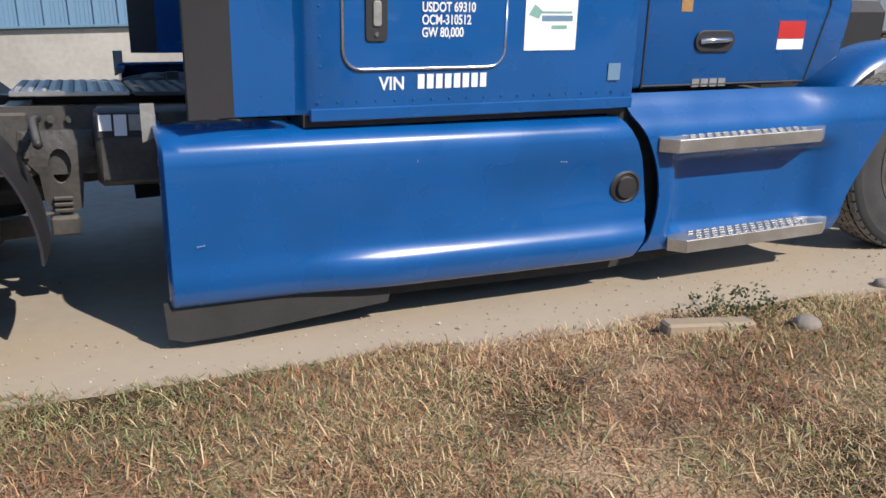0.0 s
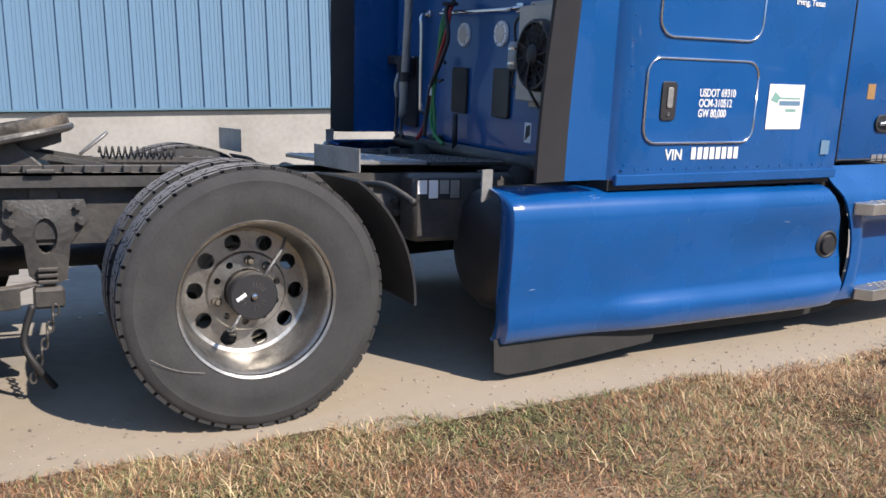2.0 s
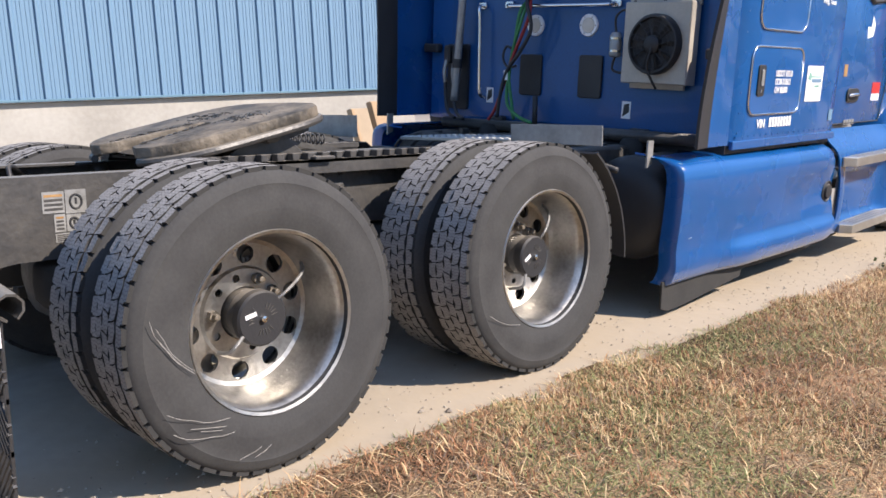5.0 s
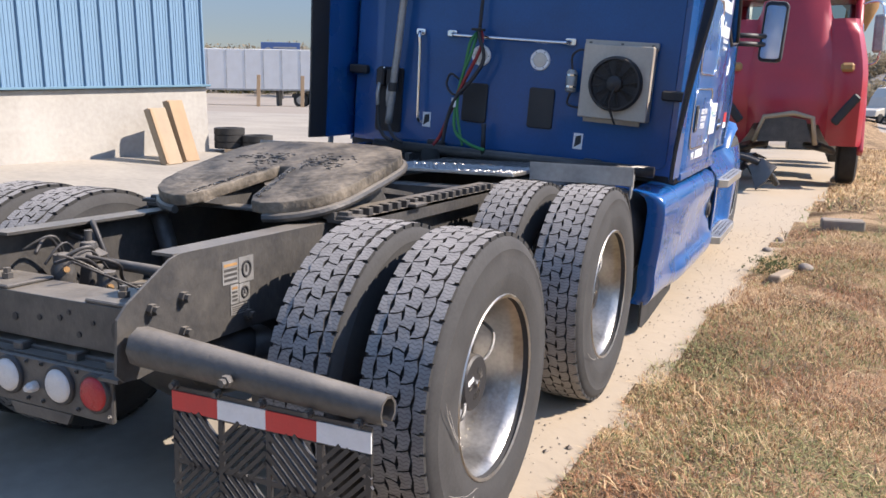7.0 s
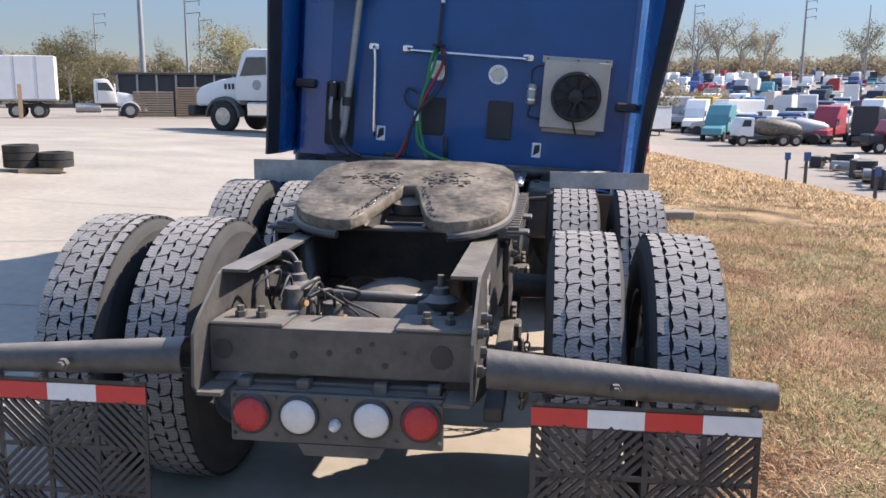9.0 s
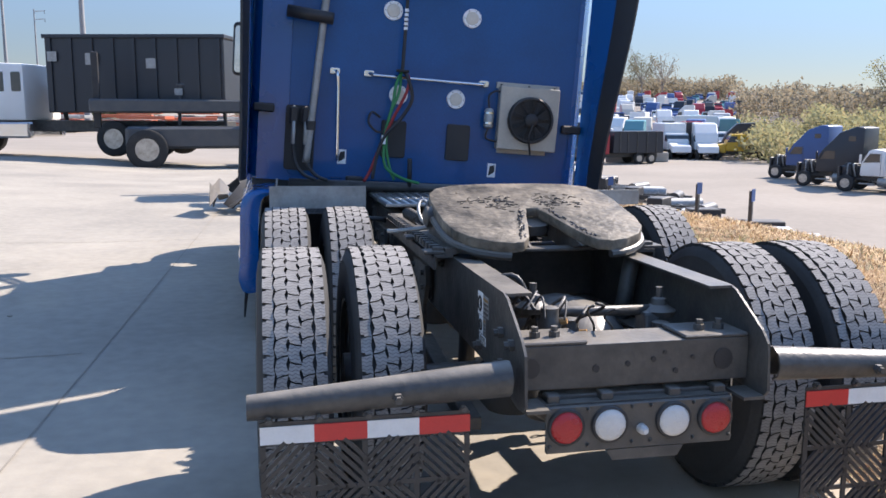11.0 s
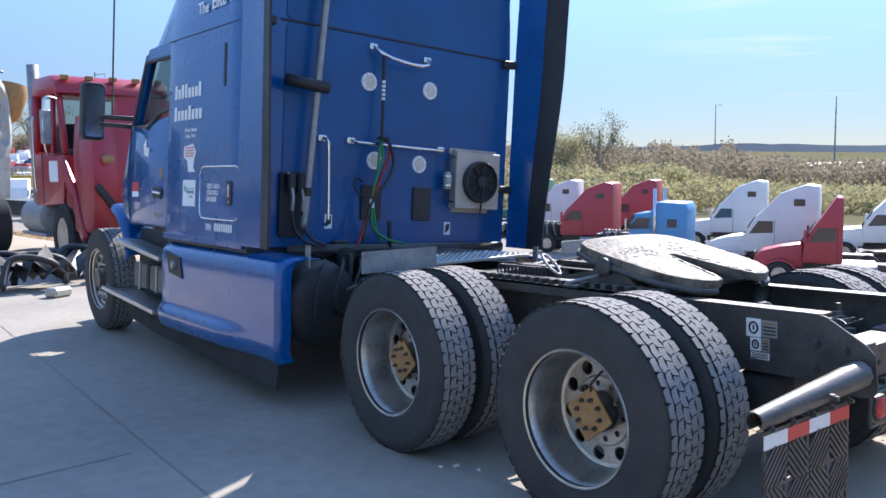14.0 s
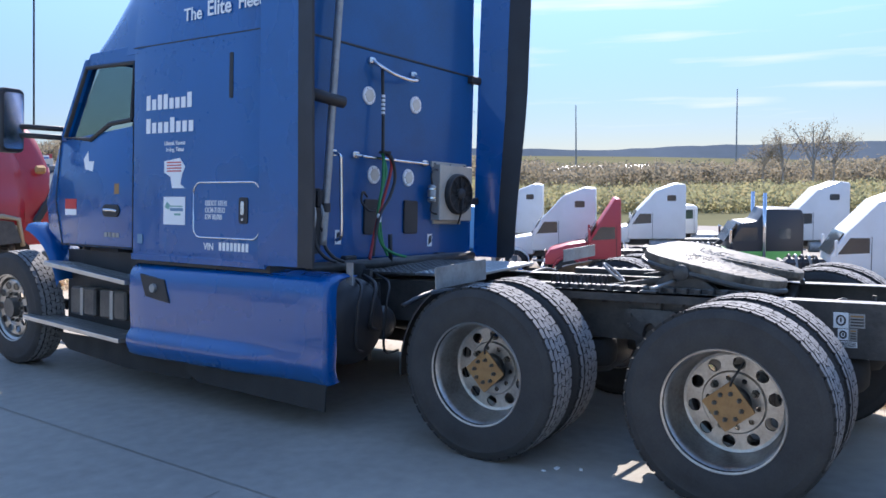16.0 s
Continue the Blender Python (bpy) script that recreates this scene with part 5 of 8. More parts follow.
def tread_step(s, y0, y1, z0, z1, x0, x1, label):
    """A long aluminium step with pointed ends and a punched top; z0 at the rear end, z1 at the front."""
    L = y1 - y0
    xm1 = x0 + (x1 - x0) * 0.68
    out = [(x0, y0 + 0.06), (x0, y1 - 0.06), (xm1, y1), (x1, y1 - 0.09), (x1, y0 + 0.06), (xm1, y0)] if s > 0 else [(x0, y0 + 0.02), (x0, y1 - 0.02), ((x0 + x1) / 2, y1), (x1, y1 - 0.14), (x1, y0 + 0.14), ((x0 + x1) / 2, y0)]
    m = pose(0, y0, z0, math.degrees(math.atan2(z1 - z0, L)), 0, 0) @ pose(0, -y0, 0)
    bm = prism(out, -0.062 if s > 0 else -0.035, 0.0, "z", 0.004)
    st = part("entry_step", bm, STEPMETAL, truck, label, m=m)
    n = int((L - 0.26) / 0.046)
    bm = bmesh.new()
    for k in range(n):
        for j in range(5):
            cx, cy = x0 + (x1 - x0) * (0.30 + 0.145 * j), y0 + 0.14 + k * 0.046 + (0.023 if j % 2 else 0)
            box(cx - 0.006, cx + 0.006, cy - 0.012, cy + 0.012, -0.004, 0.0012, bm=bm)
    tagged(part("drain_hole", bm, BLACK, st), kind="stuff")
    bm = bmesh.new()
    for k in range(n):
        for j in range(5):
            cx, cy = x0 + (x1 - x0) * (0.30 + 0.145 * j), y0 + 0.14 + k * 0.046 + (0.023 if j % 2 else 0)
            box(cx + 0.0065, cx + 0.010, cy - 0.014, cy + 0.014, -0.004, 0.004, bm=bm)
    tagged(part("step_tread", bm, STEPMETAL, st, "raised punched treads"), kind="stuff")
    return st


tread_step(1, 4.49, 5.46, 0.792, 0.802, 0.985, 1.195, "dusty aluminium upper entry step")
tread_step(1, 4.60, 5.58, 0.318, 0.332, 0.975, 1.185, "dusty aluminium lower entry step")
tread_step(-1, 4.38, 5.52, 0.765, 0.86, -1.30, -1.08, "dusty aluminium upper entry step")
tread_step(-1, 4.42, 5.80, 0.33, 0.40, -1.32, -1.06, "dusty aluminium lower entry step")
part("step_back", box(-1.05, -1.02, 4.38, 5.55, 0.3, 0.95), BLACK, truck, "black panel behind the open steps")
for y in (4.55, 4.95):
    bx = part("battery_box", box(-1.19, -1.06, y, y + 0.34, 0.44, 0.66, 0.015), FRAME, truck, "dusty battery box behind the steps")
    part("battery_strap", box(-1.196, -1.188, y + 0.15, y + 0.19, 0.44, 0.66), GALV, bx)
part("rubber_valance", prism([(2.372, 0.275), (2.38, 0.13), (2.45, 0.105), (2.62, 0.11), (3.25, 0.165), (3.28, 0.275)], 1.06, 1.072, "x", 0.003), RUBBER, truck, "scuffed black rubber valance under the skirt")
part("rubber_valance", prism([(3.2, 0.28), (3.25, 0.165), (4.3, 0.15), (4.9, 0.19), (5.0, 0.28)], 0.98, 0.992, "x", 0.003), RUBBER, truck, "black rubber valance under the skirt")
part("rubber_valance", prism([(2.41, 0.275), (2.42, 0.08), (2.6, 0.085), (3.6, 0.11), (3.72, 0.16), (3.78, 0.275)], -1.255, -1.243, "x", 0.003), RUBBER, truck, "scuffed black rubber valance under the skirt")
part("rubber_valance", prism([(3.7, 0.28), (3.75, 0.10), (4.5, 0.09), (5.3, 0.15), (5.5, 0.28)], -1.20, -1.188, "x", 0.003), RUBBER, truck, "black rubber valance under the steps")
for s in (1, -1):
    part("fuel_tank", lathe([(2.43, 0.0), (2.435, 0.15), (2.46, 0.24), (2.50, 0.275), (2.54, 0.285), (4.35, 0.285), (4.37, 0.27), (4.37, 0.0)], 36, "y", m=pose(s * 0.82 - 0.08, 0, 0.60)), BLACK, truck, "dark round fuel tank", 40)
    part("tank_strap", box(s * 0.53 - 0.08, s * 0.56 - 0.08, 2.6, 2.66, 0.3, 0.92), FRAME, truck)
    part("skirt_bracket", prism([(2.36, 0.99), (2.41, 0.99), (2.41, 0.87), (2.36, 0.85)], s * 1.0 - 0.08, s * 1.01 - 0.08, "x"), GALV, truck, "small bare metal bracket")
for x, dip, r in ((-1.02, 0.44, 0.010), (-0.88, 0.56, 0.014), (-0.74, 0.40, 0.009)):
    hose([(x + 0.2, 2.62, 0.88), (x + 0.06, 2.40, 0.84), (x, 2.37, 0.70), (x + 0.05, 2.42, dip), (x + 0.3, 2.5, dip - 0.04)], r, BLACK, truck, "air_line", "black air line drooping behind the skirt")
part("underbody", box(-0.9, 0.8, 2.9, 5.6, 0.72, 0.9, 0.02), BLACK, truck, "dark underside of the sleeper")
part("cab_crossbeam", tube([(-1.0, 2.82, 0.93), (0.95, 2.82, 0.97)], 0.035, 12), FRAME, truck, "", 50)
for x in (-0.55, 0.55):
    part("cab_air_spring", lathe([(0.80, 0.05), (0.84, 0.07), (0.92, 0.07), (0.95, 0.05)], 16, "z", m=pose(x, 2.8, 0)), RUBBER, truck, "", 40)
    part("cab_mount", box(x - 0.06, x + 0.06, 2.84, 2.9, 0.90, 1.0, 0.01), BLACK, truck)

# ---- fittings on the sleeper's rear wall ----
CREAM = material("cream_vent_plastic", (0.66, 0.62, 0.54), 0.6, 0, (0.55, 0.5, 0.43), 20, 90, 0.05)
for x, z in ((-0.275, 1.583), (0.134, 1.583), (-0.347, 2.147), (0.209, 2.147)):
    v = part("round_vent", lathe([(2.892, 0.066), (2.884, 0.066), (2.878, 0.062), (2.878, 0.046), (2.886, 0.044)], 32, "y", m=pose(x, 0, z)), LETTER, truck, "white round vent ring", 40)
    part("vent_disc", lathe([(2.886, 0.045), (2.876, 0.043), (2.873, 0.03), (2.873, 0.0)], 28, "y", m=pose(x, 0, z)), CREAM, v, "cream vent disc", 40)
    for k in range(6):
        part("vent_screw", lathe([(2.878, 0.004), (2.876, 0.003)], 6, "y", m=pose(x + 0.054 * math.cos(k * 1.047), 0, z + 0.054 * math.sin(k * 1.047))), FRAME, v)


def grab(points, r, label, ends):
    g = part("grab_rail", tube(points, r, 10), CHROME, truck, label, 60)
    for x, z in ends:
        part("rail_mount", prism(rounded(x - 0.035, x + 0.035, z - 0.022, z + 0.022, 0.012), 2.868, 2.892, "y", 0.004), CHROME, g)
    return g


grab([(-0.49, 2.875, 1.712), (-0.455, 2.835, 1.705), (-0.40, 2.825, 1.70), (0.25, 2.825, 1.697), (0.30, 2.835, 1.70), (0.327, 2.875, 1.707)], 0.012, "polished horizontal grab rail", ((-0.49, 1.712), (0.327, 1.707)))
grab([(-0.724, 2.875, 1.71), (-0.71, 2.825, 1.69), (-0.70, 2.825, 1.60), (-0.685, 2.825, 1.2), (-0.68, 2.835, 1.13), (-0.68, 2.875, 1.11)], 0.012, "polished vertical grab rail", ((-0.724, 1.71),))
grab([(-0.329, 2.875, 2.40), (-0.30, 2.82, 2.36), (-0.2, 2.79, 2.32), (0.0, 2.78, 2.30), (0.13, 2.80, 2.325), (0.161, 2.875, 2.37)], 0.014, "bent polished grab rail", ((-0.329, 2.40), (0.161, 2.37)))
pipe = part("riser_pipe", tube([(-0.893, 2.80, 1.08), (-0.86, 2.80, 1.5), (-0.825, 2.80, 2.0), (-0.78, 2.80, 2.6), (-0.70, 2.80, 3.6)], 0.026, 12), GALV, truck, "dull steel riser pipe", 60)
part("pipe_bracket", tube([(-1.06, 2.80, 2.07), (-0.76, 2.76, 2.04)], 0.04, 12), BLACK, pipe, "black rubber pipe bracket", 60)
part("pipe_clamp", lathe([(1.30, 0.034), (1.36, 0.034)], 14, "z", m=pose(-0.873, 2.80, 0)), BLACK, pipe)
jb = part("connector_block", prism(rounded(-1.04, -0.84, 1.02, 1.46, 0.02), 2.87, 2.893, "y", 0.003), BLACK, truck, "black panel with two air line sockets")
for x in (-0.985, -0.905):
    part("socket", box(x - 0.03, x + 0.03, 2.80, 2.87, 1.33, 1.45, 0.012), BLACK, jb)
    part("coupling", tube([(x, 2.81, 1.35), (x, 2.79, 1.28), (x, 2.80, 1.2)], 0.014, 8), GALV, jb, "dull metal coupling", 60)
    hose([(x, 2.80, 1.22), (x + 0.02, 2.79, 1.08), (x + 0.08, 2.76, 1.0), (x + 0.16, 2.74, 0.97)], 0.012, BLACK, jb)
    part("coupling_bolt", lathe([(2.868, 0.010), (2.862, 0.008)], 8, "y", m=pose(x, 0, 1.47 - 0.02)), CHROME, jb)
for x0, x1, z0, z1 in ((-0.382, -0.206, 1.148, 1.404), (0.085, 0.254, 1.154, 1.409)):
    p = part("access_panel", prism(rounded(x0, x1, z0, z1, 0.018), 2.875, 2.893, "y", 0.005), BLACK, truck, "dark rectangular access panel")
# condenser with its fan
TAN = material("dusty_bare_aluminium", (0.50, 0.465, 0.40), 0.55, 0.25, (0.36, 0.33, 0.29), 7, 60, 0.1)
COOL = pose(0.655, 2.83, 1.485, 0, 0, -3)
cond = part("condenser", box(-0.215, 0.215, -0.04, 0.055, -0.225, 0.22, 0.006), TAN, truck, "dusty bare metal condenser box with a black fan", m=COOL)
part("mount_flange", box(-0.235, 0.225, 0.03, 0.05, 0.20, 0.245, 0.003), TAN, cond)
part("mount_flange", box(-0.2, 0.16, 0.03, 0.05, -0.255, -0.215, 0.003), TAN, cond)
for x in (-0.2, 0.0, 0.19):
    part("flange_bolt", lathe([(0.03, 0.010), (0.022, 0.008)], 8, "y", m=pose(x, 0, 0.225)), FRAME, cond)
part("fan_ring", lathe([(-0.04, 0.165), (-0.075, 0.163), (-0.085, 0.155), (-0.085, 0.145), (-0.06, 0.142)], 40, "y", m=pose(0.01, 0, -0.01)), BLACK, cond, "black fan shroud ring", 40)
part("fan_back", lathe([(-0.042, 0.15), (-0.045, 0.15)], 32, "y", m=pose(0.01, 0, -0.01)), BLACK, cond)
bm = bmesh.new()
for k in range(12):
    a = k * math.pi / 6
    tube([(0.01 + 0.045 * math.cos(a), -0.082, -0.01 + 0.045 * math.sin(a)), (0.01 + 0.15 * math.cos(a + 0.15), -0.08, -0.01 + 0.15 * math.sin(a + 0.15))], 0.003, 6, bm=bm)
for r in (0.07, 0.1, 0.125):
    tube([(0.01 + r * math.cos(k * math.pi / 12), -0.081, -0.01 + r * math.sin(k * math.pi / 12)) for k in range(25)], 0.002, 5, bm=bm, smooth=False)
tagged(part("fan_guard", bm, BLACK, cond, "thin black wire guard"), kind="stuff")
for k in range(9):
    a = k * 2 * math.pi / 9
    blade = shell([[(0.01 + r * math.cos(a + d), -0.055 - 0.012 * e, -0.01 + r * math.sin(a + d)) for d, e in ((-0.18, 0), (0.0, 1), (0.18, 2))] for r in (0.05, 0.09, 0.138)], thick=0.002)
    part("fan_blade", blade, RUBBER, cond, "", 60)
part("fan_motor", lathe([(-0.05, 0.05), (-0.088, 0.048), (-0.098, 0.036), (-0.1, 0.0)], 24, "y", m=pose(0.01, 0, -0.01)), BLACK, cond, "", 40)
hose([(0.02, -0.095, -0.03), (0.0, -0.1, -0.13), (0.015, -0.07, -0.2), (0.03, -0.04, -0.25)], 0.007, BLACK, cond, "fan_cable")
dr = part("receiver_drier", lathe([(1.40, 0.022), (1.41, 0.034), (1.52, 0.034), (1.54, 0.022)], 20, "z", m=pose(0.37, 2.83, 0)), GALV, truck, "small bright drier canister", 40)
for z in (1.43, 1.50):
    part("drier_band", lathe([(z, 0.036), (z + 0.012, 0.036)], 20, "z", m=pose(0.37, 2.83, 0)), CHROME, dr)
hose([(0.37, 2.83, 1.54), (0.36, 2.83, 1.62), (0.40, 2.83, 1.66), (0.44, 2.83, 1.66)], 0.007, BLACK, dr)
hose([(0.37, 2.83, 1.40), (0.36, 2.83, 1.33), (0.44, 2.83, 1.31)], 0.007, BLACK, dr)
for x, z in ((0.436, 1.10), (-0.645, 1.13)):
    d = part("small_label", box(x - 0.03, x + 0.03, 2.889, 2.892, z - 0.05, z + 0.05), LETTER, truck, "small white printed label")
    part("label_print", prism([(x - 0.022, z - 0.04), (x + 0.022, z - 0.01), (x + 0.02, z + 0.04), (x - 0.015, z + 0.03)], 2.887, 2.889, "y"), BLACK, d)
# hose hanger and the bundle of air lines
pole = part("hose_hanger", tube([(-0.26, 2.84, 2.37), (-0.265, 2.82, 2.05), (-0.27, 2.81, 1.74)], 0.012, 8), BLACK, truck, "black hose hanger rod", 60)
for k in range(5):
    part("rod_print", lathe([(2.02 + 0.03 * k, 0.0135), (2.04 + 0.03 * k, 0.0135)], 8, "z", m=pose(-0.265, 2.82, 0)), LETTER, pole)
REDH = material("red_air_line", (0.30, 0.02, 0.02), 0.5, 0, None, 20, 90, 0.05)
GREENH = material("green_air_line", (0.03, 0.22, 0.07), 0.5, 0, None, 20, 90, 0.05)
hose([(-0.27, 2.81, 1.74), (-0.31, 2.77, 1.66), (-0.33, 2.76, 1.5), (-0.37, 2.76, 1.3), (-0.36, 2.74, 1.1), (-0.25, 2.72, 1.02), (-0.12, 2.70, 0.99)], 0.011, GREENH, truck, "air_hose", "green air line")
hose([(-0.27, 2.81, 1.75), (-0.23, 2.77, 1.70), (-0.24, 2.76, 1.6), (-0.33, 2.75, 1.4), (-0.40, 2.75, 1.22), (-0.46, 2.74, 1.05), (-0.5, 2.72, 0.98)], 0.011, REDH, truck, "air_hose", "red air line")
hose([(-0.27, 2.81, 1.75), (-0.24, 2.75, 1.70), (-0.2, 2.75, 1.56), (-0.27, 2.74, 1.42), (-0.37, 2.74, 1.3), (-0.42, 2.74, 1.15), (-0.44, 2.74, 1.0)], 0.012, BLACK, truck, "air_hose", "black electric cable")
hose([(-0.28, 2.81, 1.74), (-0.29, 2.76, 1.6), (-0.35, 2.76, 1.42), (-0.36, 2.75, 1.25), (-0.33, 2.75, 1.1), (-0.29, 2.73, 1.0)], 0.010, GREENH, truck, "air_hose", "green air line")
hose([(-0.40, 2.84, 1.42), (-0.46, 2.83, 1.45), (-0.48, 2.82, 1.38), (-0.42, 2.80, 1.32), (-0.35, 2.80, 1.33)], 0.008, BLACK, truck, "air_hose", "black looped line")
part("hose_tag", box(-0.395, -0.365, 2.735, 2.75, 1.24, 1.30), LETTER, truck, "white hose tag")
part("cable_tie", lathe([(1.735, 0.045), (1.75, 0.045)], 14, "z", m=pose(-0.27, 2.79, 0)), RUBBER, truck, "black rubber gathering strap")
part("guide_post", tube([(-0.17, 2.80, 0.95), (-0.18, 2.80, 1.15)], 0.016, 8), BLACK, truck, "", 60)

# ---- the bare front: engine bay, fender stubs and tank ----
part("engine", box(-0.45, 0.35, 5.7, 6.7, 0.62, 1.35, 0.06), BLACK, truck, "dirty black engine")
for k in range(6):
    part("engine_pipe", tube([(-0.5, 5.75 + 0.15 * k, 1.0 + 0.05 * (k % 3)), (-0.62, 5.9 + 0.12 * k, 1.15), (-0.55, 6.1 + 0.1 * k, 0.9)], 0.035, 8), BLACK if k % 2 else FRAME, truck, "", 60)
part("coolant_tank", prism(rounded(5.72, 6.05, 1.36, 1.60, 0.04), -0.95, -0.60, "x", 0.03), CREAM, truck, "off-white plastic coolant tank", 40)
part("intake_pipe", tube([(-1.05, 5.62, 1.32), (-0.9, 5.95, 1.33), (-0.75, 6.2, 1.30)], 0.07, 14), FRAME, truck, "grey intake pipe", 60)
for s in (1, -1):
    cx = s * 1.03 - 0.08
    rows = []
    for k in range(13):
        a = radians(165 - 70 * k / 12) if s > 0 else radians(165 - 62 * k / 12)
        y, z = 6.12 + 0.66 * math.cos(a), 0.525 + 0.64 * math.sin(a)
        rows.append([(cx + s * o, y, z + d) for o, d in ((-0.2, 0.0), (-0.1, 0.015), (0.0, 0.015), (0.06, 0.0), (0.085, -0.05))])
    part("fender_stub", shell(rows, thick=0.012), BLUE, truck, "broken blue front fender stub", 50)
    part("frame_horn", box(s * 0.33, s * 0.42, 6.5, 7.1, 0.62, 0.86, 0.01), FRAME, truck)
part("front_axle", tube([(-0.95, 6.12, 0.45), (-0.4, 6.12, 0.38), (0.3, 6.12, 0.38), (0.85, 6.12, 0.47)], 0.05, 10), FRAME, truck, "", 60)

# ---- things in the yard ----
DARKGLASS = material("dark_vehicle_glass", (0.03, 0.04, 0.045), 0.12, 0, (0.05, 0.06, 0.065), 3, 20, 0, spec=0.8)
GREYPAINT = material("grey_machine_paint", (0.055, 0.06, 0.068), 0.5, 0, (0.09, 0.09, 0.088), 3, 30, 0.05)
TAN_TRIM = material("tan_fibreglass_edge", (0.42, 0.33, 0.22), 0.7, 0, None, 5, 50, 0.1)
FARWHEEL = to_mesh("wheel", lathe([(-0.14, 0.28), (-0.14, 0.46), (-0.11, 0.51), (0.11, 0.51), (0.14, 0.46), (0.14, 0.30), (0.10, 0.28)], 22), RUBBER, 35)
FARRIM = to_mesh("rim", lathe([(0.13, 0.29), (0.12, 0.27), (0.05, 0.25), (0.03, 0.12), (0.10, 0.10), (0.11, 0.0)], 18), ALU, 35)


def far_wheel(parent, x, y, z=0.51, k=1.0):
    s = 1 if x > 0 else -1
    w = share("wheel", FARWHEEL, parent, pose(x, y, z * k, 0, 0, 0 if s > 0 else 180) @ Matrix.Scale(k, 4), "black tyre on a bright rim")
    share("rim", FARRIM, w, pose(0, 0, 0))
    return w


def at_ground(x, y, rz=0.0, dz=0.0):
    return pose(x, y, height(x, y) + dz, 0, 0, rz)


# plywood boards against the building
def board(x, y, w, h, lean, rz, shade):
    t = empty("plywood_board", at_ground(x, y, rz), "pale plywood board leaning on the concrete wall", "board", "boards on the wall")
    part("sheet", box(-w / 2, w / 2, -0.02, 0.07, 0, h, 0.004, m=pose(0, 0, 0, -lean, 0, 0)), shade, t)
    part("batten", box(-w / 2, -w / 2 + 0.06, -0.045, -0.021, 0.02, h - 0.02, 0.003, m=pose(0, 0, 0, -lean, 0, 0)), WOOD, t)


WOOD2 = material("weathered_plywood", (0.36, 0.28, 0.19), 0.85, 0, (0.27, 0.21, 0.145), 3, 50, 0.1)
board(-6.69, 6.95, 0.37, 0.84, 19, 95, WOOD2)
board(-6.78, 7.42, 0.37, 0.93, 17, 98, WOOD)

# stack of tyres on a pallet
pal = empty("pallet", at_ground(-7.0, 8.95, 30) @ Matrix.Scale(0.5, 4), "grey wooden pallet beside the workshop", "pallet")
for k in range(5):
    part("deck_board", box(-0.6, 0.6, -0.5 + 0.22 * k, -0.38 + 0.22 * k, 0.12, 0.14, 0.003), WOOD2, pal)
for y in (-0.5, 0.0, 0.46):
    part("stringer", box(-0.6, 0.6, y, y + 0.09, 0.0, 0.12, 0.004), WOOD2, pal)
for k, (dx, dy) in enumerate(((-0.55, 0.1), (-0.55, 0.1), (-0.55, 0.1), (0.45, -0.1), (0.45, -0.1))):
    lvl = (0, 1, 2, 0, 1)[k]
    t = part("old_tyre", lathe([(-0.11, 0.29), (-0.12, 0.42), (-0.10, 0.50), (0.10, 0.50), (0.12, 0.42), (0.11, 0.29)], 28, "z", closed=True), RUBBER, smooth=35, m=at_ground(-7.0, 8.95, 30) @ Matrix.Scale(0.5, 4) @ pose(dx * 0.95, dy, 0.26 + 0.225 * lvl))
    tagged(t, "worn black truck tyre stacked on a pallet", "tyre", "tyres on the pallet")

# small things on and beside the verge
ROCK = material("dusty_stone", (0.30, 0.26, 0.21), 0.9, 0, (0.2, 0.17, 0.14), 9, 60, 0.4)
wb = part("timber_offcut", box(-0.19, 0.19, -0.045, 0.045, 0, 0.06, 0.010), WOOD2, m=at_ground(1.70, 4.38, 78, -0.01) @ pose(0, 0, 0, 0, 2, 0))
tagged(wb, "weathered grey timber offcut lying on the grass", "timber")
cb = part("concrete_block", box(-0.2, 0.2, -0.1, 0.1, 0, 0.11, 0.012), ROCK, m=at_ground(2.08, 7.1, 8, -0.01))
tagged(cb, "grey concrete block lying on the verge", "block")
for k, (x, y, r) in enumerate(((1.84, 4.75, 0.06), (1.50, 5.6, 0.045), (1.55, 6.2, 0.04), (1.95, 13.0, 0.13))):
    bm = bmesh.new()
    bmesh.ops.create_icosphere(bm, subdivisions=2, radius=r)
    for v in bm.verts:
        v.co *= 1 + 0.35 * noise.noise(v.co * 9 + Vector((k, 0, 0)))
        v.co.z *= 0.65
    st = part("stone", bm, ROCK, smooth=25, m=at_ground(x, y, 30 * k, r * 0.3))
    tagged(st, "rough pale stone at the verge's edge", "stone", "stones on the verge")

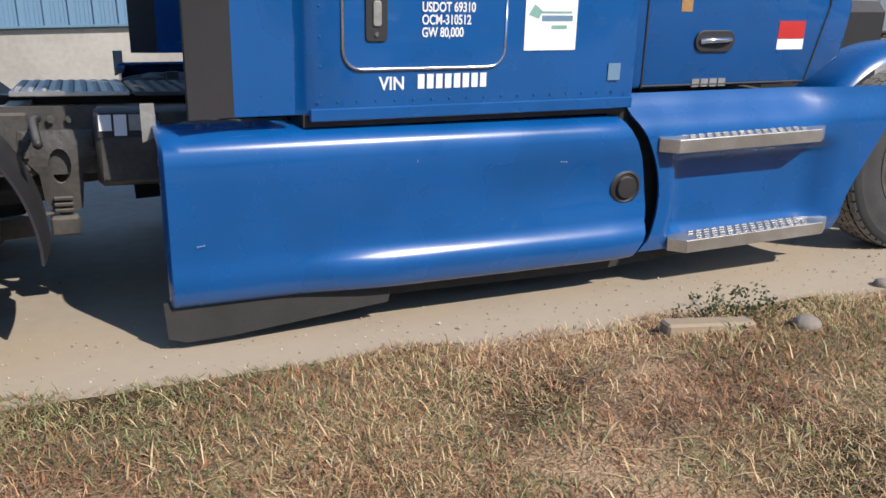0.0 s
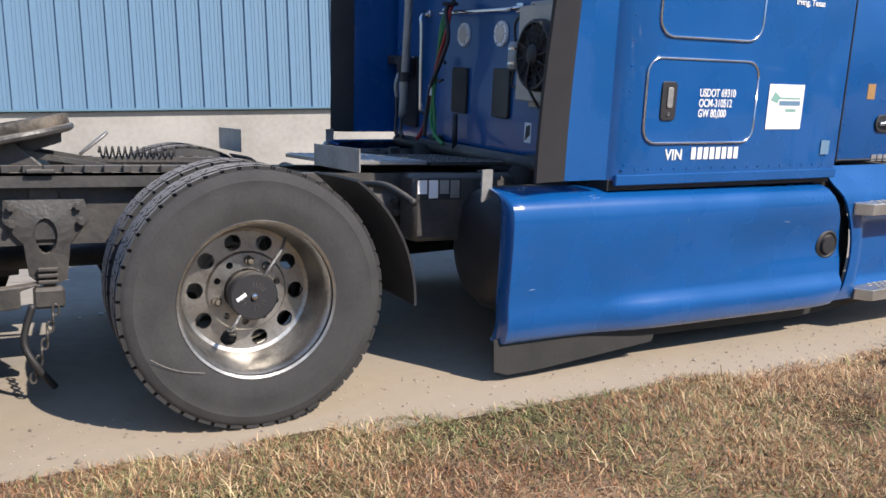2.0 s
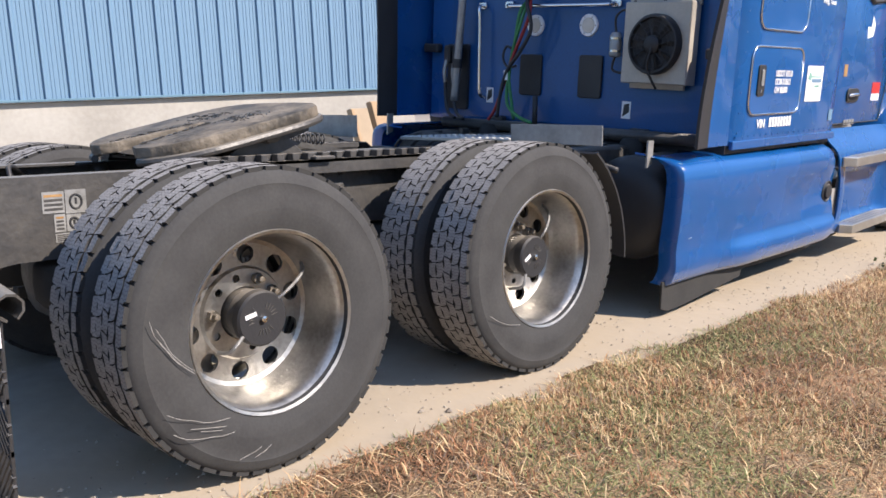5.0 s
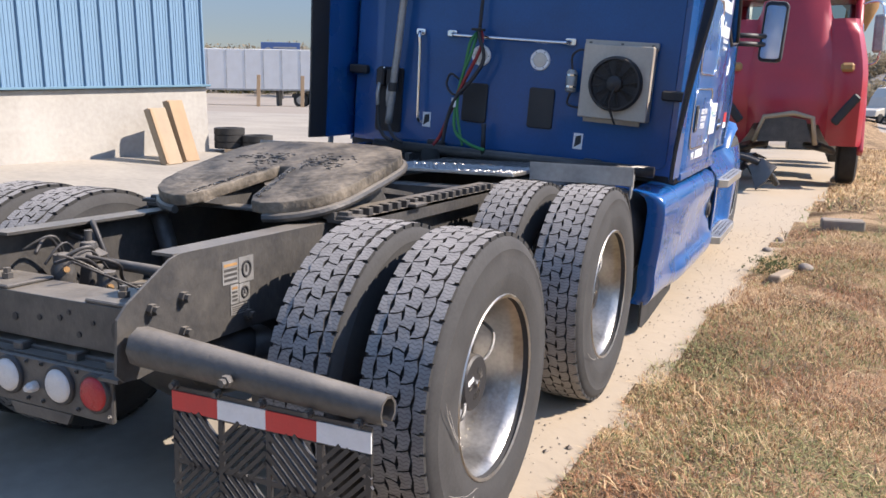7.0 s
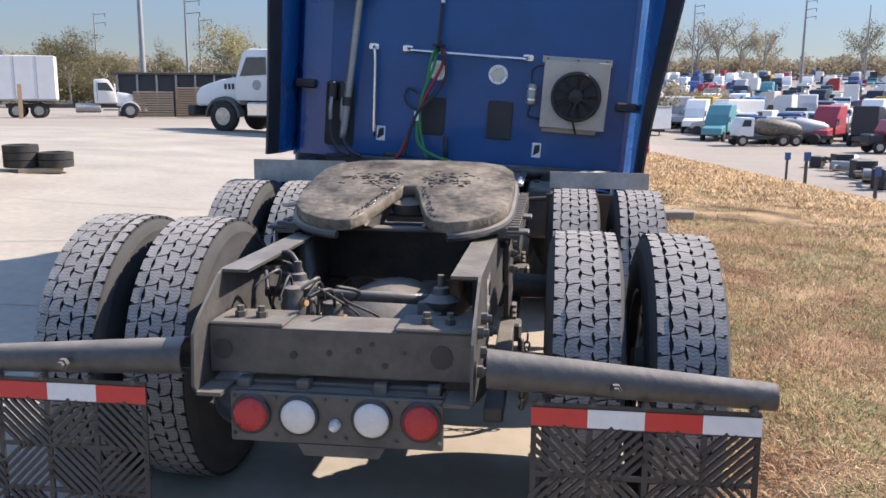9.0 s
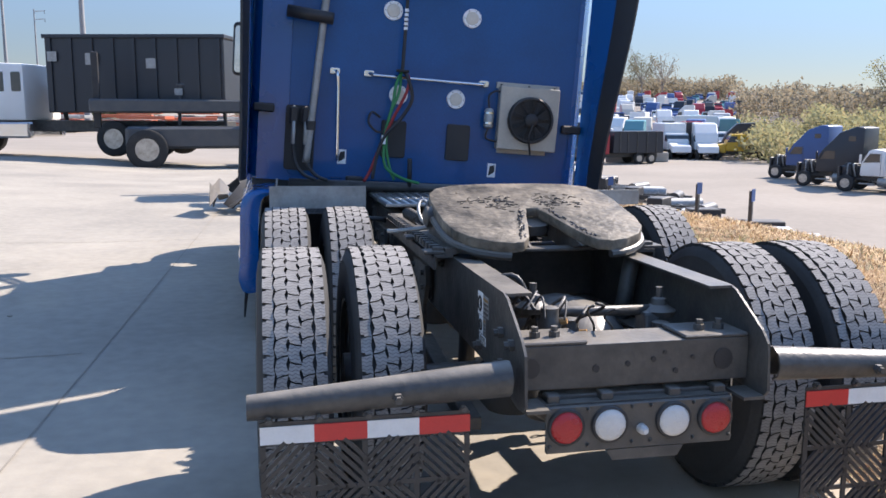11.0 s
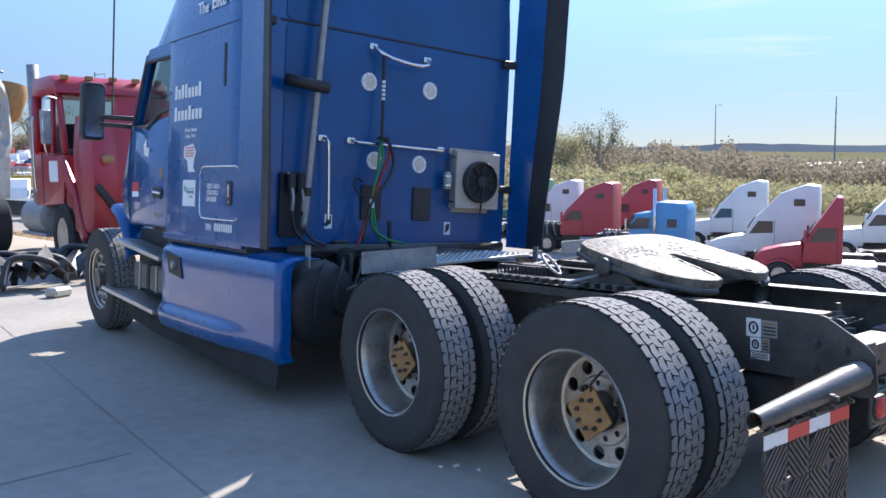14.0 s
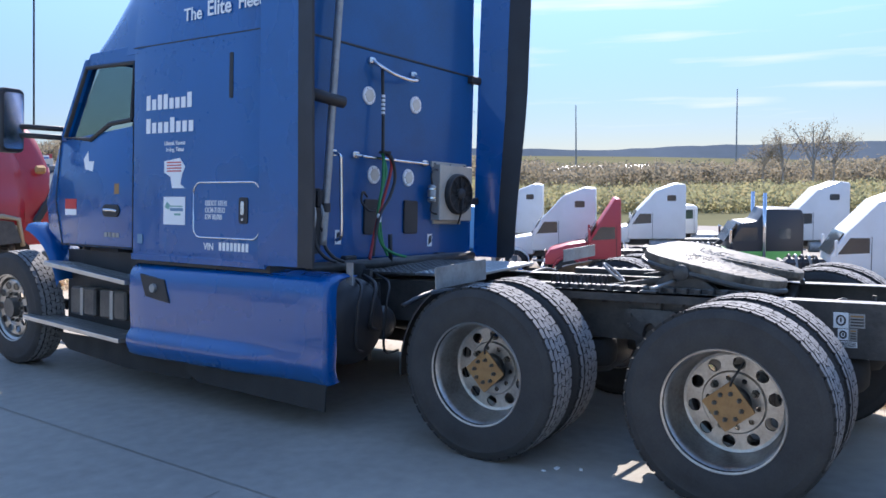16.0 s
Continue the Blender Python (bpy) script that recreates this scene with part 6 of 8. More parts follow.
# red mixer truck nose to nose with the tractor, hood tipped forward
red = empty("red_mixer_truck", at_ground(1.12, 12.45, -177) @ Matrix.Diagonal((1, 1, 1.06, 1)), "wrecked red mixer truck with its hood tipped forward", "truck")
rc = part("cab", prism([(-0.12, 1.0), (0.02, 1.78), (-1.62, 1.84), (-1.62, 0.92)], -0.98, 0.98, "x", 0.06), RED, red, "dented red cab", 40)
for s in (1, -1):
    for a, b, w in (((-0.02, 1.78), (-0.34, 2.75), 0.06), ((-0.62, 1.8), (-0.62, 2.75), 0.045), ((-1.55, 1.8), (-1.5, 2.75), 0.09)):
        part("pillar", tube([(s * 0.93, *a), (s * 0.90, *b)], w, 8), RED, rc, "", 60)
    part("door_gap", box(s * 0.98, s * 0.986, -1.12, -1.10, 1.0, 1.8), BLACK, rc)
    part("door_logo", prism(rounded(-0.75, -0.3, 1.35, 1.68, 0.04), s * 0.98, s * 0.986, "x"), LETTER, rc, "white door mark")
    part("grab_rail", tube([(s * 1.0, -1.35, 1.2), (s * 1.04, -1.35, 1.3), (s * 1.04, -1.35, 2.3), (s * 1.0, -1.35, 2.4)], 0.015, 8), CHROME, rc, "", 60)
    part("mirror_bracket", tube([(s * 0.95, -0.2, 2.62), (s * 1.22, -0.05, 2.58), (s * 1.22, -0.05, 1.82), (s * 0.95, -0.15, 1.78)], 0.018, 8), CHROME, red, "", 60)
    part("side_mirror", box(s * 1.12, s * 1.29, -0.10, -0.02, 1.92, 2.46, 0.03), GALV, red, "tall bright mirror")
    part("running_step", box(s * 0.85, s * 1.05, -2.3, -0.9, 0.45, 0.5, 0.01), GALV, red)
    part("fuel_tank", lathe([(-2.4, 0.2), (-2.35, 0.3), (-1.2, 0.3), (-1.15, 0.2)], 20, "y", m=pose(s * 0.75, 0, 0.75)), GALV, red, "dull aluminium fuel tank", 40)
    far_wheel(red, s * 0.92, 0.0)
    for y in (-4.4, -5.7):
        far_wheel(red, s * 0.92, y)
    part("front_fender", box(s * 0.62, s * 1.08, 0.35, 0.72, 0.95, 1.22, 0.05), RED, red, "red fender corner")
    part("marker_lamp", box(s * 0.86, s * 0.98, 0.72, 0.74, 1.04, 1.12), LETTER, red)
part("roof", prism([(-0.2, 2.72), (-0.3, 2.92), (-0.5, 3.03), (-1.5, 3.05), (-1.62, 2.72)], -0.98, 0.98, "x", 0.07), RED, rc, "faded red roof", 40)
for x in (-0.8, -0.4, 0.0, 0.4, 0.8):
    part("roof_lamp", box(x - 0.06, x + 0.06, -0.36, -0.26, 2.95, 3.02, 0.01), RUST, rc, "amber roof lamp")
part("rear_wall", box(-0.9, 0.9, -1.6, -1.55, 1.8, 2.1, 0.01), RED, rc)
part("cowl", box(-0.9, 0.9, -0.2, 0.06, 1.76, 1.86, 0.03), BLACK, rc, "black wiper cowl")
g = part("windscreen", shell([[(-0.9, -0.04, 1.84), (0, 0.06, 1.84), (0.9, -0.04, 1.84)], [(-0.86, -0.36, 2.72), (0, -0.30, 2.72), (0.86, -0.36, 2.72)]], thick=0.01), GLASS, rc, "clear windscreen")
g.visible_shadow = False
part("cab_seat", box(-0.7, -0.25, -1.4, -1.1, 1.3, 2.3, 0.06), BLACK, rc)
part("cab_seat", box(0.25, 0.7, -1.4, -1.1, 1.3, 2.3, 0.06), BLACK, rc)
part("exhaust_pipe", tube([(0.86, -1.8, 1.0), (0.86, -1.8, 3.3)], 0.10, 14), GALV, red, "grey exhaust stack", 60)
part("chassis", box(-0.42, 0.42, -6.4, 1.0, 0.65, 0.95, 0.01), FRAME, red)
part("engine", box(-0.4, 0.4, -0.1, 0.75, 0.8, 1.5, 0.08), FRAME, red)
part("coolant_bottle", box(0.35, 0.8, 0.1, 0.4, 1.25, 1.6, 0.08, seg=2), LETTER, red, "cloudy white coolant bottle")
part("intake_pipe", tube([(0.45, 0.2, 1.2), (0.6, 0.5, 1.25), (0.55, 0.8, 1.1)], 0.09, 12), GREYPAINT, red, "grey intake pipe", 60)
for s in (1, -1):
    part("frame_junk", tube([(s * 0.5, 0.9, 0.6), (s * 0.7, 0.4, 0.5), (s * 0.3, -0.2, 0.55)], 0.05, 8), FRAME, red, "", 60)
# the hood: a moulded shell standing on its nose, ridged along both fenders
cross = [(-1.0, 0.45), (-1.04, 0.75), (-1.04, 1.02), (-0.96, 1.18), (-0.80, 1.22), (-0.62, 1.14), (-0.55, 1.16), (-0.45, 1.30), (-0.36, 1.34), (0.0, 1.37), (0.36, 1.34), (0.45, 1.30), (0.55, 1.16), (0.62, 1.14), (0.80, 1.22), (0.96, 1.18), (1.04, 1.02), (1.04, 0.75), (1.0, 0.45)]
rows = []
for k in range(13):
    t = k / 12
    z = 0.62 + 1.98 * t
    row = []
    for x, y in cross:
        fender = smoothstep(0.42, 0.62, abs(x))
        swell = 0.16 * math.sin(math.pi * min(1, t * 1.25)) * fender
        taper = 1 - 0.16 * smoothstep(0.45, 1.0, t) * fender
        drop = 0.26 * smoothstep(0.75, 1.0, t) * fender + (0.34 * (1 - t) ** 3 * (1 - fender))
        back = max(0.0, 0.75 - y)
        row.append((x * taper, y + swell - 0.35 * t * t * (1 - 0.4 * fender) + back * 0.0, z - drop * (1 if t > 0.3 else 0) + (0.30 * (1 - t) * (1 - fender))))
    rows.append(row)
hd = part("tipped_hood", shell(rows, thick=0.02), RED, red, "red fibreglass hood tipped forward", 40)
part("grille_edge", tube([(-0.42, 1.345, 0.63), (-0.36, 1.375, 1.0), (-0.1, 1.40, 1.06), (0.3, 1.395, 1.0), (0.42, 1.35, 0.66)], 0.035, 6, smooth=False), TAN_TRIM, hd, "broken tan fibreglass edge", 60)
part("grille_hole", prism([(-0.37, 0.66), (-0.33, 0.97), (-0.1, 1.03), (0.27, 0.97), (0.37, 0.68)], -1.40, -1.36, "y", m=pose(0, 0, 0, 0, 0, 180)), FRAME, hd, "dark torn grille opening")
for s in (1, -1):
    part("headlamp_slot", box(-0.06, 0.06, -0.02, 0.03, -0.24, 0.24, 0.02, m=pose(s * 0.78, 1.335, 1.12, 0, s * 38, 0)), BLACK, hd, "dark empty headlamp slot")
    part("marker_lamp", box(s * 0.66, s * 0.84, 1.34, 1.40, 1.62, 1.74, 0.03), RUST, hd, "amber side marker lamp")
    part("hood_flare", prism([(0.08, 1.62), (0.22, 1.72), (0.75, 1.2), (1.1, 0.55), (0.95, 0.47), (0.62, 0.95)], s * 1.0, s * 1.08, "x", 0.03), RED, hd)

# scrap in front of the tractor
deb = empty("bumper_wreck", at_ground(-0.6, 10.1, 25) @ Matrix.Scale(1.25, 4), "heap of torn black bumper and grille parts on concrete", "wreckage")
rnd = random.Random(8)
for k in range(16):
    a = rnd.uniform(0, 6.28)
    x, y = rnd.uniform(-1.3, 1.3), rnd.uniform(-0.5, 0.5)
    l = rnd.uniform(0.35, 0.9)
    rows = [[(x + l * (u - 0.5) * math.cos(a) + 0.10 * v * math.sin(a), y + l * (u - 0.5) * math.sin(a) - 0.10 * v * math.cos(a), 0.06 + rnd.uniform(0, 0.28) + 0.12 * math.sin(u * 3) - 0.05 * v * v) for v in (-1, 0, 1)] for u in (0, 0.33, 0.66, 1)]
    part("torn_panel", shell(rows, thick=0.012), BLACK if k % 7 else FRAME, deb, "", 60)
for k in range(6):
    x, y = rnd.uniform(-1.2, 1.2), rnd.uniform(-0.4, 0.4)
    part("bent_tube", tube([(x, y, 0.08), (x + 0.2, y + 0.1, 0.35), (x + 0.5, y - 0.1, 0.30), (x + 0.75, y, 0.06)], 0.035, 8), BLACK, deb, "", 60)
lampw = part("broken_headlamp", box(-0.14, 0.14, -0.1, 0.1, 0, 0.12, 0.03), TAN, m=at_ground(-0.95, 8.7, 30))
tagged(lampw, "broken pale headlamp unit lying on the concrete", "headlamp")
stick = part("pale_strip", box(-0.13, 0.13, -0.008, 0.008, 0, 0.006), LETTER, m=at_ground(-3.55, 2.35, 65, 0.002))
tagged(stick, "thin pale plastic strip on the concrete", "litter")

for k, (x, y, w) in enumerate(((-0.98, 0.98, 0.022), (-0.93, 0.86, 0.014), (-1.05, 1.02, 0.012), (-2.6, 1.4, 0.012), (-2.9, 3.3, 0.016), (-2.2, 0.2, 0.010))):
    chip = part("plaster_chip", prism([(-w, -w * 0.5), (w * 0.8, -w * 0.6), (w, w * 0.4), (-w * 0.3, w * 0.6)], 0, 0.006, "z"), LETTER if k < 3 else ROCK, m=at_ground(x, y, 40 * k, 0.001))
    tagged(chip, "small pale chip lying on the concrete", "litter", "chips on the concrete")

# white wrecked cab and trailer deck further on
hulk = empty("wrecked_cab", at_ground(0.9, 24.3, 10), "gutted scraped white cab shell on its frame", "cab")
HULKGREY = material("scraped_white_paint", (0.52, 0.51, 0.48), 0.6, 0, (0.26, 0.25, 0.23), 4, 30, 0.2)
rows = [[], [], []]
for k in range(41):
    a = 2 * math.pi * k / 40
    j = noise.noise((math.cos(a) * 2.2, math.sin(a) * 2.2, 3.0))
    ox, oz = 0.98 * math.copysign(abs(math.cos(a)) ** 0.6, math.cos(a)), 1.35 * math.copysign(abs(math.sin(a)) ** 0.6, math.sin(a))
    for row, f, d in zip(rows, (1.0, 0.9 + 0.06 * j, 0.74 + 0.24 * j), (0.0, -0.10, 0.12 + 0.2 * j)):
        row.append((ox * f - 0.12 * (oz * f - 1) * 0.3, d, 3.35 + oz * f))
part("torn_frame", shell(rows, thick=0.04), HULKGREY, hulk, "torn scraped white cab frame", 35)
rows = [[(-0.75 + 1.4 * u, -0.05 + 0.25 * noise.noise((u * 3, v * 3, 1)), 3.05 + 0.9 * (1 - u) * (0.35 + 0.3 * v) + 0.18 * noise.noise((u * 4, v, 7))) for u in [i / 10 for i in range(11)]] for v in (0, 0.5, 1)]
part("bent_sheet", shell(rows, thick=0.02), GALV, hulk, "bent grey sheet across the opening", 35)
part("lower_panel", prism([(-0.9, 2.3), (-0.35, 0.95), (-0.1, 0.95), (-0.12, 1.5), (0.0, 1.75), (0.35, 1.8), (0.6, 1.55), (0.62, 0.95), (0.85, 0.95), (0.92, 2.3)], -0.06, 0.06, "y", 0.02), HULKGREY, hulk, "scraped white panel with an arched hole")
part("roof_strip", tube([(-0.75, 0.0, 4.78), (0.1, 0.05, 4.72), (0.85, -0.05, 4.66)], 0.04, 6), GALV, hulk, "", 60)
part("hanging_bin", lathe([(3.35, 0.10), (3.5, 0.3), (4.2, 0.42), (4.5, 0.36)], 18, "z", m=pose(0.2, 0.35, 0, 0, 14, 0)), RUST, hulk, "rusty hanging bin", 50)
part("support", box(-0.5, 0.5, -0.3, 0.3, 0.0, 1.05, 0.03), FRAME, hulk)
deck = empty("trailer_deck", at_ground(0.45, 24.0, 8), "white tipper deck on dual wheels, far along the yard", "trailer")
part("deck_top", prism([(-0.45, 1.05), (-0.35, 1.32), (0.2, 1.45), (3.0, 1.42), (3.0, 1.2), (0.1, 1.2)], -1.15, 0.75, "x", 0.03), HULKGREY, deck, "dirty white deck")
part("deck_frame", box(-0.9, 0.6, -0.1, 3.0, 0.8, 1.15, 0.03), FRAME, deck)
for x in (-1.05, -0.65, 0.55):
    far_wheel(deck, x, 0.4)
tele = empty("telehandler", at_ground(-3.1, 24.0, 95), "grey telehandler with an open glass cab", "machine")
part("boom", box(-0.3, 0.3, -3.0, 3.2, 1.65, 2.05, 0.05), GREYPAINT, tele, "grey telescopic boom")
part("chassis", box(-0.9, 0.9, -2.4, 2.2, 0.6, 1.25, 0.08), GREYPAINT, tele)
for s in (1, -1):
    for y in (-1.7, 1.6):
        far_wheel(tele, s * 1.0, y, k=1.15)
for x, y in ((0.35, -0.7), (0.35, 0.7), (0.95, -0.7), (0.95, 0.7)):
    part("cab_post", tube([(x, y, 1.2), (x, y * 0.9, 2.5)], 0.05, 6), GREYPAINT, tele)
part("cab_roof", box(0.3, 1.0, -0.75, 0.75, 2.45, 2.55, 0.03), GREYPAINT, tele)
part("mast", box(-0.1, 0.1, 2.9, 3.1, 1.2, 3.4, 0.02), BLACK, tele)


# ---- road vehicles of the lot ----
def semi(name, paint, kind, label, m, nose=True, stripe=None, group="trucks of the near row"):
    """A parked tractor truck: forward is +y, its front axle at y = 2.4."""
    t = empty(name, m, label, "truck", group)
    sl = kind in ("sleeper", "classic")
    back = -1.3 if sl else 0.2
    if kind == "sleeper":
        prof = [(back, 1.0), (back, 3.85), (back + 0.5, 3.92), (0.2, 3.55), (0.75, 2.95), (1.15, 2.55), (1.62, 1.75), (1.65, 1.0)]
    elif kind == "classic":
        prof = [(back, 1.0), (back, 2.75), (-1.2, 3.05), (0.15, 3.1), (0.45, 2.6), (1.1, 2.55), (1.4, 1.75), (1.45, 1.0)]
    elif kind == "mid":
        prof = [(back, 1.0), (back, 3.5), (0.45, 3.55), (0.8, 3.0), (1.1, 2.55), (1.55, 1.75), (1.6, 1.0)]
    else:
        prof = [(back, 1.0), (back, 2.55), (0.9, 2.62), (1.15, 2.5), (1.55, 1.75), (1.6, 1.0)]
    b = part("cab", prism(prof, -1.12, 1.12, "x", 0.09), paint, t, "", 40)
    if stripe:
        part("stripe", box(-1.135, 1.135, back + 0.1, 1.5, 1.05, 1.4, 0.01), stripe, b, "bright stripe along the cab")
    for s in (1, -1):
        part("side_window", prism([(0.45, 1.85), (0.45, 2.35), (1.05, 2.35), (1.42, 1.8)], s * 1.115, s * 1.128, "x"), DARKGLASS, b)
        if sl:
            part("sleeper_window", prism(rounded(back + 0.5, back + 0.95, 3.0 if kind == "sleeper" else 1.9, 3.3 if kind == "sleeper" else 2.3, 0.06), s * 1.115, s * 1.128, "x"), DARKGLASS, b)
        part("door_seam", box(s * 1.118, s * 1.126, 0.38, 0.40, 1.05, 2.4), BLACK, b)
        part("mirror", box(s * 1.25, s * 1.42, 1.45, 1.55, 1.75, 2.3, 0.03), paint if kind != "classic" else CHROME, b)
        part("fuel_tank", lathe([(-1.0, 0.25), (-0.95, 0.3), (0.5, 0.3), (0.55, 0.25)], 16, "y", m=pose(s * 0.85, 0, 0.68)), CHROME if kind == "classic" else GALV, t, "", 40)
        far_wheel(t, s * 1.02, 2.4)
        for y in (-3.2, -4.5):
            far_wheel(t, s * 1.0, y)
        part("step", box(s * 0.9, s * 1.12, 0.7, 1.6, 0.5, 0.58, 0.01), GALV, t)
        if kind == "classic":
            part("exhaust_stack", tube([(s * 1.18, 0.2, 0.9), (s * 1.18, 0.2, 3.7)], 0.075, 10), CHROME, t, "", 60)
    part("windscreen", prism([(1.66, 1.78), (1.2, 2.50), (1.17, 2.46), (1.60, 1.76)], -0.95, 0.95, "x", m=pose(0, 0.03, 0.02)), DARKGLASS, b)
    if nose:
        w = 0.85 if kind == "classic" else 0.95
        hood = [(1.55, 0.8), (1.58, 1.75), (2.4, 1.62), (3.15, 1.4), (3.35, 1.15), (3.38, 0.75)]
        h = part("hood", prism(hood, -w, w, "x", 0.10), paint, t, "", 40)
        part("grille", box(-0.5, 0.5, 3.36, 3.42, 0.75, 1.32, 0.02), BLACK if kind != "classic" else CHROME, h)
        for s in (1, -1):
            part("headlamp", box(s * 0.62, s * 0.9, 3.28, 3.41, 0.85, 1.02, 0.03), LETTER, h)
            rows = [[(s * (w - 0.05), 2.4 + 0.66 * math.cos(a), 0.51 + 0.64 * math.sin(a)), (s * 1.16, 2.4 + 0.66 * math.cos(a), 0.5 + 0.62 * math.sin(a)), (s * 1.17, 2.4 + 0.62 * math.cos(a), 0.48 + 0.57 * math.sin(a))] for a in [math.pi * k / 8 for k in range(9)]]
            part("fender", shell(rows, thick=0.02), paint, t, "", 50)
        part("bumper", box(-1.15, 1.15, 3.32, 3.55, 0.38, 0.72, 0.05), GALV if kind != "day" else paint, t)
    else:
        part("engine", box(-0.45, 0.45, 1.6, 3.0, 0.75, 1.55, 0.12), BLACK, t, "bare black engine")
        part("radiator", box(-0.6, 0.6, 3.0, 3.15, 0.7, 1.5, 0.03), FRAME, t)
        for k in range(5):
            part("engine_pipe", tube([(-0.5, 1.8 + 0.25 * k, 0.9), (-0.6 + 0.1 * k, 2.0 + 0.2 * k, 1.65), (0.5, 2.0 + 0.2 * k, 1.5)], 0.05, 6), GALV if k % 2 else BLACK, t, "", 60)
    part("chassis", box(-0.42, 0.42, -5.2, 3.2, 0.68, 0.95, 0.01), FRAME, t)
    part("fifth_wheel", box(-0.45, 0.45, -4.2, -3.4, 1.0, 1.12, 0.04), GREASE, t)
    return t


def paint(name, c, rough=0.42):
    return material(name, c, rough, 0, tuple(v * 0.86 for v in c), 1.2, 25, 0.02)


P_WHITE, P_RED, P_BLUE, P_BLACK = WHITE, paint("faded_red_paint", (0.42, 0.05, 0.06)), paint("sky_blue_paint", (0.10, 0.30, 0.55)), paint("black_truck_paint", (0.025, 0.028, 0.035))
P_GREEN, P_PINK, P_LIME, P_NAVY = paint("dark_green_paint", (0.03, 0.16, 0.09)), paint("pale_pink_white_paint", (0.66, 0.60, 0.62)), paint("lime_green_paint", (0.18, 0.50, 0.12)), paint("navy_paint", (0.05, 0.10, 0.25))
def closer(x, y):
    """Swings the southern end of the row towards the yard."""
    dx, dy = x + 3.4, y + 2.0
    az, d = math.degrees(math.atan2(dx, dy)), math.hypot(dx, dy)
    k = smoothstep(44.0, 56.0, az)
    az, d = radians(az + 2.3 * k), d * (1 - 0.11 * k)
    return -3.4 + d * math.sin(az), -2.0 + d * math.cos(az)


for args in (
    ("semi_truck", P_WHITE, "sleeper", "white aerodynamic sleeper truck with blue pinstripes", 34.4, 21.0, 24, True, None),
    ("semi_truck", P_RED, "mid", "red day cab truck with a roof fairing", 32.0, 16.6, 26, True, None),
    ("semi_truck", P_WHITE, "sleeper", "white sleeper truck parked in the second row", 43.0, 19.6, 24, True, None),
    ("semi_truck", P_WHITE, "day", "white day cab truck in the second row", 48.0, 19.0, 24, True, None),
    ("semi_truck", P_BLACK, "classic", "black truck with a lime green stripe and no hood", 34.2, 10.8, 26, False, P_LIME),
    ("semi_truck", P_WHITE, "sleeper", "white high-roof truck behind the black one", 46.0, 11.4, 24, True, None),
    ("semi_truck", P_WHITE, "sleeper", "white sleeper truck with a stripped nose", 30.4, 5.4, 20, False, None),
    ("semi_truck", P_BLACK, "sleeper", "black sleeper truck with a bare engine", 35.2, 45.0, 30, False, None),
    ("semi_truck", P_WHITE, "day", "white day cab with a bare engine", 35.4, 41.1, 30, False, None),
    ("semi_truck", P_GREEN, "sleeper", "dark green sleeper truck", 40.3, 42.2, 30, True, None),
    ("semi_truck", P_PINK, "sleeper", "faded pinkish white sleeper truck", 38.0, 37.5, 30, False, None),
    ("semi_truck", P_RED, "sleeper", "red sleeper truck with a stripped nose", 33.0, 30.6, 28, False, None),
    ("semi_truck", P_BLUE, "classic", "sky blue classic truck with chrome stacks and no hood", 31.6, 25.6, 26, False, None),
    ("semi_truck", P_WHITE, "sleeper", "white sleeper truck behind the blue one", 43.4, 29.6, 26, True, None),
    ("semi_truck", P_RED, "sleeper", "red sleeper truck in the second row", 42.0, 35.5, 28, True, None),
    ("semi_truck", P_NAVY, "sleeper", "navy blue truck far down the row", 37.0, 51.0, 30, False, None),
    ("semi_truck", P_BLACK, "classic", "black truck with a bare nose at the row's end", 31.0, -2.5, 20, False, None),
    ("semi_truck", P_WHITE, "day", "white day cab at the row's near end", 40.0, -1.5, 20, True, None),
):
    name, pt, kind, label, x, y, rz, nose, stripe = args
    semi(name, pt, kind, label, at_ground(*closer(x, y), rz), nose, stripe)

